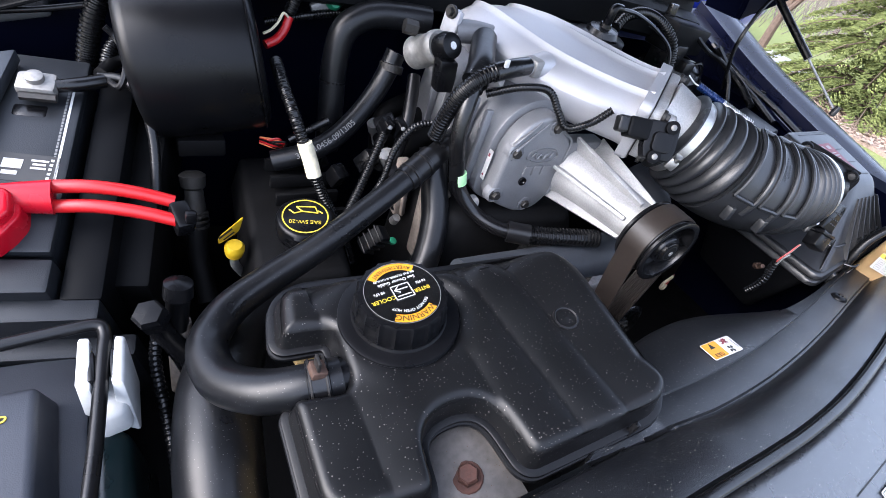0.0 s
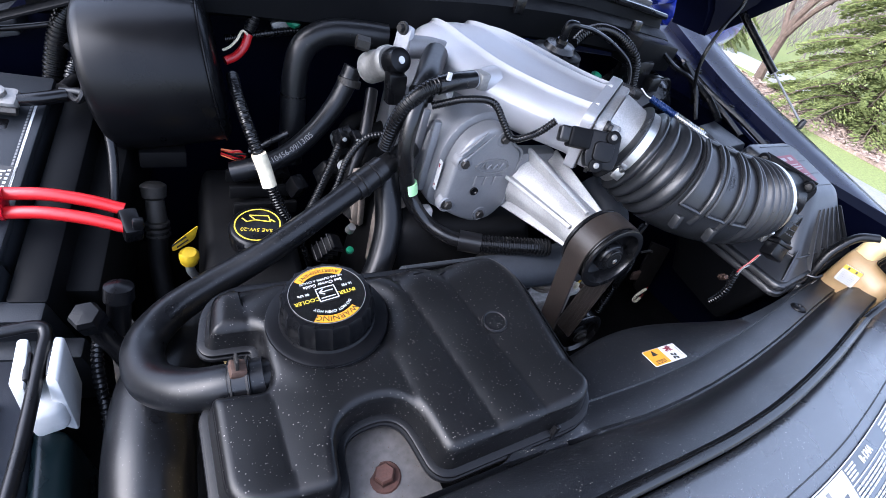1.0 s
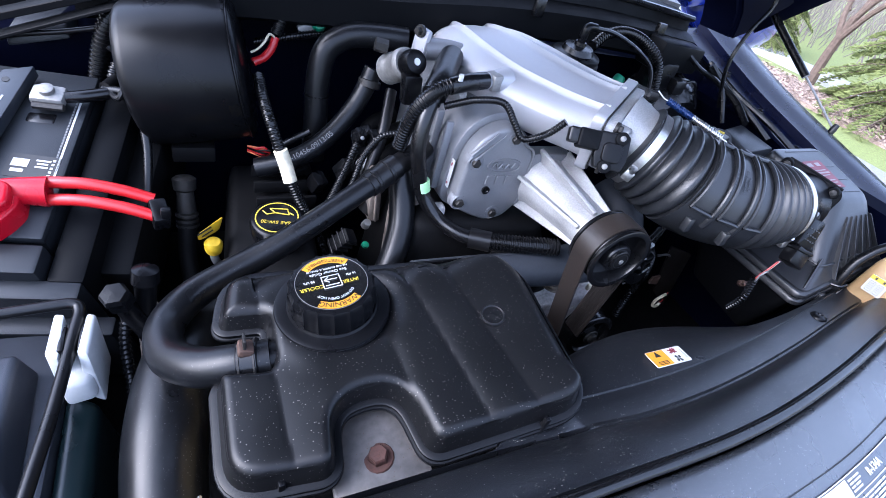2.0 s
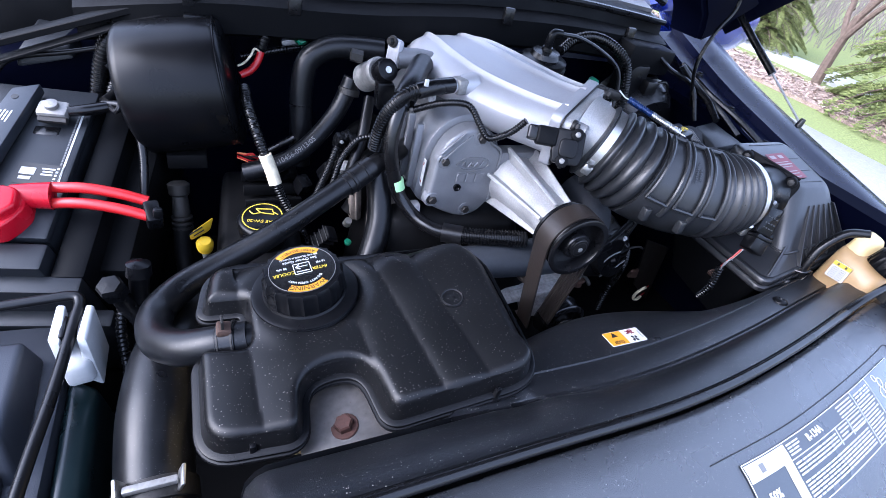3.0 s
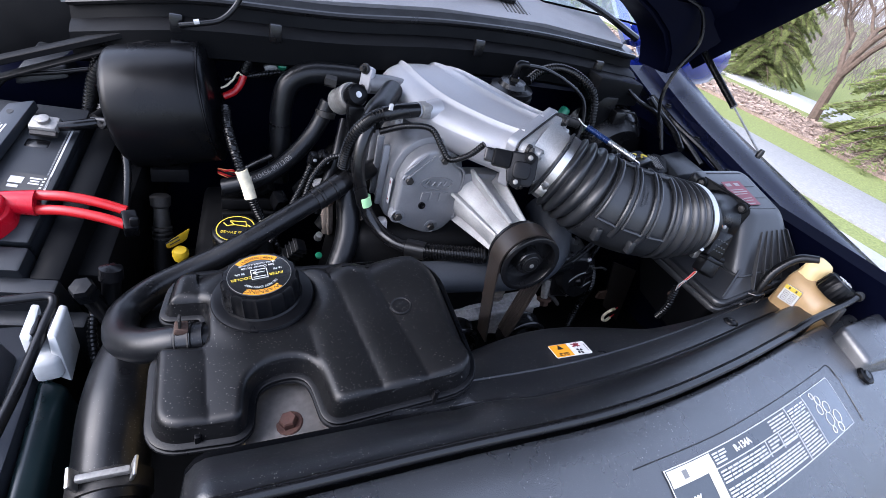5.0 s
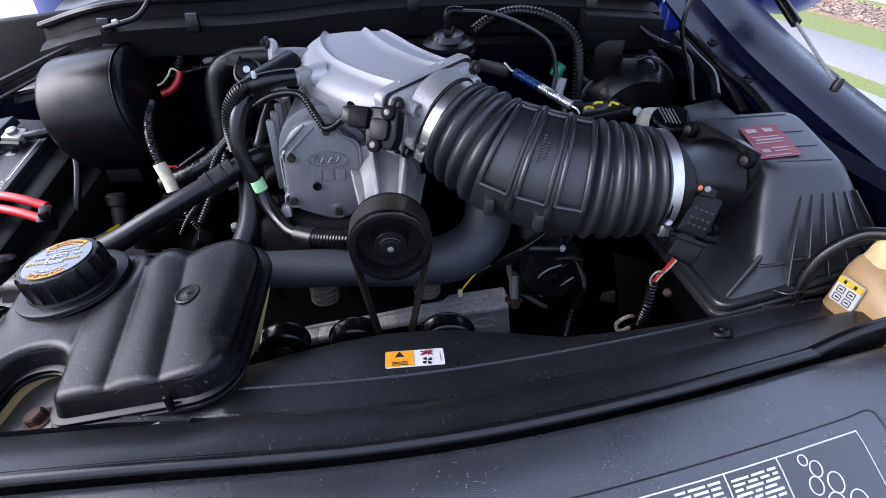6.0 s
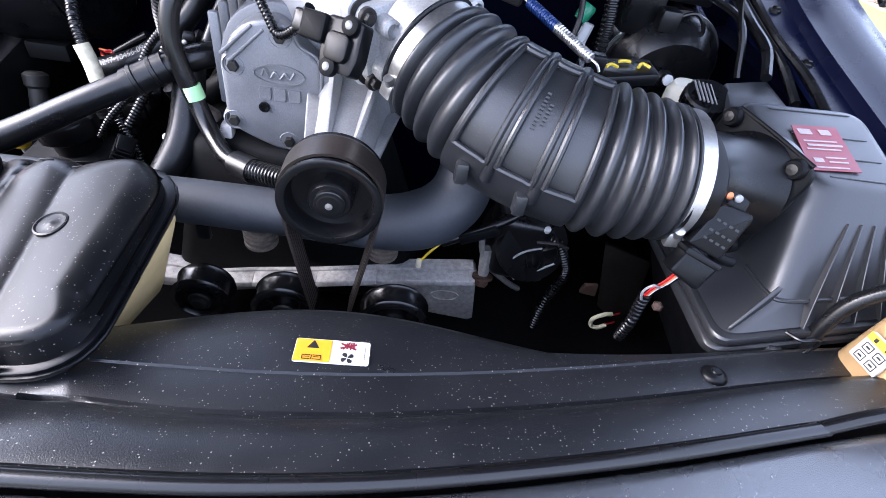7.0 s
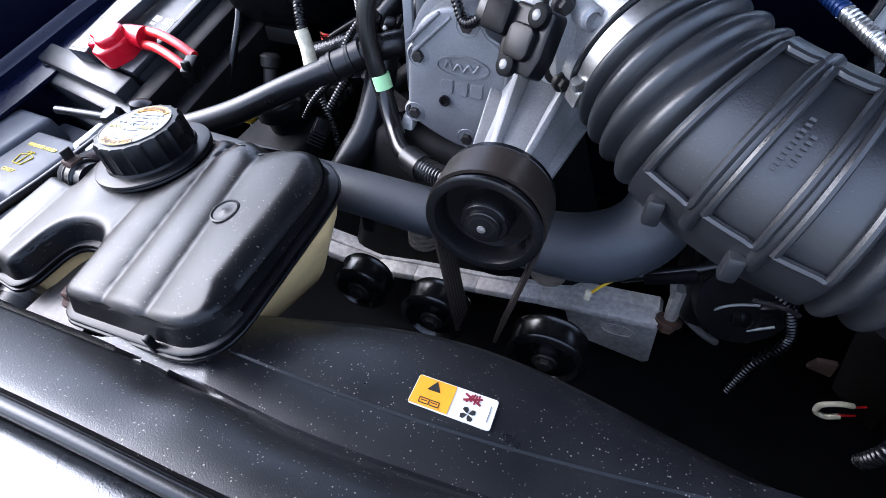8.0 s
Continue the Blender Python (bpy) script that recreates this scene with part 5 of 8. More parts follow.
for s, r, nm in ((0.022, 0.0562, "clamp"), (0.962, 0.0603, "clamp")):
    k = int(s * LEN)
    c = AXIS[k]
    t = (AXIS[min(k + 3, LEN)] - AXIS[max(k - 3, 0)]).normalized()
    band = part(nm, LA([(r - 0.002, -0.0065), (r, -0.006), (r, 0.006), (r - 0.002, 0.0065)], c, t, 56), "steel", duct, "bright steel hose clamp band")
    a = radians(112 if s < 0.5 else 128)
    q = on_tube(s, a, 0.004)
    part("clamp_screw", BX(q, (0.016, 0.010, 0.014), 0.002, frame_of(t, (0, 0, 1))), "steel", band)
    part("screw_head", LA([(0, -0.004), (0.005, -0.004), (0.005, 0.004), (0, 0.005)], q + Vector((0, -0.004, 0.010)), (-0.3, -0.4, 1), 12), "steel", band)
    part("bead", LA([(r - 0.001, -0.011), (r + 0.003, -0.0095), (r + 0.003, -0.008), (r - 0.001, -0.0068)], c, t, 56), "intake", duct)

maf = thing("airflow_meter", "black plastic airflow meter housing with its sensor plug", "airflow meter", (0.37, 0.14, 1.1))
part("housing", LA([(0.053, -0.02), (0.0545, 0.0), (0.0545, 0.006), (0.050, 0.010), (0.0465, 0.016), (0.0465, 0.050), (0.0475, 0.068), (0.052, 0.082), (0, 0.084)], (0.315, 0.135, 1.160), (1, 0.22, -0.06), 48), "plastic_clean", maf)
MN = Vector((-0.15, -0.92, 0.38)).normalized()
MM = at(Vector((0.348, 0.101, 1.160)), MN, (1, -0.1, -0.38))
part("sensor", PR(soft_outline([(-0.013, -0.042, 0.003), (0.022, -0.042, 0.003), (0.0225, 0.002, 0.003), (0.019, 0.006, 0.003), (-0.010, 0.001, 0.003)], 3), MM, 0.018, 0.003), "plastic_clean", maf)
part("sensor_top", PR(soft_outline([(-0.016, -0.010, 0.002), (0.020, -0.010, 0.002), (0.015, 0.014, 0.003), (-0.004, 0.016, 0.003), (-0.031, 0.022, 0.002)], 3), MM, 0.008, 0.001), "plastic_clean", maf)
for u, v, mt in ((-0.0054, 0.0096, "copper_screw"), (0.0033, 0.0115, "galv")):
    part("screw", LA([(0.0036, 0), (0.0036, 0.002), (0.0022, 0.003), (0, 0.003)], MM @ Vector((u, v, 0.008)), MN, 14), mt, maf)
part("side_tab", T([MM @ Vector((0.018, -0.040, 0.008)), MM @ Vector((0.030, -0.040, 0.006)), MM @ Vector((0.040, -0.038, 0.004))], 0.005, seg=10), "matt", maf)
part("plug", PR(rounded(0.034, 0.030, 0.004), MM @ Matrix.Translation((0.006, -0.058, 0.002)) @ Matrix.Rotation(-0.12, 4, "Z"), 0.020, 0.003), "plastic_clean", maf)
part("plug_lip", PR(rounded(0.037, 0.006, 0.002), MM @ Matrix.Translation((0.006, -0.047, 0.001)), 0.023, 0.001), "plastic_clean", maf)
bars("marks", [(-0.004 + 0.0065 * k, v, 0.004, 0.0022) for k in range(4) for v in (-0.012, -0.022, -0.030)], MM @ Matrix.Translation((0, 0, 0.018)), "steel_black", maf)
for k, mt in enumerate(("red_wire", "copper", "white_ink", "steel_black")):
    part("wire", T([(0.3350 + 0.003 * k, 0.086, 1.086), (0.3300 + 0.0028 * k, 0.087, 1.072), (0.3230 + 0.0022 * k, 0.089, 1.056), (0.3195 + 0.002 * k, 0.090, 1.040)], 0.0013, seg=6), mt, maf)
part("loom", T([(0.3225, 0.0905, 1.048), (0.3220, 0.089, 1.030), (0.3203, 0.085, 1.010), (0.3215, 0.088, 0.990), (0.325, 0.094, 0.972)], 0.0064, seg=10, corr=(0.005, 0.0012)), "loom", maf)
part("wire_hook", T([(0.329, 0.094, 1.035), (0.317, 0.086, 1.046), (0.313, 0.084, 1.060), (0.318, 0.082, 1.070), (0.327, 0.084, 1.066)], 0.0014, seg=8), "galv", maf, "thin bent grey wire hook")
part("rusty_bolt", LA([(0, -0.01), (0.006, -0.01), (0.0065, 0.0), (0.0045, 0.002), (0.0045, 0.010), (0, 0.011)], (0.366, 0.117, 1.003), (-0.5, -0.6, 0.6), 6), "rust", maf)

# flange plate between the meter and the box
PN = Vector((-0.90, -0.42, 0.12)).normalized()
PMX = at(Vector((0.392, 0.157, 1.153)), PN, (0.40, -0.90, -0.12))
part("flange_plate", PR(rounded(0.104, 0.110, 0.016), PMX, 0.006, 0.0015), "matt", maf)
for u, v in ((-0.042, 0.046), (0.036, 0.046), (0.042, -0.046), (-0.042, -0.046)):
    part("boss", LA([(0.0095, -0.004), (0.0095, 0.007), (0.008, 0.0095), (0, 0.0095)], PMX @ Vector((u, v, 0.004)), PN, 20), "matt", maf)
    part("screw", LA([(0.005, 0), (0.005, 0.002), (0, 0.003)], PMX @ Vector((u, v, 0.0135)), PN, 14), "bolt_dark", maf)
part("strut", T([PMX @ Vector((-0.044, 0.055, 0.003)), PMX @ Vector((0.0, 0.056, 0.004)), PMX @ Vector((0.044, 0.055, 0.003))], 0.0022, seg=8), "matt", maf)

ab = thing("air_filter_box", "black plastic air filter box with ribbed sides and a red label", "air filter box", (0.49, 0.15, 0.88))


def moulded(levels, per=6):
    """A moulded shell through levels, each of four corners and a corner radius."""
    bm = bmesh.new()
    rings = []
    for corners, r in levels:
        c = [Vector(p) for p in corners]
        ring = []
        for i in range(4):
            p, q, s = c[i - 1], c[i], c[(i + 1) % 4]
            a, b = q + (p - q).normalized() * r, q + (s - q).normalized() * r
            for j in range(per + 1):
                t = j / per
                ring.append((1 - t) ** 2 * a + 2 * t * (1 - t) * q + t * t * b)
        rings.append(ring)
    bridge(bm, rings)
    return bm


LOW = [(0.384, 0.043, 1.050), (0.596, 0.058, 1.094), (0.620, 0.272, 1.104), (0.384, 0.270, 1.050)]
STEP = [(0.432, 0.066, 1.078), (0.585, 0.070, 1.104), (0.606, 0.264, 1.114), (0.425, 0.264, 1.074)]
TOPQ = [(0.445, 0.119, 1.176), (0.541, 0.114, 1.178), (0.552, 0.244, 1.204), (0.408, 0.250, 1.196)]


def toward(a, b, f):
    return [Vector(p).lerp(Vector(q), f) for p, q in zip(a, b)]


def shrunk(q, d, dz):
    m = sum((Vector(p) for p in q), Vector()) / 4
    return [Vector(p) + (m - Vector(p)).normalized() * d + Vector((0, 0, dz)) for p in q]


part("lid", moulded([(LOW, 0.02), (toward(LOW, STEP, 0.86), 0.02), (shrunk(STEP, 0.002, 0.006), 0.022), (toward(STEP, TOPQ, 0.5), 0.022), (toward(STEP, TOPQ, 0.93), 0.024), (shrunk(TOPQ, 0.003, 0.0005), 0.024), (shrunk(TOPQ, 0.009, 0.0025), 0.022), (shrunk(TOPQ, 0.016, 0.003), 0.02)]), "box", ab, "", 60)
part("lid_rim", moulded([(shrunk(LOW, -0.007, -0.012), 0.02), (shrunk(LOW, -0.009, -0.010), 0.02), (shrunk(LOW, -0.009, -0.004), 0.02), (shrunk(LOW, -0.007, -0.002), 0.02)]), "box", ab)
part("base_rim", moulded([(shrunk(LOW, -0.008, -0.026), 0.02), (shrunk(LOW, -0.011, -0.024), 0.02), (shrunk(LOW, -0.011, -0.017), 0.02), (shrunk(LOW, -0.008, -0.0145), 0.02)]), "box", ab)
part("base", moulded([([(0.452, 0.105, 0.88), (0.57, 0.105, 0.90), (0.59, 0.25, 0.92), (0.452, 0.25, 0.90)], 0.02), (shrunk(LOW, 0.006, -0.02), 0.02), (shrunk(LOW, 0.006, 0.0), 0.02)]), "matt", ab)
part("inlet_collar", LA([(0.046, -0.004), (0.046, 0.018), (0.046, 0.03), (0.046, 0.045), (0, 0.045)], PMX @ Vector((0, 0, 0)), -PN, 44), "box", ab)
for k in range(6):
    f = 0.36 + 0.118 * k
    lo, st, hi = (Vector(q[0]).lerp(Vector(q[1]), f) for q in (LOW, STEP, TOPQ))
    up = st.lerp(hi, 0.74)
    w = Vector((0.0011, 0, 0))
    o = Vector((0, -0.0045, 0.001))
    part("side_rib", HX([lo - w + o, lo + w + o, lo + w - o * 3, lo - w - o * 3], [up - w * 0.7 + o * 0.45, up + w * 0.7 + o * 0.45, up + w - o, up - w - o], 0.0005, 1), "box", ab)
q0, q1 = Vector(STEP[0]), Vector(TOPQ[0])
part("corner_gusset", HX([(0.390, 0.050, 1.050), (0.393, 0.047, 1.050), (0.436, 0.070, 1.074), (0.433, 0.073, 1.074)], [(0.391, 0.050, 1.056), (0.393, 0.048, 1.056), (0.436, 0.071, 1.094), (0.433, 0.074, 1.094)], 0.0006, 1), "box", ab)
part("step_ridge", T([Vector(STEP[3]).lerp(Vector(STEP[0]), 0.75) + Vector((-0.002, 0, 0.002)), Vector(STEP[0]) + Vector((-0.001, 0.014, 0.002)), Vector(STEP[0]) + Vector((0.012, 0.0, 0.004)), Vector(STEP[0]).lerp(Vector(STEP[1]), 0.5) + Vector((0, -0.001, 0.003)), Vector(STEP[1]) + Vector((-0.01, 0.0, 0.002))], 0.0022, seg=8), "box", ab)
part("knob", T([(0.402, 0.131, 1.180), (0.412, 0.124, 1.181), (0.424, 0.117, 1.180)], [0.0105, 0.0095, 0.0085], seg=16), "box", ab)
for v in (0.14, 0.36, 0.60, 0.90):
    a, b = (Vector(TOPQ[0]).lerp(Vector(TOPQ[3]), v), Vector(TOPQ[1]).lerp(Vector(TOPQ[2]), v))
    z = Vector((0, 0, 0.0032))
    part("top_groove", T([a.lerp(b, 0.22) + z, a.lerp(b, 0.5) + z, a.lerp(b, 0.86) + z], 0.0009, seg=6, per=2), "box", ab)
LB = Matrix.Translation(Vector((0.474, 0.176, 1.1915))) @ frame_of((-0.05, -0.185, 1.0), (1.0, 0.03, 0.05)).to_4x4()
lbl = part("label", PR([(-0.031, -0.034), (0.022, -0.034), (0.030, 0.032), (-0.020, 0.032)], LB, 0.0006), "red_ink", ab, "red and black paper label with white marks")
bars("label_print", [(-0.010, 0.022, 0.014, 0.008), (0.012, 0.022, 0.012, 0.008), (0.0, 0.008, 0.036, 0.002), (0.002, 0.002, 0.038, 0.003), (-0.002, -0.004, 0.036, 0.002), (-0.016, -0.020, 0.010, 0.006), (0.004, -0.016, 0.022, 0.002), (0.004, -0.022, 0.020, 0.002), (-0.006, -0.030, 0.034, 0.002)], LB @ Matrix.Translation((0, 0, 0.0006)), "faded_ink", lbl)
part("clip", T([(0.440, 0.040, 1.066), (0.446, 0.028, 1.070), (0.462, 0.028, 1.072), (0.468, 0.030, 1.058), (0.460, 0.033, 1.036), (0.448, 0.036, 1.022)], 0.0019, seg=8), "steel_black", ab, "bent wire spring clip")
part("clip_lug", BX((0.442, 0.040, 1.034), (0.016, 0.014, 0.022), 0.003), "box", ab)
part("clip_hook", T([(0.440, 0.036, 1.030), (0.430, 0.034, 1.018), (0.436, 0.032, 1.0), (0.440, 0.034, 0.985)], 0.003, seg=8), "bolt_dark", ab)

# ---------- battery ----------
BX0 = Vector((-0.655, 0.355, 1.0))
bx = Vector((1, 0, 0.1)).normalized()
by0 = Vector((0, 1, 0.36))
by0 = (by0 - bx * by0.dot(bx)).normalized()
BYY = (by0 + 0.24 * bx).normalized()
BN = bx.cross(BYY).normalized()
BXX = BYY.cross(BN)
BM = Matrix.Translation(BX0) @ Matrix((BXX, BYY, BN)).transposed().to_4x4()


def bat_box(u0, u1, v0, v1, w0, w1, bev=0.003):
    bm = BX(((u0 + u1) / 2, (v0 + v1) / 2, (w0 + w1) / 2), (u1 - u0, v1 - v0, w1 - w0), bev)
    bmesh.ops.transform(bm, matrix=BM, verts=bm.verts)
    return bm


def on_bat(u, v, w):
    return BM @ Vector((u, v, w))


bat = thing("battery", "dark grey car battery with printed labels on its lid", "battery", on_bat(-0.09, 0.12, -0.16))
part("case", bat_box(-0.180, 0.0, 0.0, 0.262, -0.16, -0.012, 0.004), "battery", bat)
lid = part("lid", bat_box(-0.184, 0.003, -0.004, 0.266, -0.014, 0.0, 0.004), "battery", bat)
part("white_line", bat_box(-0.0085, -0.006, 0.075, 0.215, 0.0, 0.0006, 0), "white_ink", lid)
bars("fine_print", [(-0.0115, 0.08 + 0.005 * k, 0.0022, 0.0036) for k in range(27)], BM, "grey_ink", lid)
LBL = BM @ Matrix.Translation((-0.034, 0.099, 0.0)) @ Matrix.Rotation(-0.06, 4, "Z")
lb = part("black_label", PR(rounded(0.055, 0.036, 0.002, 2), LBL, 0.0006), "black_ink", bat, "black label with white marks")
bars("label_print", [(-0.014, 0.004, 0.018, 0.012), (-0.014, -0.008, 0.014, 0.005), (0.010, 0.010, 0.016, 0.0025), (0.010, 0.005, 0.012, 0.0025), (0.010, 0.0, 0.014, 0.0025)] + [(0.021, 0.012 - 0.006 * k, 0.003, 0.003) for k in range(5)],
     LBL @ Matrix.Translation((0, 0, 0.0006)), "white_ink", lb)
rng = random.Random(4)
print_rows = []
for v0, v1, lines in ((0.012, 0.060, 6), (0.068, 0.118, 7), (0.124, 0.150, 4), (0.158, 0.215, 7)):
    for k in range(lines):
        v = v0 + rng.uniform(0, 0.004)
        while v < v1 - 0.004:
            w = rng.uniform(0.004, 0.013)
            print_rows.append((-0.176 + 0.0056 * k + 0.003 * (lines < 7), v + w / 2, 0.0018, w))
            v += w + 0.002
bars("print", print_rows, BM, "white_ink", lid)
part("handle_recess", bat_box(-0.062, -0.028, 0.170, 0.188, -0.006, 0.001, 0.004), "steel_black", lid)
post = part("negative_clamp", bat_box(-0.058, -0.018, 0.192, 0.221, 0.006, 0.022, 0.006), "alloy_old", bat, "grey lead battery clamp")
part("post", LA([(0.0095, 0), (0.009, 0.028), (0.007, 0.029), (0, 0.029)], on_bat(-0.038, 0.207, 0.0), BN, 20), "alloy_old", post)
part("clamp_bolt", LA([(0.005, -0.02), (0.005, 0.015), (0, 0.016)], on_bat(-0.032, 0.188, 0.014), BXX, 6), "bolt_dark", post)
part("cable_end", T([on_bat(-0.02, 0.207, 0.014), on_bat(0.0, 0.214, 0.013), on_bat(0.025, 0.228, 0.010)], [0.0075, 0.0085, 0.0085], seg=12), "steel_black", bat)
hd = thing("battery_hold_down", "blue-grey steel bar clamped across the battery", "bracket", on_bat(-0.105, 0.13, 0.0))
def bat_hexa(foot, z0, z1, bev=0.002):
    bm = HX([(u, v, z0) for u, v in foot], [(u, v, z1) for u, v in foot], bev)
    bmesh.ops.transform(bm, matrix=BM, verts=bm.verts)
    return bm


part("bar", bat_hexa([(-0.134, -0.012), (-0.090, -0.006), (-0.064, 0.250), (-0.096, 0.236)], 0.004, 0.022), "bar", hd)
part("front_lip", bat_hexa([(-0.134, -0.018), (-0.090, -0.012), (-0.090, -0.004), (-0.134, -0.010)], -0.024, 0.021), "bar", hd)
for u, v in ((-0.110, 0.015), (-0.087, 0.219)):
    part("hole", LA([(0.0045, 0), (0.0045, 0.0006), (0, 0.0006)], on_bat(u, v, 0.022), BN, 16), "black_ink", hd)
BARM = BM @ Matrix.Translation((-0.100, 0.12, 0.022)) @ Matrix.Rotation(-0.125, 4, "Z")
bars("print", [(-0.013 + 0.0042 * k, -0.016 + 0.002 * (k % 2), 0.0020, 0.036 - 0.006 * (k % 3)) for k in range(6)] + [(-0.008 + 0.0042 * k, 0.062, 0.0020, 0.022 - 0.004 * (k % 2)) for k in range(5)], BARM, "white_ink", hd)
bars("plus_sign", [(0.006, -0.072, 0.010, 0.0018), (0.006, -0.072, 0.0018, 0.010)], BARM, "black_ink", hd)
tr = thing("battery_tray", "black plastic battery tray with stepped edges", "battery tray", on_bat(-0.06, 0.1, -0.2))
part("front_block", bat_box(-0.24, 0.006, -0.048, -0.009, -0.09, -0.002, 0.005), "battery", tr)
part("front_wall", bat_box(-0.24, 0.048, -0.072, -0.046, -0.20, -0.020, 0.005), "battery", tr)
part("side_wall", bat_box(0.010, 0.050, -0.050, 0.27, -0.20, -0.018, 0.006), "matt", tr)
part("side_shelf", bat_box(0.046, 0.085, -0.02, 0.30, -0.20, -0.055, 0.006), "inner", tr)
part("low_skirt", bat_box(-0.24, 0.075, -0.095, -0.068, -0.26, -0.075, 0.006), "battery", tr)

pc = thing("positive_terminal_boot", "bright red plastic boot over the positive battery terminal", "terminal boot", on_bat(-0.06, 0.04, 0.0))
bm = bmesh.new()
prism(bm, soft_outline([(-0.086, -0.004, 0.006), (-0.068, 0.004, 0.005), (-0.060, -0.012, 0.006), (-0.038, -0.012, 0.007), (-0.026, 0.004, 0.005), (-0.018, 0.022, 0.006), (-0.022, 0.050, 0.008), (-0.046, 0.056, 0.010), (-0.078, 0.034, 0.010)], 4), BM, 0.030, 0.004, 3)
prism(bm, soft_outline([(-0.080, 0.010, 0.006), (-0.062, 0.008, 0.005), (-0.052, 0.000, 0.006), (-0.036, 0.002, 0.006), (-0.022, 0.020, 0.006), (-0.026, 0.046, 0.008), (-0.047, 0.051, 0.010), (-0.076, 0.030, 0.010)], 4), BM @ Matrix.Translation((0, 0, 0.026)), 0.016, 0.005, 3)
part("boot", bm, "red", pc, "", 60)
part("collar", T([on_bat(-0.040, 0.046, 0.020), on_bat(-0.02, 0.049, 0.020), on_bat(0.002, 0.052, 0.018)], [0.0155, 0.0165, 0.0185], seg=16), "red", pc)
for dz, dv in ((0.006, 0.010), (-0.004, -0.008)):
    c0, c1 = on_bat(-0.002, 0.051 + dv, 0.018 + dz), Vector((-0.535, 0.364 + dv * 1.2, 1.028 + dz))
    part("cable", T([c0, c0.lerp(c1, 0.35) + Vector((0, 0, 0.007)), c0.lerp(c1, 0.7) + Vector((0, 0, 0.006)), c1], 0.0073, seg=12), "red_wire", pc, "thick red battery cable")
part("cable_clip", BX((-0.530, 0.360, 1.022), (0.020, 0.034, 0.026), 0.004, Euler((0.4, 0, 0.2)).to_matrix()), "plastic_clean", pc)
part("clip_tab", BX((-0.522, 0.344, 1.036), (0.012, 0.010, 0.014), 0.003), "plastic_clean", pc)
neg = thing("negative_cable", "black battery earth cable with a looped tie", "cable", on_bat(0.02, 0.23, 0.0))
part("cable", T([on_bat(0.018, 0.232, 0.011), on_bat(0.046, 0.228, 0.014), on_bat(0.066, 0.205, 0.006), on_bat(0.078, 0.165, -0.022), on_bat(0.080, 0.11, -0.06), on_bat(0.078, 0.06, -0.10)], 0.0062, seg=10), "rubber", neg)
part("loop", T([on_bat(0.025, 0.232, 0.010), on_bat(0.045, 0.21, 0.022), on_bat(0.052, 0.235, 0.04), on_bat(0.04, 0.26, 0.05), on_bat(0.03, 0.265, 0.06)], 0.004, seg=8), "rubber", neg)
part("thick_lead", T([on_bat(0.02, 0.235, 0.012), (-0.57, 0.60, 1.095), (-0.53, 0.60, 1.105)], 0.0085, seg=10), "rubber", neg)

# ---------- washer reservoir, prop rod, white clip ----------
wr = thing("washer_reservoir", "black plastic washer reservoir with yellow lettering on its lid", "washer reservoir", (-0.72, 0.17, 0.80))
part("body", HX([(-0.84, 0.0, 0.78), (-0.648, 0.0, 0.78), (-0.640, 0.30, 0.82), (-0.84, 0.32, 0.80)], [(-0.85, 0.02, 0.868), (-0.650, 0.02, 0.872), (-0.635, 0.295, 0.895), (-0.85, 0.32, 0.885)], 0.006), "washer", wr)
lidw = part("lid", HX([(-0.782, 0.098, 0.868), (-0.664, 0.080, 0.874), (-0.662, 0.242, 0.89), (-0.784, 0.246, 0.885)], [(-0.776, 0.124, 0.930), (-0.674, 0.108, 0.933), (-0.672, 0.233, 0.939), (-0.773, 0.239, 0.935)], 0.007, 3), "washer", wr, "", 60)
WM = at(Vector((-0.7235, 0.178, 0.9345)), (-0.045, -0.05, 1.0), (1, -0.05, 0.04))
words("lettering", "WASHER FLUID", WM @ Matrix.Translation((-0.002, 0.0275, 0.0004)), 0.0089, "yellow_ink", lidw, 0.001, None, 0.045, 0.2)
words("lettering", "ONLY", WM @ Matrix.Translation((-0.0045, -0.028, 0.0004)), 0.0089, "yellow_ink", lidw, 0.001, None, 0.045, 0.2)
bm = bmesh.new()
for a, b in (((-0.022, 0.012), (-0.014, -0.014)), ((-0.014, -0.014), (0.012, -0.014)), ((0.012, -0.014), (0.020, 0.012))):
    tube(bm, [(*a, 0.0005), ((a[0] + b[0]) / 2, (a[1] + b[1]) / 2, 0.0005), (*b, 0.0005)], 0.001, seg=6, per=3)
tube(bm, [(-0.022, 0.012, 0.0005), (-0.001, 0.019, 0.0005), (0.020, 0.012, 0.0005)], 0.001, seg=6)
tube(bm, [(-0.001, -0.016, 0.0005), (-0.001, 0.006, 0.0005), (-0.001, 0.022, 0.0005)], 0.0009, seg=6)
for s in (-1, 1):
    tube(bm, [(-0.001, 0.020, 0.0005), (-0.001 + 0.005 * s, 0.027, 0.0005), (-0.001 + 0.011 * s, 0.022, 0.0005)], 0.0009, seg=6)
bmesh.ops.transform(bm, matrix=WM @ Matrix.Translation((-0.004, -0.004, 0.0003)) @ Matrix.Diagonal((0.68, 0.68, 1, 1)), verts=bm.verts)
part("symbol", bm, "yellow_ink", lidw, "yellow windscreen washer symbol")
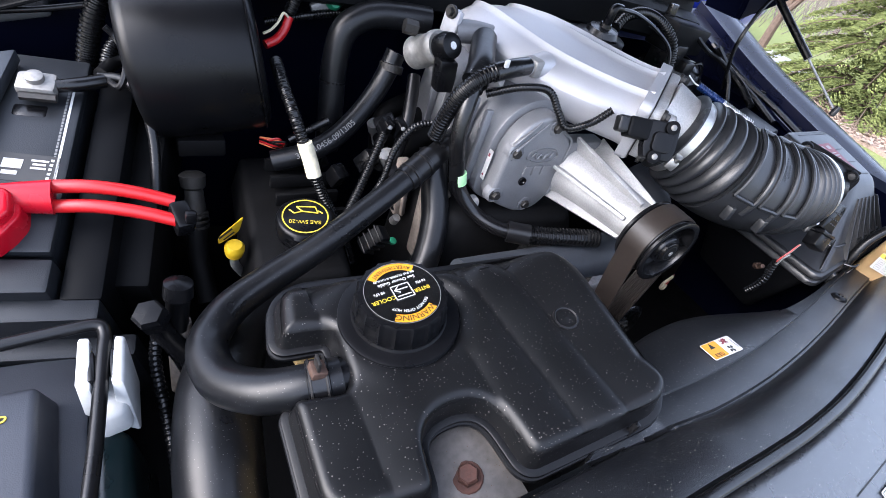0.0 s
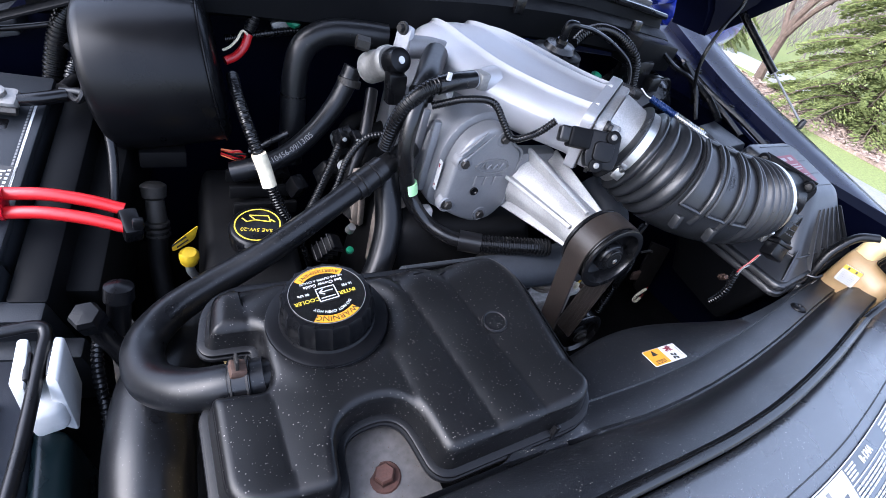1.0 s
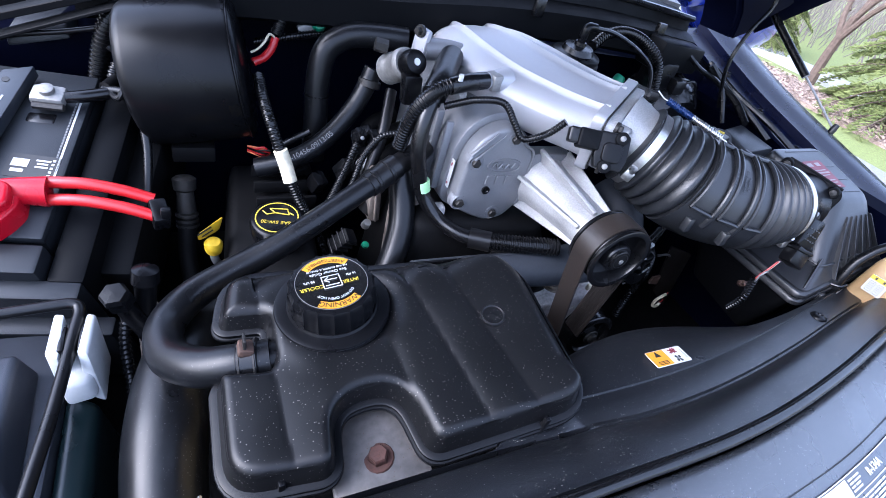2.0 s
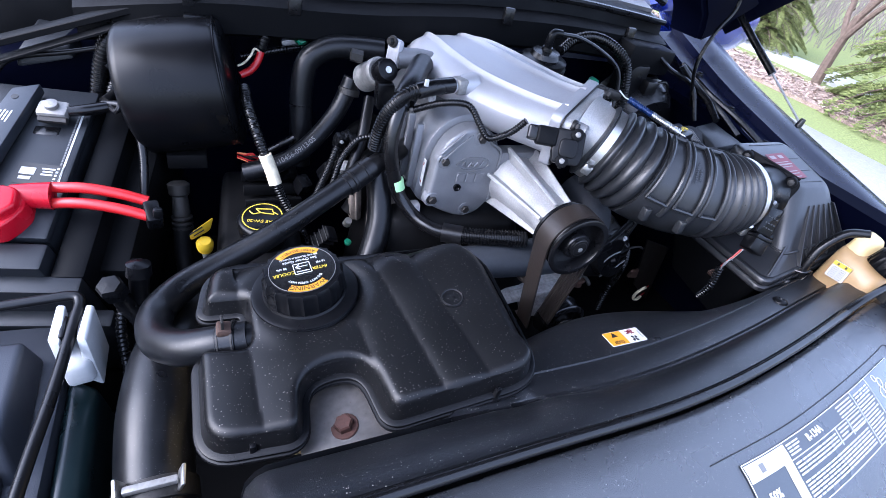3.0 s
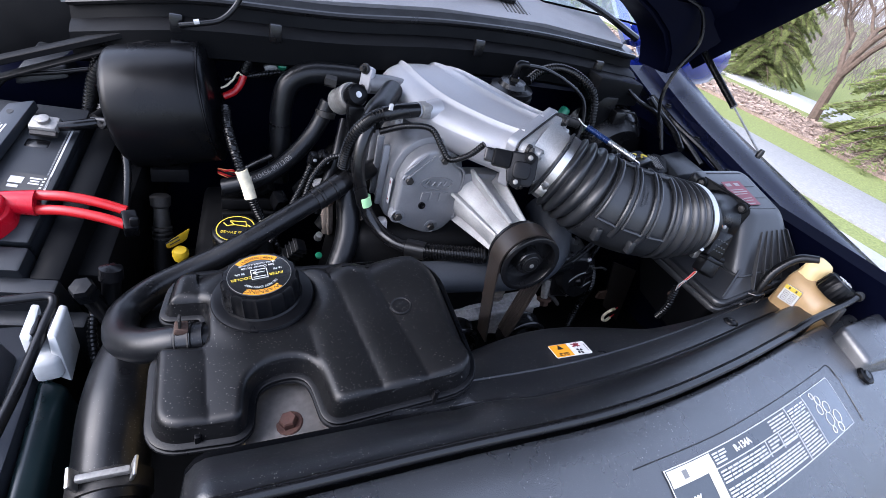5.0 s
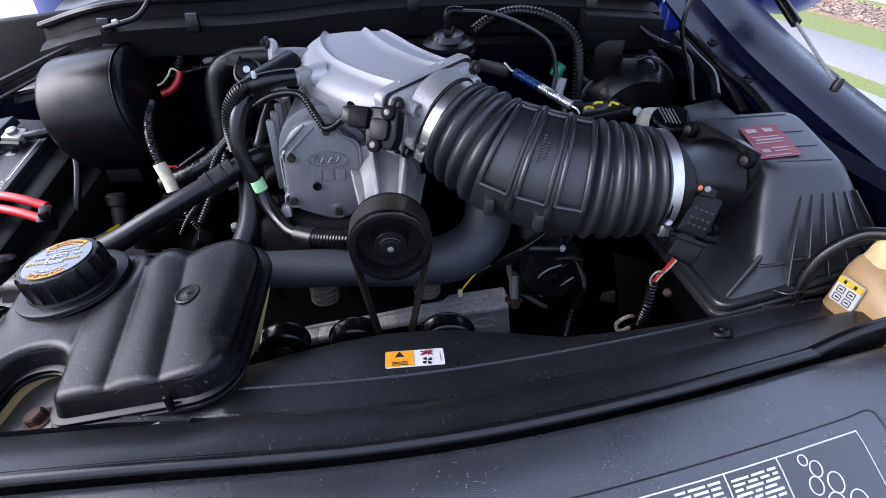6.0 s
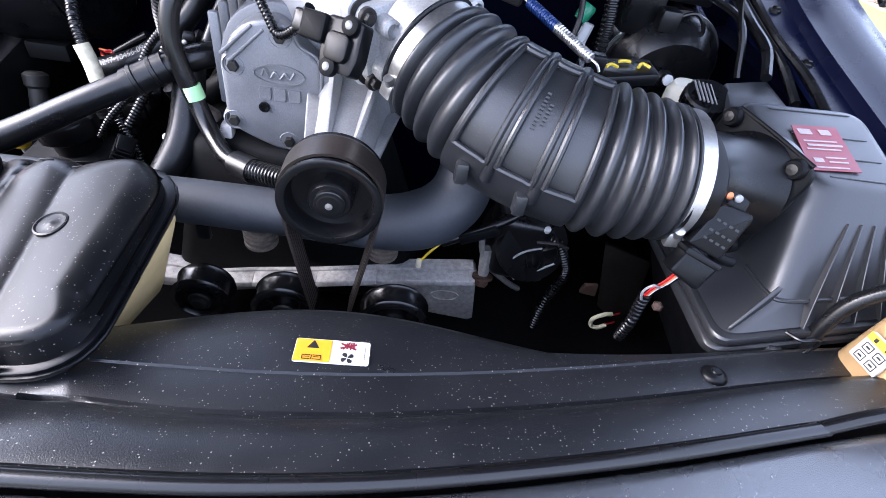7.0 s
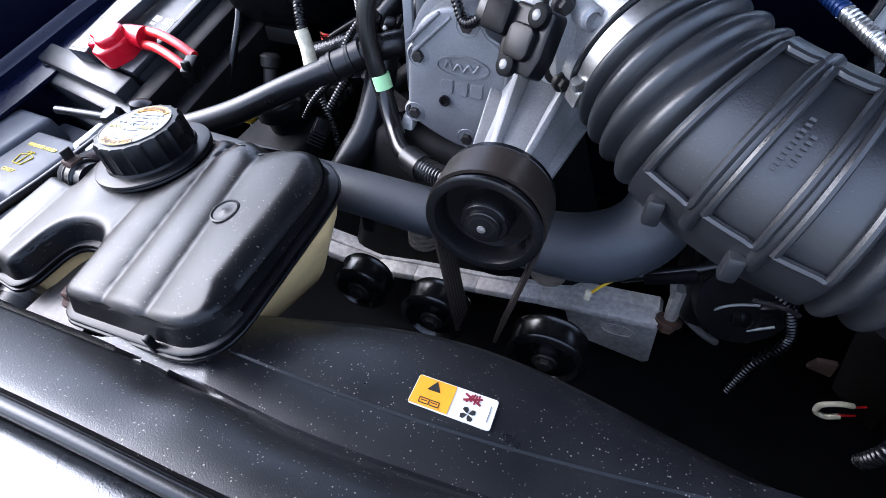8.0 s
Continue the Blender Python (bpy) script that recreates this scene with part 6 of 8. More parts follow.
part("side_lid", HX([(-0.87, 0.075, 0.87), (-0.787, 0.078, 0.87), (-0.782, 0.285, 0.885), (-0.87, 0.29, 0.885)], [(-0.87, 0.095, 0.922), (-0.795, 0.096, 0.922), (-0.790, 0.275, 0.935), (-0.87, 0.28, 0.935)], 0.010, 4), "washer", wr, "", 60)
part("rib", HX([(-0.690, 0.0, 0.86), (-0.684, 0.0, 0.86), (-0.680, 0.09, 0.87), (-0.694, 0.09, 0.87)], [(-0.690, 0.01, 0.882), (-0.684, 0.01, 0.882), (-0.678, 0.088, 0.898), (-0.696, 0.088, 0.898)], 0.002), "washer", wr)
part("tank", HX([(-0.645, 0.02, 0.70), (-0.595, 0.02, 0.70), (-0.59, 0.22, 0.72), (-0.645, 0.22, 0.72)], [(-0.645, 0.02, 0.86), (-0.612, 0.03, 0.85), (-0.605, 0.20, 0.87), (-0.64, 0.22, 0.88)], 0.012, 3), "teal_tank", wr, "dark teal translucent tank")

rod = thing("prop_rod", "bent black steel rod lying beside the washer reservoir", "rod", (-0.63, 0.15, 0.9))
part("rod", T([(-0.735, 0.262, 0.966), (-0.70, 0.264, 0.968), (-0.65, 0.267, 0.970), (-0.621, 0.268, 0.970), (-0.614, 0.258, 0.967), (-0.617, 0.232, 0.963), (-0.628, 0.140, 0.952), (-0.640, 0.06, 0.945), (-0.652, -0.03, 0.935)], 0.0064, seg=12), "rubber", rod)
wc = thing("white_rod_clip", "white nylon clip holding a black rod", "clip", (-0.61, 0.2, 0.9))
part("back_jaw", HX([(-0.640, 0.205, 0.91), (-0.628, 0.20, 0.91), (-0.626, 0.245, 0.92), (-0.637, 0.247, 0.92)], [(-0.640, 0.203, 0.965), (-0.628, 0.196, 0.962), (-0.626, 0.252, 0.972), (-0.636, 0.254, 0.972)], 0.003), "white", wc)
part("front_jaw", HX([(-0.612, 0.19, 0.90), (-0.595, 0.185, 0.89), (-0.592, 0.24, 0.90), (-0.606, 0.245, 0.91)], [(-0.612, 0.20, 0.966), (-0.602, 0.196, 0.964), (-0.597, 0.248, 0.970), (-0.606, 0.25, 0.972)], 0.003), "white", wc)
part("foot", HX([(-0.628, 0.175, 0.905), (-0.600, 0.18, 0.905), (-0.592, 0.225, 0.91), (-0.632, 0.225, 0.91)], [(-0.632, 0.18, 0.935), (-0.604, 0.185, 0.935), (-0.596, 0.225, 0.94), (-0.632, 0.23, 0.94)], 0.006), "white", wc)
for s in (-0.627, -0.609):
    part("pad", BX((s, 0.222, 0.955), (0.006, 0.034, 0.022), 0.002), "rubber", wc)

# ---------- black round shield at the firewall ----------
dm = thing("relay_shield", "smooth black plastic barrel-shaped shield on the firewall", "shield", (-0.47, 0.56, 1.0))
DA = Vector((0.150, -0.016, 0.030)).normalized()
DC = Vector((-0.478, 0.575, 1.120))
bm = bmesh.new()
lathe(bm, [(0, -0.0765), (0.082, -0.0765), (0.088, -0.0755), (0.0935, -0.0725), (0.0975, -0.068), (0.0995, -0.061), (0.1005, -0.02), (0.1005, 0.02), (0.0995, 0.061), (0.0975, 0.068), (0.0935, 0.0725), (0.088, 0.0755), (0.082, 0.0765), (0, 0.0765)], DC, DA, 72)
part("shell", bm, "plastic_clean", dm, "", 50)
part("seam", LA([(0.0985, -0.0012), (0.1012, -0.0008), (0.1012, 0.0008), (0.0985, 0.0012)], DC + DA * 0.0715 - DA * 0.004, DA, 72), "plastic_clean", dm)
part("bracket", BX((-0.485, 0.545, 1.012), (0.06, 0.05, 0.026), 0.003), "inner", dm)
part("clip", BX((-0.455, 0.592, 1.219), (0.03, 0.03, 0.02), 0.003), "plastic_clean", dm)
for k in range(9):
    part("wire", T([(-0.408, 0.525, 1.018 + 0.003 * (k % 4)), (-0.392 + 0.002 * k, 0.515 - 0.003 * (k % 3), 1.016 + 0.004 * (k % 5)), (-0.376, 0.52, 1.010 + 0.0035 * (k % 4)), (-0.372, 0.55, 1.0)], 0.0017, seg=6, per=5), ("copper", "red_wire", "loom")[k % 3], dm)

# ---------- oil cap, dipstick, valve cover ----------
vc = thing("valve_cover", "black cylinder head cover beneath the oil cap", "engine part", (-0.38, 0.40, 0.90))
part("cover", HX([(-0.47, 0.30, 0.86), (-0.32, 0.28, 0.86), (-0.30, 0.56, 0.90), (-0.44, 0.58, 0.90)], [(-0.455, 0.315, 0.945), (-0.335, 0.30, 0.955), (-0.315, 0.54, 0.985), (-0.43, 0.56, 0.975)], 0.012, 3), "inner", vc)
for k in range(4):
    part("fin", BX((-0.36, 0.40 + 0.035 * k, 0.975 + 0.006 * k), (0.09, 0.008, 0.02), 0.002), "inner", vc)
OC = Vector((-0.386, 0.361, 1.000))
oc = thing("oil_filler_cap", "black oil filler cap with a yellow printed ring", "cap", OC - Vector((0, 0, 0.05)))
OA = Vector((-0.12, -0.12, 1)).normalized()
part("neck", LA([(0.028, -0.07), (0.030, -0.02), (0.034, -0.012), (0, -0.012)], OC, OA, 32), "plastic_clean", oc)
part("grip", LA([(0.034, -0.022), (0.0375, -0.018), (0.0375, 0.003), (0.035, 0.0075), (0.032, 0.009), (0, 0.009)], OC, OA, 72, lambda a, k: 1 + (0.05 * max(0, math.cos(3 * a)) ** 6 if k < 3 else 0)), "plastic_clean", oc)
OM = at(OC + OA * 0.0092, OA, (-0.95, 0.3, 0))
part("ring", arc_band(0.0278, 0.0295, 0, 359.9, OM, n=60), "yellow_ink", oc)
words("lettering", "SAE 5W-20", OM @ Matrix.Translation((0, 0.010, 0.0004)), 0.0085, "yellow_ink", oc, 0.0004)
bm = bmesh.new()
for pts in ([(-0.016, -0.006), (0.004, -0.008), (0.012, -0.016), (-0.012, -0.017), (-0.016, -0.006)], [(0.004, -0.008), (0.014, -0.004), (0.021, -0.010)], [(-0.016, -0.010), (-0.022, -0.006)]):
    for a, b in zip(pts, pts[1:]):
        tube(bm, [(*a, 0.0005), ((a[0] + b[0]) / 2, (a[1] + b[1]) / 2, 0.0005), (*b, 0.0005)], 0.0009, seg=6, per=2)
bmesh.ops.transform(bm, matrix=OM, verts=bm.verts)
part("symbol", bm, "yellow_ink", oc, "yellow oil can symbol")
ds = thing("dipstick", "yellow plastic dipstick handle", "dipstick", (-0.47, 0.38, 0.90))
part("base", LA([(0, -0.012), (0.011, -0.012), (0.0125, -0.004), (0.0125, 0.003), (0.009, 0.008), (0, 0.009)], (-0.470, 0.378, 0.950), (0, -0.2, 1), 24), "yellow", ds)
part("flag", HX([(-0.490, 0.381, 0.955), (-0.462, 0.395, 0.962), (-0.459, 0.400, 0.962), (-0.487, 0.386, 0.955)], [(-0.491, 0.378, 0.969), (-0.456, 0.398, 0.984), (-0.453, 0.403, 0.984), (-0.488, 0.383, 0.969)], 0.003), "yellow", ds)
bars("print", [(-0.008, 0.002, 0.022, 0.0022), (-0.006, -0.003, 0.018, 0.0018)], at((-0.473, 0.385, 0.9735), (0.38, -0.75, 0.5), (0.85, 0.45, 0.25)), "black_ink", ds)
part("tube", T([(-0.470, 0.379, 0.945), (-0.468, 0.385, 0.915), (-0.455, 0.40, 0.88)], 0.006, seg=10), "galv", ds)

# ---------- hoses, looms and valves behind the reservoir ----------
def hose(name, label, pts, r, mat="rubber", base=None, **kw):
    t = thing(name, label, "cable" if "loom" in name or "cable" in name or "wire" in name else "hose", base or pts[len(pts) // 2])
    part("body", T(pts, r, **kw), mat, t)
    return t


h = hose("heater_hose", "thick black bent rubber hose at the firewall", [(-0.165, 0.545, 1.212), (-0.21, 0.555, 1.210), (-0.255, 0.562, 1.203), (-0.288, 0.562, 1.178), (-0.299, 0.555, 1.13), (-0.300, 0.545, 1.07), (-0.302, 0.535, 1.00)], 0.0192, "hose", seg=20)
part("joint", LA([(0.0185, -0.002), (0.0198, -0.0015), (0.0198, 0.0015), (0.0185, 0.002)], (-0.3, 0.552, 1.108), (0.02, 0.1, 1), 24), "steel_black", h)
h = hose("coolant_hose", "black rubber hose with white print and a spring clamp", [(-0.222, 0.52, 1.170), (-0.231, 0.516, 1.146), (-0.248, 0.508, 1.114), (-0.278, 0.494, 1.080), (-0.316, 0.480, 1.050), (-0.355, 0.473, 1.032), (-0.40, 0.48, 1.015)], 0.0148, "hose", seg=18)
part("clamp", LA([(0.0168, -0.006), (0.0182, -0.005), (0.0182, 0.005), (0.0168, 0.006)], (-0.227, 0.517, 1.148), (0.2, 0.25, 1), 24), "bolt_dark", h)
side = spline([(-0.375, 0.4560, 1.0365), (-0.335, 0.4610, 1.0535), (-0.297, 0.4730, 1.0755), (-0.2645, 0.4860, 1.1040), (-0.240, 0.4980, 1.1350)], 8)
wrapped_words("lettering", "3247-10456-09/13/05", side, (-0.3, -0.75, 0.6), 0.0115, "grey_ink", h)
h = hose("wiring_loom", "ribbed black wiring loom with a white tape marker", [(-0.393, 0.520, 1.145), (-0.392, 0.490, 1.132), (-0.384, 0.452, 1.104), (-0.366, 0.4255, 1.050), (-0.346, 0.408, 1.000), (-0.322, 0.390, 0.955), (-0.305, 0.37, 0.90)], 0.0084, "loom", corr=(0.0044, 0.0009), seg=14)
part("tape", T([(-0.374, 0.431, 1.075), (-0.366, 0.4255, 1.052), (-0.360, 0.418, 1.030)], 0.0102, seg=14), "white_tape", h, "soiled white tape wrap")
h = hose("vacuum_pipe", "shiny black vacuum pipe with a green tag", [(-0.162, 0.40, 1.222), (-0.185, 0.365, 1.212), (-0.203, 0.343, 1.185), (-0.210, 0.332, 1.145), (-0.202, 0.327, 1.105), (-0.190, 0.322, 1.068), (-0.170, 0.300, 1.042), (-0.148, 0.272, 1.034), (-0.128, 0.255, 1.034)], 0.0108, "steel_black", seg=16)
part("tag", T([(-0.1955, 0.3252, 1.091), (-0.191, 0.3238, 1.075)], 0.0114, seg=16), "green_tag", h, "pale green paper tag")
part("sleeve", T([(-0.132, 0.258, 1.034), (-0.119, 0.249, 1.036), (-0.106, 0.240, 1.038)], 0.0152, seg=18), "rubber", h)
part("corrugated_end", T([(-0.110, 0.242, 1.038), (-0.08, 0.224, 1.046), (-0.045, 0.206, 1.054), (-0.02, 0.195, 1.058)], 0.0132, seg=18, corr=(0.0050, 0.0018)), "loom", h)
part("thick_top", T([(-0.135, 0.44, 1.23), (-0.155, 0.41, 1.224), (-0.178, 0.373, 1.216), (-0.190, 0.360, 1.204)], 0.0175, seg=16), "hose", h)
part("tie", LA([(0.011, -0.002), (0.0135, -0.0015), (0.0135, 0.0015), (0.011, 0.002)], (-0.196, 0.352, 1.198), (-0.45, -0.5, -0.7), 20), "steel_black", h)
h = hose("crankcase_hose", "ribbed black crankcase hose bent down from the plenum", [(-0.120, 0.357, 1.231), (-0.150, 0.348, 1.230), (-0.178, 0.345, 1.224)], 0.0118, "steel_black", seg=16)
part("ribbed_bend", T([(-0.165, 0.346, 1.228), (-0.192, 0.345, 1.218), (-0.212, 0.348, 1.195), (-0.222, 0.354, 1.162), (-0.224, 0.362, 1.125)], 0.0108, seg=18, corr=(0.0044, 0.0013)), "loom", h)
part("fitting", BX((-0.106, 0.360, 1.230), (0.020, 0.024, 0.024), 0.005, Euler((0, 0, 0.3)).to_matrix()), "alloy_old", h)
part("tag", BX((-0.170, 0.336, 1.240), (0.006, 0.004, 0.010), 0.001), "white_ink", h)
h = hose("lower_hose", "black rubber hose running down beside the engine block", [(-0.212, 0.375, 1.10), (-0.212, 0.350, 1.060), (-0.216, 0.318, 1.020), (-0.232, 0.288, 0.985), (-0.25, 0.27, 0.95)], 0.0195, "hose", seg=18)
hose("sensor_loom", "thin ribbed black wire loom", [(-0.222, 0.38, 1.135), (-0.245, 0.385, 1.125), (-0.268, 0.380, 1.095), (-0.285, 0.365, 1.055), (-0.315, 0.35, 1.02), (-0.335, 0.345, 0.99)], 0.0052, "loom", corr=(0.0045, 0.0009), seg=10)
hose("sensor_loom", "thin ribbed black wire loom", [(-0.262, 0.43, 1.09), (-0.275, 0.42, 1.06), (-0.298, 0.40, 1.02), (-0.318, 0.385, 0.985)], 0.0068, "loom", corr=(0.005, 0.001), seg=10)
hose("fuel_line", "black fuel line with a steel clip", [(-0.195, 0.50, 1.145), (-0.205, 0.475, 1.12), (-0.218, 0.45, 1.085), (-0.235, 0.43, 1.05), (-0.25, 0.42, 1.00)], 0.0095, "rubber", seg=12)
hose("wiring_loom", "ribbed black loom with an exposed red lead", [(-0.345, 0.595, 1.225), (-0.352, 0.59, 1.205), (-0.360, 0.588, 1.185)], 0.0085, "loom", corr=(0.0055, 0.0012), seg=12)
h = hose("red_lead", "red cable with a twisted white wire beside it", [(-0.360, 0.588, 1.180), (-0.366, 0.583, 1.165), (-0.378, 0.576, 1.152), (-0.395, 0.570, 1.145)], 0.0062, "red_wire", seg=10)
part("white_wire", T([(-0.36, 0.585, 1.178), (-0.37, 0.58, 1.186), (-0.378, 0.575, 1.175), (-0.388, 0.572, 1.165), (-0.398, 0.57, 1.16)], 0.0018, seg=6), "white_tape", h)
hose("wiring_loom", "thin ribbed loom along the firewall", [(-0.39, 0.60, 1.165), (-0.34, 0.60, 1.178), (-0.30, 0.605, 1.185), (-0.26, 0.61, 1.19)], 0.0062, "loom", corr=(0.0048, 0.001), seg=10)
ec = thing("earth_stud", "green ring terminal bolted to the firewall", "terminal", (-0.293, 0.612, 1.19))
part("tab", BX((-0.300, 0.612, 1.196), (0.05, 0.010, 0.014), 0.003, Euler((0, -0.4, 0)).to_matrix()), "galv", ec)
part("stud", LA([(0, 0), (0.012, 0), (0.012, 0.006), (0.008, 0.012), (0, 0.012)], (-0.293, 0.607, 1.202), (0, -1, 0.3), 18), "green", ec)

iac = thing("idle_air_valve", "dull metal idle air valve with a black plug", "valve", (-0.20, 0.47, 1.18))
part("motor", LA([(0, -0.055), (0.020, -0.055), (0.0225, -0.052), (0.0225, -0.036), (0.021, -0.034), (0.021, -0.012), (0.0225, -0.010), (0.0225, -0.002), (0.020, 0.002), (0, 0.002)], (-0.203, 0.440, 1.214), (0.10, -0.55, 0.35), 32), "alloy_old", iac)
part("plug", LA([(0, 0.0), (0.018, 0.0), (0.019, 0.012), (0.016, 0.022), (0.008, 0.024), (0, 0.022)], (-0.202, 0.436, 1.214), (0.10, -0.55, 0.35), 24), "plastic_clean", iac)
part("plug_eye", LA([(0.005, 0), (0.005, 0.002), (0, 0.002)], (-0.199, 0.4165, 1.2255), (0.10, -0.55, 0.35), 16), "steel", iac)
part("connector", HX([(-0.212, 0.405, 1.165), (-0.185, 0.405, 1.165), (-0.185, 0.425, 1.165), (-0.212, 0.425, 1.165)], [(-0.215, 0.408, 1.208), (-0.188, 0.406, 1.208), (-0.188, 0.43, 1.208), (-0.215, 0.43, 1.208)], 0.004), "plastic_clean", iac)
part("flange", BX((-0.170, 0.478, 1.232), (0.012, 0.028, 0.044), 0.005, Euler((0, 0.1, 0.4)).to_matrix()), "bright", iac)
for z in (1.214, 1.250):
    bolt(iac, (-0.178, 0.474, z), (-0.9, -0.4, 0.1), 0.006, 0.007, "bolt_dark")
part("pipe", T([(-0.165, 0.475, 1.225), (-0.135, 0.47, 1.228), (-0.11, 0.46, 1.228)], 0.016, seg=18), "cast", iac)
part("end_cap", LA([(0, -0.01), (0.010, -0.01), (0.010, 0.008), (0, 0.01)], (-0.232, 0.478, 1.222), (-1, 0.2, 0.1), 6), "bolt_dark", iac)
part("lower_fitting", T([(-0.155, 0.41, 1.19), (-0.150, 0.385, 1.20), (-0.142, 0.368, 1.206)], [0.012, 0.013, 0.009], seg=12), "dull", iac)
bolt(iac, (-0.150, 0.372, 1.212), (-0.4, -0.8, 0.4), 0.008, 0.012, "dull")

bl = thing("engine_block", "dusty grey-brown engine casting with brackets", "engine block", (-0.1, 0.35, 0.80))
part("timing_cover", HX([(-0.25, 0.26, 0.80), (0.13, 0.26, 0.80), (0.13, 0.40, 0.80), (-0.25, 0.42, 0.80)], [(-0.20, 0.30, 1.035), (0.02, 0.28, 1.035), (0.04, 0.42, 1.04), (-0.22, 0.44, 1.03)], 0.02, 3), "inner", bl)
part("casting", HX([(-0.243, 0.382, 0.975), (-0.223, 0.380, 0.975), (-0.223, 0.402, 0.975), (-0.243, 0.404, 0.975)], [(-0.247, 0.388, 1.066), (-0.230, 0.386, 1.068), (-0.230, 0.405, 1.068), (-0.247, 0.407, 1.066)], 0.004), "block", bl)
part("casting_rib", HX([(-0.235, 0.374, 0.98), (-0.231, 0.374, 0.98), (-0.231, 0.384, 0.98), (-0.235, 0.384, 0.98)], [(-0.240, 0.384, 1.055), (-0.236, 0.384, 1.055), (-0.236, 0.390, 1.055), (-0.240, 0.390, 1.055)], 0.001), "block", bl)
bolt(bl, (-0.236, 0.384, 1.045), (-0.2, -0.9, 0.3), 0.006, 0.006, "rust")
part("casting", HX([(-0.182, 0.366, 0.912), (-0.143, 0.364, 0.910), (-0.143, 0.40, 0.910), (-0.182, 0.40, 0.912)], [(-0.177, 0.385, 1.012), (-0.149, 0.384, 1.003), (-0.149, 0.41, 1.003), (-0.177, 0.41, 1.012)], 0.006), "block", bl)
bolt(bl, (-0.162, 0.372, 0.965), (0, -1, 0.2), 0.007, 0.007, "bolt_dark")
part("rail", T([(-0.372, 0.502, 1.036), (-0.345, 0.50, 1.054), (-0.318, 0.498, 1.071)], 0.0055, seg=10), "steel_black", bl)
for x, z in ((-0.257, 1.094), (-0.236, 1.092)):
    part("connector", BX((x, 0.44, z), (0.015, 0.020, 0.026), 0.003, Euler((0.3, 0.1, 0.2)).to_matrix()), "plastic_clean", bl)
    part("terminal", LA([(0, 0), (0.003, 0), (0.003, 0.004), (0, 0.005)], (x, 0.428, z + 0.006), (0, -1, 0.4), 10), "galv", bl)
part("bracket", HX([(-0.225, 0.325, 0.93), (-0.165, 0.315, 0.93), (-0.165, 0.345, 0.93), (-0.225, 0.355, 0.93)], [(-0.222, 0.345, 1.065), (-0.178, 0.345, 1.04), (-0.178, 0.365, 1.04), (-0.222, 0.370, 1.065)], 0.006), "block", bl)
part("bracket", HX([(-0.185, 0.295, 0.94), (-0.15, 0.29, 0.94), (-0.15, 0.31, 0.94), (-0.185, 0.315, 0.94)], [(-0.165, 0.315, 1.05), (-0.150, 0.313, 1.05), (-0.150, 0.33, 1.05), (-0.165, 0.33, 1.05)], 0.004), "dull", bl)
for k in range(4):
    part("runner", T([(-0.24 + 0.012 * k, 0.40 + 0.05 * k, 0.98), (-0.20, 0.41 + 0.05 * k, 1.045), (-0.15, 0.42 + 0.05 * k, 1.07)], 0.016, seg=12), "inner", bl)
    part("injector", LA([(0, -0.025), (0.009, -0.025), (0.009, 0.0), (0.012, 0.004), (0.012, 0.02), (0, 0.022)], (-0.245 + 0.008 * k, 0.40 + 0.045 * k, 1.03), (-0.4, -0.2, 1), 14), ("plastic_clean", "galv")[k % 2], bl)
part("coil_plug", BX((-0.300, 0.325, 0.985), (0.020, 0.024, 0.042), 0.004, Euler((0.4, 0.5, 0.3)).to_matrix()), "matt", bl)
for k in range(4):
    part("plug_rib", BX(Vector((-0.300, 0.325, 0.985)) + Euler((0.4, 0.5, 0.3)).to_matrix() @ Vector((0, 0, -0.015 + 0.010 * k)), (0.023, 0.027, 0.003), 0.001, Euler((0.4, 0.5, 0.3)).to_matrix()), "plastic_clean", bl)
part("green_clip", LA([(0.004, -0.003), (0.006, -0.002), (0.006, 0.002), (0.004, 0.003)], (-0.252, 0.352, 0.952), (0.2, -0.4, 1), 20), "green", bl)
part("bright_plug", LA([(0, 0), (0.007, 0), (0.006, 0.012), (0, 0.013)], (-0.255, 0.360, 0.985), (0.1, -0.5, 1), 14), "steel", bl)
part("sensor_stem", LA([(0, -0.05), (0.012, -0.05), (0.014, -0.02), (0.012, 0.01), (0.016, 0.014), (0.017, 0.03), (0.012, 0.034), (0, 0.035)], (-0.502, 0.490, 0.955), (0.0, 0.35, 1), 20), "bolt_dark", bl)
for k in range(3):
    part("stem_ring", LA([(0.012, -0.003), (0.0165, -0.002), (0.0165, 0.002), (0.012, 0.003)], (-0.502, 0.478 - 0.002 * k, 0.932 - 0.009 * k), (0.0, 0.35, 1), 20), "bolt_dark", bl)
part("stem_pipe", T([(-0.502, 0.475, 0.92), (-0.505, 0.45, 0.88), (-0.50, 0.40, 0.83)], 0.014, seg=12), "inner", bl)
for k, (x, y, z) in enumerate(((-0.31, 0.46, 1.0), (-0.27, 0.45, 1.03), (-0.33, 0.50, 1.0), (-0.24, 0.47, 1.08))):
    part("connector", BX((x, y, z), (0.022, 0.026, 0.032), 0.004, Euler((0.5, 0.3 * k, 0.4)).to_matrix()), "plastic_clean", bl)

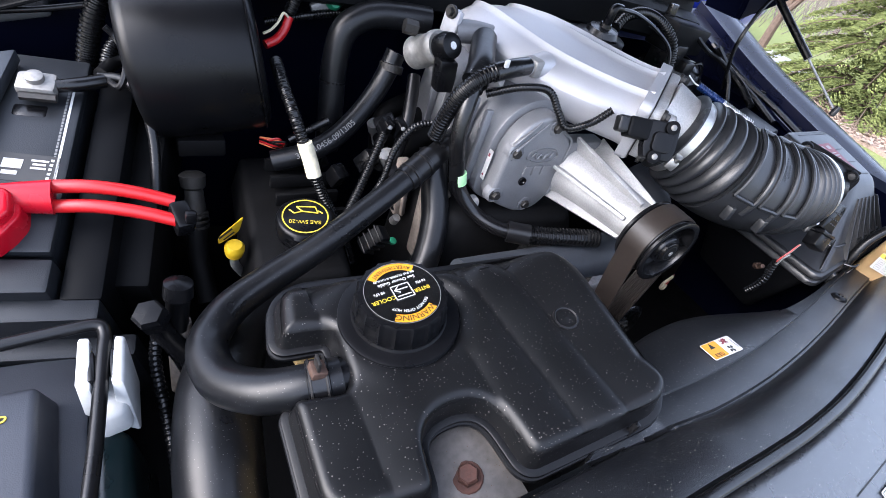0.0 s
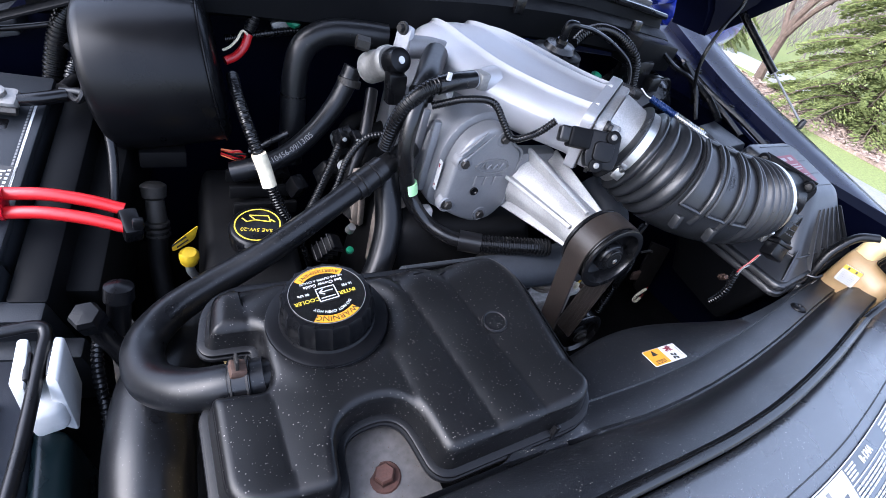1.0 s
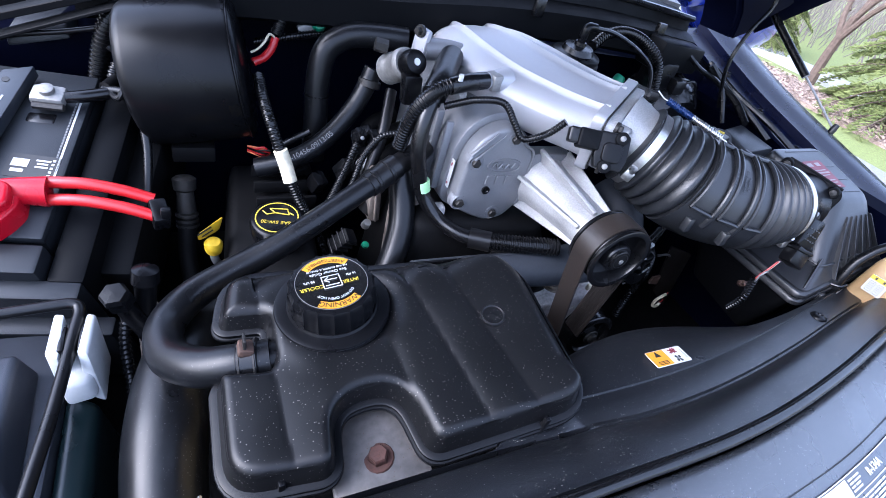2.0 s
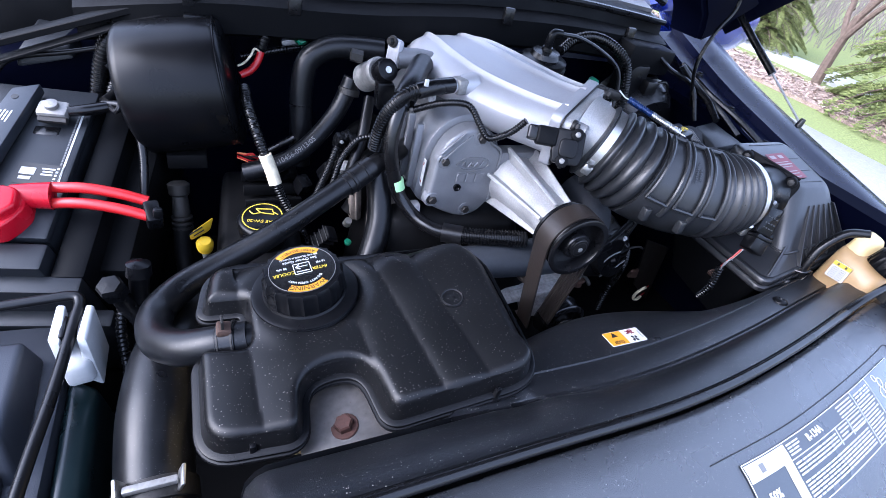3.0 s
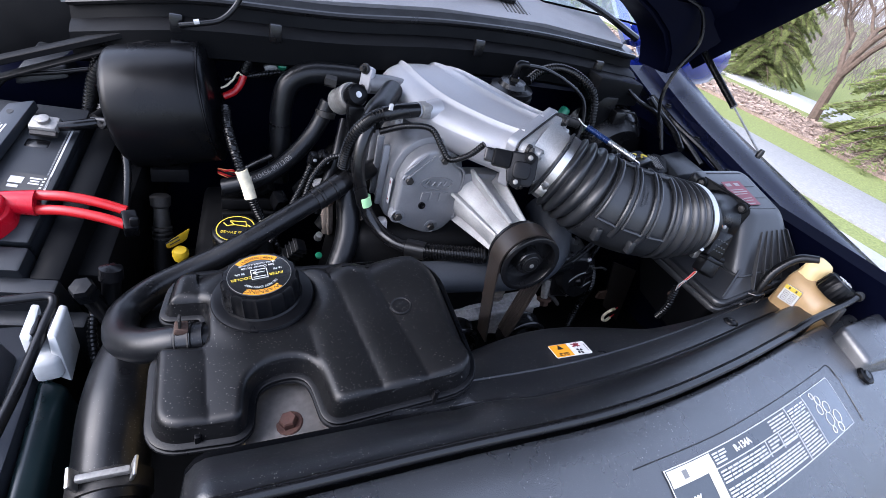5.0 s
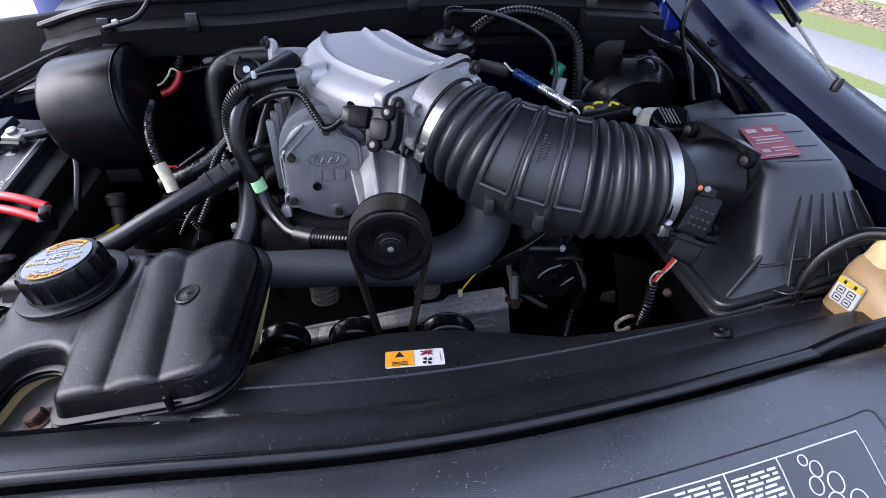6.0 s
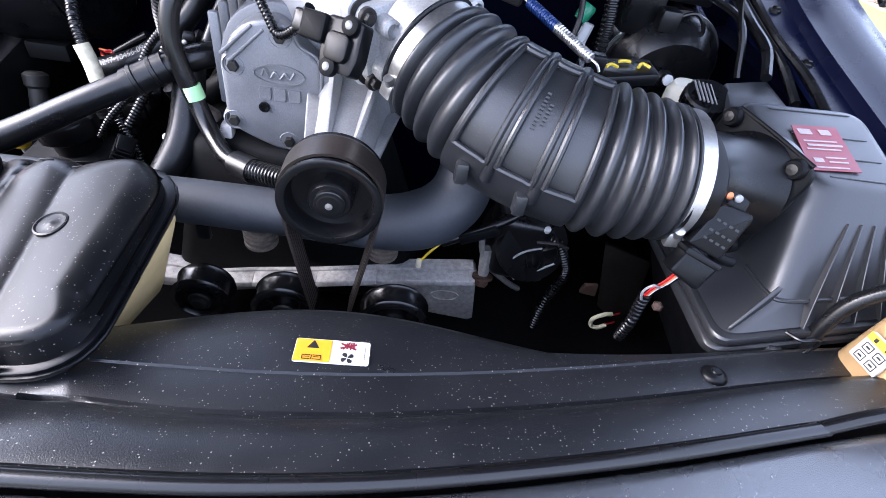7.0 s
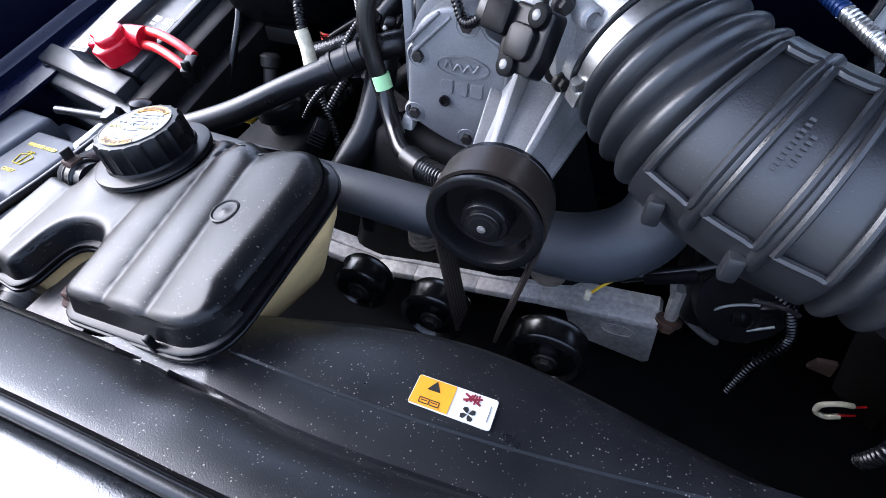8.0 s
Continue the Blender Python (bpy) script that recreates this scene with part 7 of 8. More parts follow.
# ---------- front of the engine ----------
bp = thing("charge_pipe", "thick black pipe crossing below the pulley", "pipe", (0, 0.21, 0.98))
part("pipe", T([(-0.235, 0.208, 1.012), (-0.16, 0.206, 1.012), (-0.06, 0.205, 1.010), (0.03, 0.205, 1.010), (0.09, 0.208, 1.018), (0.128, 0.222, 1.040), (0.142, 0.25, 1.07), (0.14, 0.30, 1.09)], [0.025, 0.026, 0.027, 0.032, 0.036, 0.036, 0.034, 0.033], seg=28), "dusty", bp)
part("tab", BX((-0.155, 0.190, 0.982), (0.016, 0.008, 0.02), 0.003), "plastic_clean", bp)
ap = thing("accessory_bracket", "weathered cast aluminium accessory bracket", "bracket", (0, 0.2, 0.85))
bm = bmesh.new()
OUTB = [(-0.285, 0.800), (-0.19, 0.795), (-0.09, 0.815), (0.0, 0.832), (0.080, 0.838), (0.098, 0.792), (0.196, 0.776), (0.203, 0.782), (0.190, 0.886), (0.184, 0.893), (0.045, 0.877), (-0.04, 0.862), (-0.13, 0.850), (-0.19, 0.839), (-0.28, 0.850)]
prism(bm, OUTB, Matrix(((1, 0, 0, 0), (0, 0, -1, 0.280), (0, 1, 0, 0), (0, 0, 0, 1))), 0.020, 0.003, 2)
part("plate", bm, "dull", ap)
for (x0, z0), (x1, z1) in (((-0.28, 0.845), (-0.19, 0.836)), ((-0.19, 0.836), (-0.13, 0.846)), ((-0.13, 0.846), (-0.04, 0.858)), ((-0.04, 0.858), (0.045, 0.873)), ((0.045, 0.873), (0.186, 0.889))):
    part("top_ledge", HX([(x0, 0.240, z0 - 0.012), (x1, 0.240, z1 - 0.012), (x1, 0.268, z1 - 0.008), (x0, 0.268, z0 - 0.008)], [(x0, 0.242, z0 - 0.003), (x1, 0.242, z1 - 0.003), (x1, 0.268, z1 + 0.002), (x0, 0.268, z0 + 0.002)], 0.0015), "dull", ap)
part("badge_oval", arc_band(0.019, 0.022, 0, 359.9, Matrix.Translation((0.150, 0.2595, 0.832)) @ Matrix.Diagonal((1, 1, 0.5, 1)) @ Euler((radians(90), 0, 0)).to_matrix().to_4x4(), 0.002, 40), "dull", ap, "raised plain oval badge")
part("stud", T([(0.196, 0.262, 0.935), (0.197, 0.254, 0.905), (0.196, 0.246, 0.880)], [0.010, 0.009, 0.005], seg=8), "alloy_old", ap)
bolt(ap, (0.196, 0.247, 0.890), (0, -0.4, -1), 0.010, 0.012, "rust")
for x, y, z, r in ((0.072, 0.130, 0.912, 0.041), (-0.058, 0.135, 0.915, 0.037), (-0.16, 0.15, 0.905, 0.033)):
    idl = thing("idler_pulley", "black steel idler pulley on the belt drive", "pulley", (x, y, z - r), "belt idlers")
    part("wheel", LA([(0.012, 0.034), (r, 0.032), (r + 0.002, 0.028), (r - 0.001, 0.024), (r - 0.001, 0.006), (r + 0.002, 0.003), (r, 0.0), (r - 0.006, -0.002), (r - 0.009, 0.004), (0.016, 0.006), (0.015, 0.0), (0, 0.0)], (x, y, z), (0, 1, 0), 48), "steel_black", idl)
    bolt(idl, (x, y - 0.001, z), (0, -1, 0), 0.009, 0.006, "bolt_dark")
part_of = thing("alternator", "finned grey alternator behind the belt", "alternator", (0.0, 0.24, 0.90))
for x in (-0.105, 0.05):
    for k in range(6):
        part("fin", LA([(0.012, 0), (0.021, 0), (0.021, 0.004), (0.012, 0.004)], (x, 0.232, 0.935 + 0.008 * k), (0, 0, 1), 20), "block", part_of)
    part("pillar", LA([(0, 0), (0.016, 0), (0.016, 0.055), (0, 0.055)], (x, 0.235, 0.93), (0, 0, 1), 16), "block", part_of)
part("rotor_case", LA([(0, 0), (0.05, 0), (0.055, 0.02), (0.055, 0.08), (0, 0.08)], (-0.02, 0.235, 0.95), (0, 1, 0), 32), "inner", part_of)

pw = thing("steering_pump", "dark steering pump with pipes and plugs", "pump", (0.24, 0.24, 0.85))
part("body", LA([(0, -0.05), (0.04, -0.05), (0.05, -0.03), (0.05, 0.05), (0, 0.05)], (0.245, 0.29, 0.94), (0.2, -1, 0.4), 28), "rubber", pw)
part("reservoir", HX([(0.20, 0.24, 0.90), (0.28, 0.23, 0.90), (0.29, 0.30, 0.90), (0.20, 0.31, 0.90)], [(0.20, 0.25, 1.0), (0.27, 0.24, 1.0), (0.28, 0.31, 1.01), (0.20, 0.32, 1.01)], 0.012, 3), "rubber", pw)
part("pipe", T([(0.183, 0.262, 0.965), (0.188, 0.258, 0.934), (0.204, 0.255, 0.906), (0.237, 0.258, 0.875), (0.262, 0.27, 0.85)], 0.0045, seg=10), "alloy_old", pw, "dull silver steel pipe")
part("plug", BX((0.264, 0.258, 0.976), (0.02, 0.02, 0.034), 0.004, Euler((0.3, 0.2, 0)).to_matrix()), "plastic_clean", pw)
part("plug_tip", LA([(0, 0), (0.005, 0), (0.004, 0.006), (0, 0.007)], (0.262, 0.245, 0.992), (0, -0.6, 1), 12), "white_ink", pw)
part("spring_wire", T([(0.220, 0.235, 0.930), (0.228, 0.235, 0.948), (0.242, 0.236, 0.960), (0.262, 0.238, 0.966)], 0.0016, seg=8), "galv", pw)
part("spring_wire", T([(0.236, 0.235, 0.906), (0.262, 0.235, 0.924), (0.287, 0.238, 0.940)], 0.0016, seg=8), "galv", pw)
part("switch", LA([(0, -0.02), (0.011, -0.02), (0.011, 0.006), (0.013, 0.008), (0.013, 0.016), (0.008, 0.02), (0, 0.021)], (0.248, 0.245, 0.936), (0.7, -0.4, 0.5), 18), "plastic_clean", pw)
part("switch_ring", LA([(0.0105, -0.003), (0.013, -0.002), (0.013, 0.002), (0.0105, 0.003)], (0.243, 0.2475, 0.932), (0.7, -0.4, 0.5), 18), "bolt_dark", pw)
part("plug", BX((0.276, 0.246, 0.958), (0.020, 0.016, 0.028), 0.003, Euler((0.3, -0.5, 0)).to_matrix()), "plastic_clean", pw)
part("loom", T([(0.262, 0.250, 0.980), (0.287, 0.250, 0.966), (0.306, 0.252, 0.935), (0.316, 0.255, 0.900), (0.303, 0.252, 0.850), (0.300, 0.25, 0.79)], 0.0075, seg=12, corr=(0.0055, 0.0014)), "loom", pw)
part("lead", T([(0.262, 0.250, 0.980), (0.270, 0.25, 1.0), (0.285, 0.255, 1.03)], 0.005, seg=8), "loom", pw)
part("wire", T([(0.24, 0.21, 1.0), (0.265, 0.21, 1.0), (0.285, 0.215, 0.99)], 0.0022, seg=8), "bolt_dark", pw)
part("wire", T([(0.10, 0.20, 0.960), (0.108, 0.202, 0.972), (0.122, 0.208, 0.985)], 0.0016, seg=8), "yellow", pw)
part("wire_plug", BX((0.097, 0.199, 0.955), (0.007, 0.007, 0.013), 0.002), "white_tape", pw)
part("lead", T([(0.122, 0.208, 0.985), (0.150, 0.21, 1.0), (0.19, 0.215, 1.02), (0.235, 0.23, 1.045)], 0.0058, seg=10), "loom", pw)
part("connector", BX((0.165, 0.21, 1.004), (0.05, 0.014, 0.014), 0.003, Euler((0, -0.45, 0)).to_matrix()), "plastic_clean", pw)
LOOP = Vector((0.393, 0.240, 0.826))
hk = thing("headlamp_wire", "loop of bare white wire below the filter box", "wire", LOOP)
part("loop", T([LOOP + Vector(p) for p in ((0.020, 0.004, 0.013), (0.006, 0.0, 0.015), (-0.008, 0.0, 0.003), (-0.006, 0.0, -0.012), (0.006, 0.0, -0.017), (0.020, 0.004, -0.014))], 0.0034, seg=10), "white_tape", hk)
for dz in (0.010, -0.012):
    part("red_end", T([LOOP + Vector((0.017, 0.004, dz)), LOOP + Vector((0.026, 0.006, dz)), LOOP + Vector((0.036, 0.010, dz))], 0.0014, seg=6), "red_wire", hk)
part("bracket", HX([(0.395, 0.262, 0.835), (0.468, 0.262, 0.775), (0.470, 0.268, 0.775), (0.397, 0.268, 0.835)], [(0.358, 0.262, 0.965), (0.440, 0.262, 0.935), (0.442, 0.268, 0.935), (0.360, 0.268, 0.965)], 0.002), "grime", hk, "brown-grey dusty bracket plate")
part("rust_tab", HX([(0.352, 0.255, 0.868), (0.380, 0.255, 0.862), (0.380, 0.262, 0.862), (0.352, 0.262, 0.868)], [(0.356, 0.255, 0.885), (0.376, 0.255, 0.888), (0.376, 0.262, 0.888), (0.356, 0.262, 0.885)], 0.002), "rust", hk)

# ---------- right side: coolant bottle, brake parts, canister ----------
yb = thing("coolant_bottle", "amber translucent coolant bottle with a black cap", "coolant bottle", (0.55, -0.01, 0.98))
part("body", HX([(0.495, -0.045, 0.98), (0.56, -0.06, 0.99), (0.57, 0.05, 0.99), (0.50, 0.045, 0.98)], [(0.496, -0.045, 1.095), (0.552, -0.055, 1.125), (0.556, 0.035, 1.145), (0.500, 0.035, 1.12)], 0.018, 4), "tan", yb, "", 60)
part("shoulder", HX([(0.51, 0.0, 1.105), (0.555, -0.01, 1.12), (0.555, 0.035, 1.12), (0.51, 0.035, 1.105)], [(0.516, 0.006, 1.142), (0.550, -0.002, 1.152), (0.550, 0.030, 1.156), (0.516, 0.030, 1.146)], 0.010, 3), "cream", yb)
part("cap", LA([(0.021, -0.02), (0.024, -0.016), (0.024, 0.008), (0.022, 0.012), (0.019, 0.013), (0, 0.013)], (0.527, -0.030, 1.132), (0.30, -0.22, 1), 60, lambda a, k: 1 + (0.03 * math.cos(20 * a) if k < 3 else 0)), "plastic_clean", yb)
part("cap_label", LA([(0.016, 0.0), (0.016, 0.0008), (0, 0.0008)], Vector((0.527, -0.030, 1.132)) + 0.0132 * Vector((0.30, -0.22, 1)).normalized(), (0.30, -0.22, 1), 30), "label_black", yb, "round black label with white print")
bars("cap_print", [(0, 0.008, 0.016, 0.003), (0, 0.002, 0.024, 0.0025), (0, -0.003, 0.020, 0.002), (0, -0.008, 0.014, 0.003)], at(Vector((0.527, -0.030, 1.132)) + 0.0142 * Vector((0.30, -0.22, 1)).normalized(), (0.30, -0.22, 1), (0.9, -0.4, 0.1)), "white_ink", yb)
YM = at(Vector((0.494, 0.006, 1.086)), (-1, -0.1, 0.10), (0.1, -1, 0.05))
yl = part("label", PR(rounded(0.028, 0.030, 0.001, 1), YM, 0.003), "white_ink", yb, "white and yellow warning label")
bars("label_band", [(0, 0.0108, 0.028, 0.0075)], YM @ Matrix.Translation((0, 0, 0.003)), "yellow_ink", yl)
bars("label_print", [(-0.006, 0.0108, 0.003, 0.004), (0.006, 0.0108, 0.003, 0.004)] + [(u + a, v + b, w, t) for u, v in ((-0.006, 0.001), (0.006, 0.001), (-0.006, -0.009), (0.006, -0.009)) for a, b, w, t in ((0, 0.0035, 0.008, 0.0007), (0, -0.0035, 0.008, 0.0007), (-0.004, 0, 0.0007, 0.007), (0.004, 0, 0.0007, 0.007), (0, 0, 0.004, 0.0015))], YM @ Matrix.Translation((0, 0, 0.0035)), "black_ink", yl)
part("hose", T([(0.530, 0.02, 1.150), (0.51, 0.04, 1.138), (0.486, 0.048, 1.105), (0.476, 0.045, 1.065), (0.482, 0.04, 1.03), (0.50, 0.04, 1.0)], 0.0075, seg=12), "rubber", yb)

bb = thing("brake_booster", "large round black brake booster on the firewall", "brake booster", (0.44, 0.55, 1.05))
part("drum", LA([(0.03, -0.05), (0.07, -0.045), (0.088, -0.02), (0.092, 0.0), (0.092, 0.06), (0, 0.06)], (0.455, 0.535, 1.12), (-0.05, 1, 0.25), 44), "steel_black", bb)
part("rim", LA([(0.088, -0.003), (0.0945, -0.002), (0.0945, 0.003), (0.088, 0.004)], (0.455, 0.535, 1.12), (-0.05, 1, 0.25), 44), "steel", bb)
part("check_valve", LA([(0, 0), (0.014, 0), (0.014, 0.02), (0.008, 0.024), (0.008, 0.03), (0, 0.03)], (0.447, 0.495, 1.118), (0, -1, 0.3), 20), "plastic_clean", bb)
part("valve_tip", LA([(0, 0), (0.008, 0), (0.008, 0.004), (0, 0.005)], (0.447, 0.464, 1.127), (0, -1, 0.3), 16), "white", bb)
mc = thing("brake_fluid_reservoir", "pale brake fluid reservoir with a ribbed black cap", "reservoir", (0.455, 0.39, 1.08))
part("bottle", LA([(0, -0.06), (0.024, -0.06), (0.030, -0.02), (0.030, 0.0), (0.024, 0.012), (0, 0.014)], (0.452, 0.405, 1.135), (0, 0, 1), 28), "pale", mc)
part("cap", LA([(0.026, -0.012), (0.030, -0.01), (0.030, 0.008), (0.027, 0.011), (0, 0.011)], (0.451, 0.358, 1.148), (-0.15, -0.35, 1), 48, lambda a, k: 1 + (0.03 * math.cos(24 * a) if k < 3 else 0)), "plastic_clean", mc)
for k in range(7):
    part("cap_rib", BX(Vector((0.451, 0.358, 1.148)) + 0.0117 * Vector((-0.15, -0.35, 1)).normalized() + Vector((-0.018 + 0.006 * k, 0, -0.0008 * (k - 3))), (0.002, 0.036, 0.0025), 0.0006, Euler((0.33, 0, 0)).to_matrix()), "grey_ink", mc)

rs = thing("throttle_return_spring", "steel return spring, half coated blue, beside the throttle", "spring", (0.2, 0.26, 1.2))
S0, S1 = Vector((0.176, 0.302, 1.246)), Vector((0.236, 0.218, 1.224))
part("hook", T([S0 + (S0 - S1).normalized() * 0.02 + Vector((0, 0, 0.004)), S0 + (S0 - S1).normalized() * 0.008, S0], 0.0014, seg=8), "steel", rs)
sd = (S1 - S0).normalized()
for nm, a, b, mt in (("blue_coil", 0.0, 0.42, "blue_coil"), ("bare_coil", 0.42, 0.92, "steel")):
    f = frame_of(sd)
    L = (S1 - S0).length
    part(nm, T([S0 + f @ Vector((0.0048 * math.cos(q * 2 * math.pi * 30), 0.0048 * math.sin(q * 2 * math.pi * 30), L * q)) for q in (a + (b - a) * k / 220 for k in range(221))], 0.0011, seg=5, per=1), mt, rs)
    part("core", T([S0.lerp(S1, a), S0.lerp(S1, (a + b) / 2), S0.lerp(S1, b)], 0.0046, seg=12), mt, rs)
part("tail", T([S0.lerp(S1, 0.92), S1, S1 + Vector((0.004, -0.002, -0.006))], 0.0014, seg=8), "steel", rs)
part("arm", BX((0.152, 0.328, 1.245), (0.045, 0.010, 0.016), 0.004, Euler((0, 0.1, -0.5)).to_matrix()), "bolt_dark", rs)
cb = thing("throttle_cable_bracket", "black throttle cable bracket with yellow chalk marks", "bracket", (0.29, 0.28, 1.19))
part("plate", HX([(0.235, 0.24, 1.188), (0.33, 0.27, 1.190), (0.33, 0.31, 1.19), (0.24, 0.29, 1.19)], [(0.235, 0.24, 1.200), (0.33, 0.27, 1.205), (0.33, 0.31, 1.206), (0.24, 0.29, 1.204)], 0.004), "plastic_clean", cb)
part("lug", BX((0.245, 0.245, 1.212), (0.018, 0.016, 0.026), 0.003), "plastic_clean", cb)
for x, y, a in ((0.272, 0.268, 0.4), (0.292, 0.288, -0.3), (0.312, 0.280, 0.8)):
    part("chalk_mark", T([(x - 0.007, y - 0.004, 1.2065), (x, y + 0.006 * a, 1.2075), (x + 0.007, y - 0.002, 1.2070)], 0.0018, seg=6), "yellow_ink", cb)
vt = thing("vacuum_canister", "black ringed vacuum canister with an elbow pipe", "canister", (0.104, 0.46, 1.19))
part("body", LA([(0, -0.05), (0.036, -0.05), (0.036, -0.012), (0.043, -0.010), (0.043, -0.004), (0.038, -0.002), (0.041, 0.0), (0.041, 0.006), (0.034, 0.008), (0.028, 0.010), (0.024, 0.018), (0.010, 0.020), (0.009, 0.026), (0, 0.026)], (0.106, 0.462, 1.245), (-0.05, -0.1, 1), 40), "rubber", vt)
part("elbow", T([(0.104, 0.459, 1.265), (0.103, 0.457, 1.288), (0.108, 0.458, 1.295), (0.125, 0.462, 1.294)], 0.007, seg=12), "plastic_clean", vt)
part("tube", T([(0.125, 0.462, 1.294), (0.17, 0.465, 1.290), (0.22, 0.455, 1.275), (0.262, 0.44, 1.25), (0.275, 0.43, 1.21), (0.27, 0.42, 1.17)], 0.0038, seg=8), "rubber", vt)
part("loom", T([(0.145, 0.475, 1.262), (0.18, 0.49, 1.280), (0.225, 0.495, 1.288), (0.275, 0.49, 1.278), (0.315, 0.475, 1.25), (0.325, 0.46, 1.20), (0.325, 0.45, 1.15)], 0.0095, seg=14, corr=(0.0062, 0.0014)), "loom", vt)
gp = thing("green_plug", "green plastic vacuum plug on a hose end", "plug", (0.32, 0.55, 1.16))
part("cap", LA([(0, -0.012), (0.010, -0.012), (0.012, -0.004), (0.012, 0.010), (0.009, 0.014), (0, 0.014)], (0.322, 0.556, 1.176), (0.5, 0.1, 1), 20), "green", gp)
part("stem", LA([(0, -0.02), (0.009, -0.02), (0.009, 0.012), (0, 0.012)], (0.330, 0.550, 1.152), (0.2, 0.1, 1), 16), "white", gp)
gp = thing("relay_block", "black relay block with a green cap", "relay", (0.40, 0.52, 1.18))
part("body", BX((0.392, 0.53, 1.205), (0.055, 0.05, 0.07), 0.005), "plastic_clean", gp)
part("green_cap", BX((0.410, 0.525, 1.246), (0.020, 0.018, 0.018), 0.004), "green", gp)
part("connector", BX((0.425, 0.50, 1.20), (0.03, 0.03, 0.03), 0.004), "rubber", gp)
for k, pts in enumerate(([(0.43, 0.50, 1.20), (0.46, 0.49, 1.215), (0.48, 0.49, 1.19), (0.45, 0.50, 1.17)], [(0.50, 0.50, 1.25), (0.53, 0.47, 1.22), (0.545, 0.43, 1.20), (0.53, 0.38, 1.18)], [(0.52, 0.50, 1.24), (0.55, 0.46, 1.21), (0.56, 0.40, 1.19), (0.55, 0.33, 1.17)],
                         [(0.44, 0.52, 1.26), (0.47, 0.50, 1.24), (0.51, 0.46, 1.22), (0.52, 0.42, 1.16)], [(0.56, 0.55, 1.24), (0.57, 0.46, 1.21), (0.575, 0.36, 1.19), (0.56, 0.26, 1.17)])):
    hose("wiring_loom", "black wiring loom along the inner wing", pts, (0.003, 0.007, 0.006, 0.005, 0.006)[k], "loom", seg=8)
part("side_panel", HX([(0.455, 0.30, 1.12), (0.55, 0.30, 1.13), (0.56, 0.40, 1.14), (0.475, 0.385, 1.13)], [(0.455, 0.300, 1.160), (0.535, 0.305, 1.168), (0.545, 0.395, 1.172), (0.480, 0.382, 1.166)], 0.004), "battery", gp)

# ---------- looms behind the battery, cowl wire ----------
hose("wiring_loom", "thick taped black loom rising behind the battery", [(-0.545, 0.64, 1.215), (-0.565, 0.64, 1.185), (-0.585, 0.635, 1.15), (-0.60, 0.63, 1.10), (-0.61, 0.62, 1.05)], 0.0135, "loom", corr=(0.0062, 0.0018), seg=14)
hose("wiring_loom", "thin ribbed loom beside the round shield", [(-0.548, 0.62, 1.13), (-0.565, 0.615, 1.12), (-0.58, 0.60, 1.10), (-0.585, 0.59, 1.07)], 0.009, "loom", corr=(0.0055, 0.0014), seg=12)
hose("washer_pipe", "thin black washer pipe along the cowl", [(-0.75, 0.65, 1.06), (-0.737, 0.648, 1.092), (-0.706, 0.645, 1.122), (-0.631, 0.638, 1.140), (-0.565, 0.63, 1.160), (-0.53, 0.61, 1.185)], 0.0038, "rubber", seg=10)
h = hose("washer_pipe", "thin black washer pipe climbing over the cowl edge", [(-0.455, 0.575, 1.254), (-0.425, 0.57, 1.262), (-0.395, 0.57, 1.272), (-0.372, 0.575, 1.295), (-0.355, 0.58, 1.33), (-0.33, 0.6, 1.37)], 0.0042, "rubber", seg=10)
part("joint", LA([(0, -0.004), (0.004, -0.004), (0.004, 0.004), (0, 0.004)], (-0.43, 0.566, 1.265), (1, 0, 0.3), 12), "white_ink", h)

# ---------- labels on the front covers ----------
CM = Matrix.Translation((0.0195, -0.0075, 1.0485)) @ frame_of((0.0, 0.115, 0.993), (1.0, 0.0, 0.0)).to_4x4()
st = part("caution_sticker", PR(rounded(0.060, 0.0245, 0.002, 3), CM, 0.0007), "white_ink", shield, "orange and white fan warning sticker")
bars("orange_half", [(-0.0152, 0, 0.0285, 0.0228)], CM @ Matrix.Translation((0, 0, 0.0007)), "orange_ink", st)
bm = bmesh.new()
prism(bm, [(-0.0205, 0.002), (-0.0105, 0.002), (-0.0155, 0.0105)], CM @ Matrix.Translation((0, 0, 0.0012)), 0.0003)
part("warning_triangle", bm, "black_ink", st)
bars("book_symbol", [(-0.0195, -0.0055, 0.0065, 0.0006), (-0.0115, -0.0055, 0.0065, 0.0006), (-0.0195, -0.0095, 0.0065, 0.0006), (-0.0115, -0.0095, 0.0065, 0.0006), (-0.0228, -0.0075, 0.0006, 0.0045), (-0.0155, -0.0075, 0.0008, 0.0045), (-0.0082, -0.0075, 0.0006, 0.0045), (-0.0192, -0.0072, 0.0045, 0.0005), (-0.0118, -0.0072, 0.0045, 0.0005)], CM @ Matrix.Translation((0, 0, 0.0012)), "black_ink", st)
bm = bmesh.new()
for a in (20, 65):
    box(bm, (0.0125, 0.0062, 0.0), (0.014, 0.0016, 0.0003), 0, Euler((0, 0, radians(a - 45))).to_matrix())
for k in range(4):
    box(bm, (0.010 + 0.0022 * k, 0.0062 + 0.001 * (k % 2), 0.0), (0.0012, 0.0075, 0.0003), 0, Euler((0, 0, radians(-25 + 10 * k))).to_matrix())
bmesh.ops.transform(bm, matrix=CM @ Matrix.Translation((0, 0, 0.0011)), verts=bm.verts)
part("crossed_out_symbol", bm, "red_ink", st)
bm = bmesh.new()
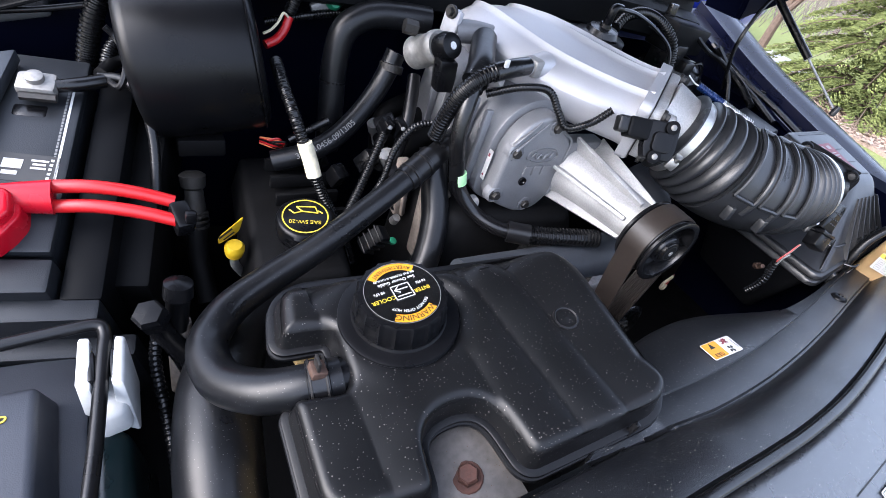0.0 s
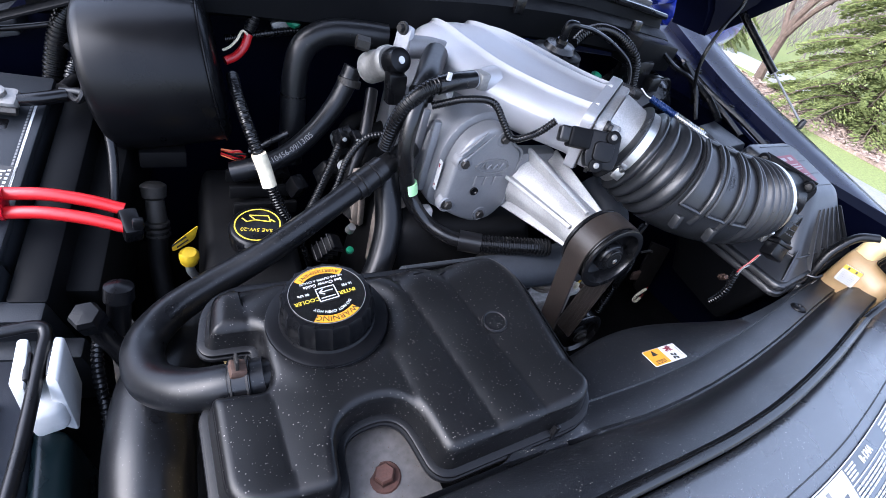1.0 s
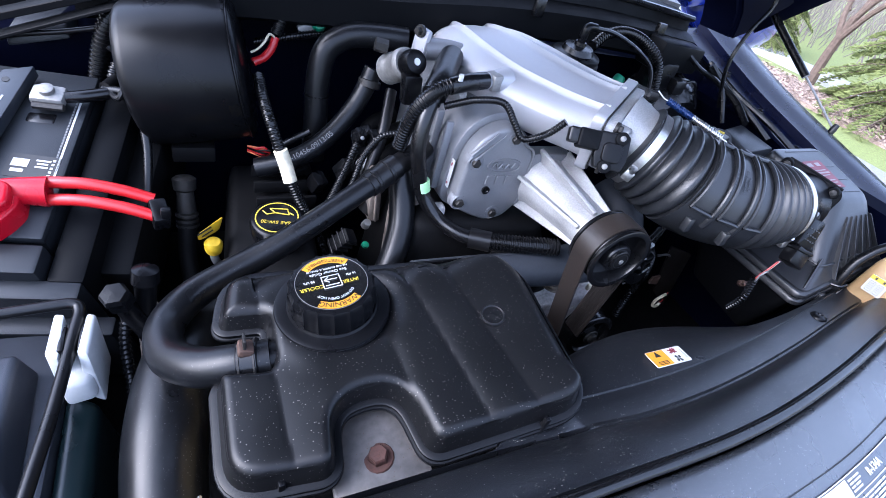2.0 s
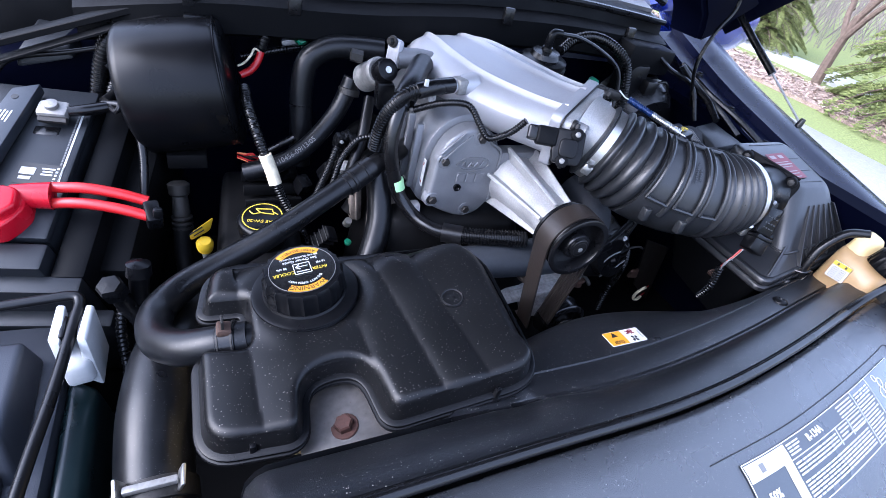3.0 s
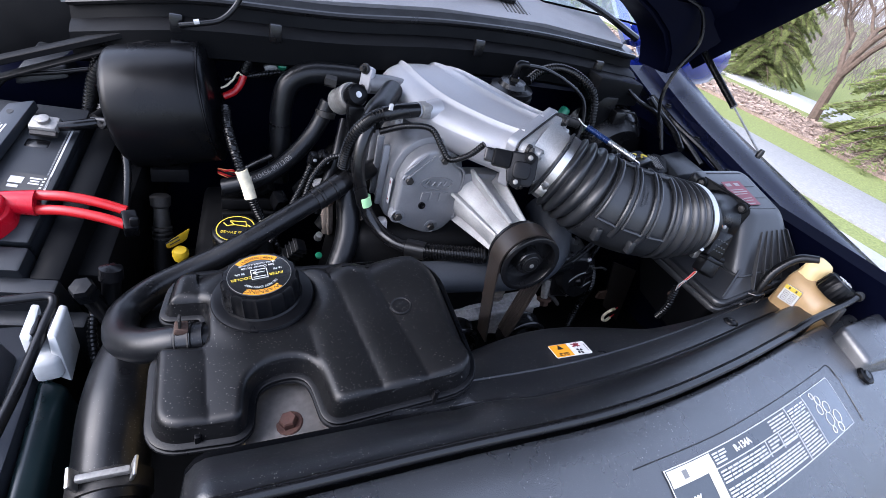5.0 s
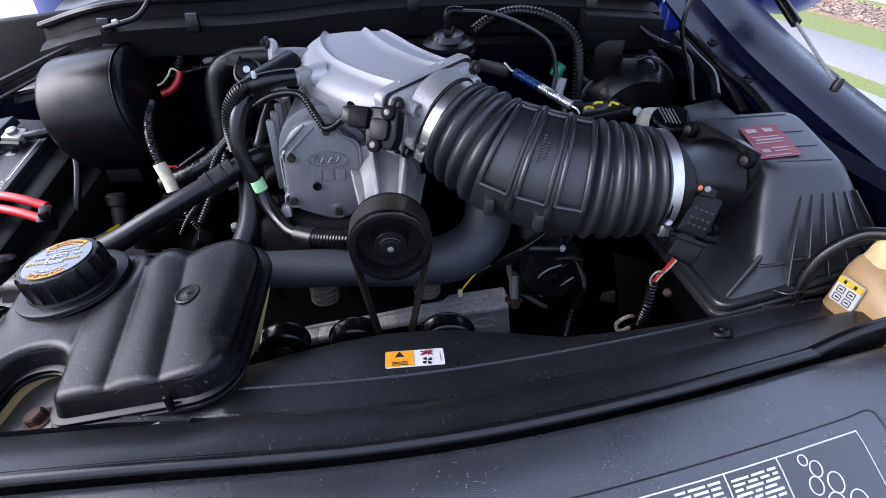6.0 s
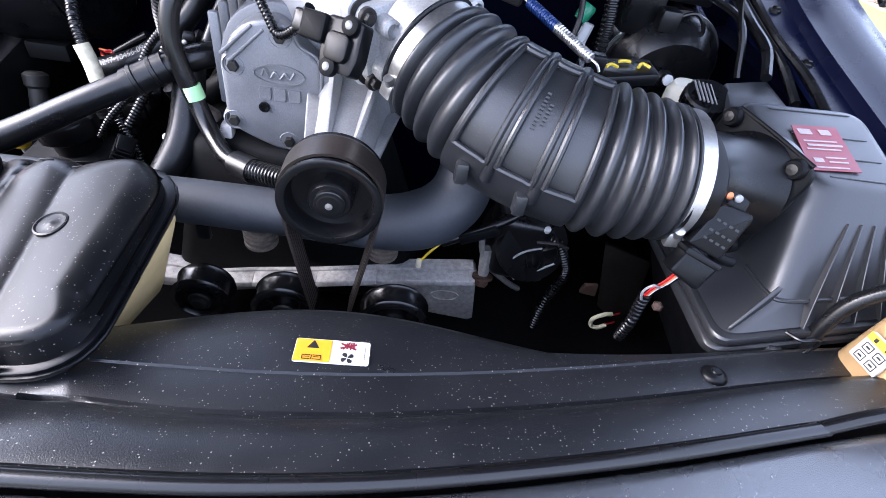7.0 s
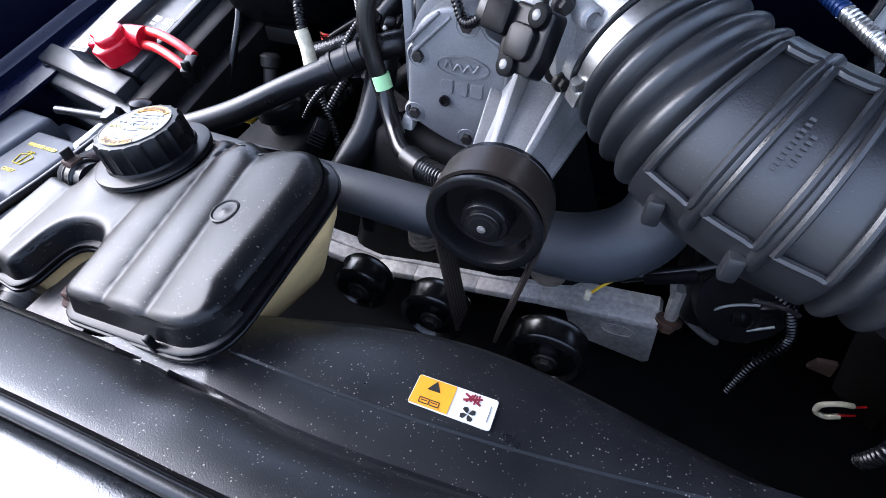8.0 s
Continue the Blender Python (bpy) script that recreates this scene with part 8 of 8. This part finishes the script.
for k in range(4):
    a = radians(45 + 90 * k)
    prism(bm, [(0.0125 + r * math.cos(a + d), -0.0058 + r * math.sin(a + d)) for r, d in ((0.0006, 0), (0.0032, -0.75), (0.0052, -0.55), (0.0060, -0.1), (0.0050, 0.25), (0.0026, 0.3))], CM @ Matrix.Translation((0, 0, 0.0009)), 0.0003)
part("blade_symbol", bm, "black_ink", st)
bars("fine_print", [(0.0262, -0.006 + 0.0022 * k, 0.0007, 0.0015) for k in range(6)], CM @ Matrix.Translation((0, 0, 0.0008)), "grey_ink", st)


def header_point(x, d):
    """A point of the header panel at x, d metres forward of its seal."""
    f = front_shift(x)
    ys = [-0.125, -0.132, -0.16, -0.20, -0.26, -0.33]
    zs = [1.076, 1.078, 1.074, 1.064, 1.040, 1.00]
    y = -0.125 - d
    return Vector((x, y + f, float(np.interp(-y, [-q for q in ys], zs))))


def sheet(u0, u1, v0, v1, lift, n=10, m=6):
    """A thin label lying on the header panel: u along the truck's width in metres, v forward."""
    bm = bmesh.new()
    rows = [[header_point(u0 + (u1 - u0) * i / n, v0 + (v1 - v0) * j / m + 0.019) + Vector((0, 0, lift)) for i in range(n + 1)] for j in range(m + 1)]
    bridge(bm, rows + [[p - Vector((0, 0, 0.0006)) for p in r] for r in reversed(rows)], close=False)
    return bm


acl = part("service_label", sheet(0.005, 0.385, 0.044, 0.106, 0.0012), "teal_label", panel, "dark service label with white print and symbols")
part("pale_field", sheet(0.008, 0.066, 0.046, 0.062, 0.0018, 4, 2), "pale", acl)
part("diagram_field", sheet(0.301, 0.3835, 0.0455, 0.1045, 0.0015, 6, 6), "label_black", acl, "dark square field with a belt diagram")
part("dark_field", sheet(0.251, 0.299, 0.0455, 0.058, 0.0015, 4, 2), "label_black", acl)
part("warning_sign", sheet(0.028, 0.036, 0.050, 0.058, 0.0022, 2, 2), "grey_ink", acl)
part("pale_strip", sheet(0.066, 0.080, 0.046, 0.104, 0.0018, 2, 6), "pale", acl)
for u0, u1, v in ((0.005, 0.385, 0.0440), (0.005, 0.385, 0.1050), (0.080, 0.250, 0.0620), (0.160, 0.250, 0.0760)):
    part("rule", sheet(u0, u1, v, v + 0.0010, 0.0018, 10, 1), "white_ink", acl)
for u in (0.005, 0.180, 0.212, 0.250, 0.300, 0.3840):
    part("rule", sheet(u, u + 0.0010, 0.044 if u not in (0.180, 0.212) else 0.062, 0.106 if u not in (0.180, 0.212) else 0.080, 0.0018, 1, 6), "white_ink", acl)
rng = random.Random(8)
for u0, u1, v0, v1, step in ((0.084, 0.108, 0.048, 0.060, 0.0032), (0.205, 0.245, 0.048, 0.060, 0.0036), (0.084, 0.176, 0.066, 0.078, 0.0034), (0.186, 0.208, 0.065, 0.078, 0.0036), (0.216, 0.246, 0.065, 0.080, 0.004), (0.084, 0.245, 0.083, 0.103, 0.0032),
                             (0.254, 0.296, 0.050, 0.103, 0.0034), (0.012, 0.060, 0.090, 0.103, 0.004)):
    v = v0
    while v < v1 - 0.001:
        u = u0
        while u < u1 - 0.004:
            w = min(rng.uniform(0.006, 0.02), u1 - u)
            part("fine_print", sheet(u, u + w, v, v + 0.0017, 0.0018, 2, 1), "white_ink", acl)
            u += w + 0.0025
        v += step
for k, (u, v, r) in enumerate(((0.322, 0.052, 0.004), (0.330, 0.060, 0.0055), (0.324, 0.070, 0.006), (0.342, 0.072, 0.007), (0.335, 0.085, 0.008), (0.355, 0.088, 0.008), (0.350, 0.099, 0.0055), (0.332, 0.097, 0.004))):
    part("belt_diagram", T([header_point(u + r * math.cos(a), v + 0.019 + r * math.sin(a)) + Vector((0, 0, 0.0018)) for a in (2 * math.pi * q / 12 for q in range(13))], 0.0006, seg=5, per=2), "white_ink", acl)
LW = header_point(0.140, 0.073) + Vector((0, 0, 0.0018))
words("lettering", "R-134A", at(LW, (header_point(0.165, 0.064) - header_point(0.125, 0.064)).cross(header_point(0.145, 0.055) - header_point(0.145, 0.073)), header_point(0.165, 0.064) - header_point(0.125, 0.064)), 0.011, "white_ink", acl, 0.0006, None, 0.02)
LW = header_point(0.032, 0.098) + Vector((0, 0, 0.0018))
words("lettering", "50%", at(LW, (header_point(0.052, 0.10) - header_point(0.012, 0.10)).cross(header_point(0.032, 0.09) - header_point(0.032, 0.11)), header_point(0.052, 0.10) - header_point(0.012, 0.10)), 0.012, "white_ink", acl, 0.0006, None, 0.02)
part("recess_line", T([header_point(u, 0.052) + Vector((0, 0, 0.0004)) for u in (-0.03, 0.1, 0.2, 0.3, 0.38, 0.412)] + [header_point(u, d) + Vector((0, 0, 0.0004)) for u, d in ((0.416, 0.07), (0.415, 0.10), (0.412, 0.13))], 0.0007, seg=5, per=5), "black_ink", panel)

# ---------- trees ----------
def spruce(seed, height, spread):
    rng = random.Random(seed)
    t = thing("spruce_tree", "broad green spruce tree with drooping branches", "tree", (0, 0, 0), "garden trees")
    bm = bmesh.new()
    tube(bm, [(0, 0, 0), (0.03, 0, height * 0.35), (0, 0.02, height * 0.7), (0, 0, height)], [0.16, 0.12, 0.07, 0.01], seg=10)
    trunk = part("trunk", bm, "bark", t)
    verts, faces = [], []
    bb = bmesh.new()
    z = 0.15
    while z < height * 0.97:
        f = 1 - z / height
        reach = spread * (0.12 + 0.88 * f ** 0.85)
        for k in range(12):
            a = rng.uniform(0, 2 * math.pi)
            L = reach * rng.uniform(0.7, 1.08)
            droop = rng.uniform(0.12, 0.32)
            d = Vector((math.cos(a), math.sin(a), 0))
            s = Vector((-d.y, d.x, 0))
            pts = [Vector((0, 0, z)) + d * (L * q) + Vector((0, 0, L * (0.10 * math.sin(q * 3.1) - droop * q * q))) for q in (0, 0.35, 0.7, 1.0)]
            tube(bb, pts, [0.022 * f + 0.006, 0.014, 0.008, 0.003], seg=4, per=2)
            n = int(90 + L * 205)
            for i in range(n):
                q = (i / n) ** 0.75
                c = Vector((0, 0, z)) + d * (L * q) + Vector((0, 0, L * (0.10 * math.sin(q * 3.1) - droop * q * q)))
                side = rng.choice((-1, 1)) * rng.uniform(0.25, 1.0) * L * 0.26 * (1.05 - q * 0.75)
                c = c + s * side + Vector((0, 0, -abs(side) * 0.25 + rng.uniform(-0.04, 0.03)))
                e = (d * rng.uniform(0.5, 1) + s * math.copysign(rng.uniform(0.3, 1.0), side) + Vector((0, 0, rng.uniform(-0.5, 0.2)))).normalized()
                w = e.cross(Vector((rng.uniform(-0.4, 0.4), rng.uniform(-0.4, 0.4), 1))).normalized()
                ln, wd = rng.uniform(0.04, 0.09), rng.uniform(0.006, 0.013)
                up = e.cross(w)
                for side_v in (w, up):
                    b = len(verts)
                    verts += [c - e * ln * 0.5, c + side_v * wd, c + e * ln * 0.6, c - side_v * wd]
                    faces.append((b, b + 1, b + 2, b + 3))
        z += 0.17 + 0.06 * (z / height)
    part("limb_set", bb, "bark", t)
    me = bpy.data.meshes.new("needles")
    me.from_pydata([tuple(v) for v in verts], [], faces)
    me.materials.append(M["needle"])
    ob = new("needles", me)
    ob.parent = t
    ORIGIN[ob] = ORIGIN[t]
    ob["kind"] = "stuff"
    return t


def bare_tree(seed, height):
    rng = random.Random(seed)
    t = thing("bare_tree", "leafless brown tree with spreading limbs", "tree", (0, 0, 0), "garden trees")
    bm = bmesh.new()

    def grow(p, d, length, r, depth):
        q = p + d * length
        m = p.lerp(q, 0.5) + Vector((rng.uniform(-1, 1), rng.uniform(-1, 1), 0)) * length * 0.06
        tube(bm, [p, m, q], [r, r * 0.85, r * 0.7], seg=8 if depth < 2 else 4, per=3)
        if depth < 5:
            for k in range(4 if depth < 1 else 3):
                a = rng.uniform(0, 2 * math.pi)
                nd = (d + Vector((math.cos(a), math.sin(a), rng.uniform(0.0, 0.5))) * rng.uniform(0.35, 0.75)).normalized()
                grow(p.lerp(q, rng.uniform(0.6, 1.0)), nd, length * rng.uniform(0.62, 0.9), r * 0.6, depth + 1)

    grow(Vector((0, 0, -0.05)), Vector((0.06, 0.05, 1)).normalized(), height * 0.21, 0.085, 0)
    part("trunk", bm, "bark", t)
    return t


sp = spruce(3, 5.0, 1.8)
sp.location = (8.5, 2.75, 0)
for x, y, r, k in ((9.9, 6.9, 80, 0.62), (13.5, 10.2, 200, 0.9), (9.6, 13.5, 30, 1.1)):
    copy_thing(sp, pose(x, y, 0, 0, 0, r) @ Matrix.Scale(k, 4))
bt = bare_tree(5, 5.2)
bt.location = (8.55, 4.55, 0)
for x, y, r in ((17, 11.5, 210), (20, 8.5, 30), (16.5, 17, 140)):
    copy_thing(bt, pose(x, y, 0, 0, 0, r))
# fallen leaves on the bed
rng = random.Random(21)
verts, faces = [], []
for k in range(15000):
    c = Vector((rng.uniform(6.95, 8.35), rng.uniform(0.5, 13), 0.055 + rng.uniform(0, 0.025)))
    a, w = rng.uniform(0, 2 * math.pi), rng.uniform(0.012, 0.032)
    u = Vector((math.cos(a), math.sin(a), rng.uniform(-0.5, 0.5))) * w
    v = Vector((-math.sin(a), math.cos(a), rng.uniform(-0.5, 0.5))) * w * 0.6
    b = len(verts)
    verts += [tuple(c - u), tuple(c + v), tuple(c + u), tuple(c - v)]
    faces.append((b, b + 1, b + 2, b + 3))
me = bpy.data.meshes.new("fallen_leaves")
me.from_pydata(verts, [], faces)
me.materials.append(M["leaf"])
tagged(new("fallen_leaves", me), "dry pale brown leaves strewn over the mulch bed", "leaves", kind="stuff")
# pale far woods as one thicket of bare stems
rng = random.Random(11)
verts, faces = [], []
for k in range(18000):
    a = radians(rng.uniform(-80, 130))
    d = rng.uniform(14.5, 45)
    x, y = d * math.sin(a), d * math.cos(a)
    hgt = rng.uniform(0.8, 4.5)
    w = rng.uniform(0.005, 0.018)
    lean = rng.uniform(-1.6, 1.6)
    px, py = math.cos(a), -math.sin(a)
    b = len(verts)
    z0 = rng.uniform(-0.1, 2.2) if k % 2 else -0.1
    verts += [(x - w * px, y - w * py, z0), (x + w * px, y + w * py, z0), (x + lean * px, y + lean * py, z0 + hgt), (x + w * 0.6 * py, y - w * 0.6 * px, z0)]
    faces += [(b, b + 1, b + 2), (b + 1, b + 3, b + 2), (b + 3, b, b + 2)]
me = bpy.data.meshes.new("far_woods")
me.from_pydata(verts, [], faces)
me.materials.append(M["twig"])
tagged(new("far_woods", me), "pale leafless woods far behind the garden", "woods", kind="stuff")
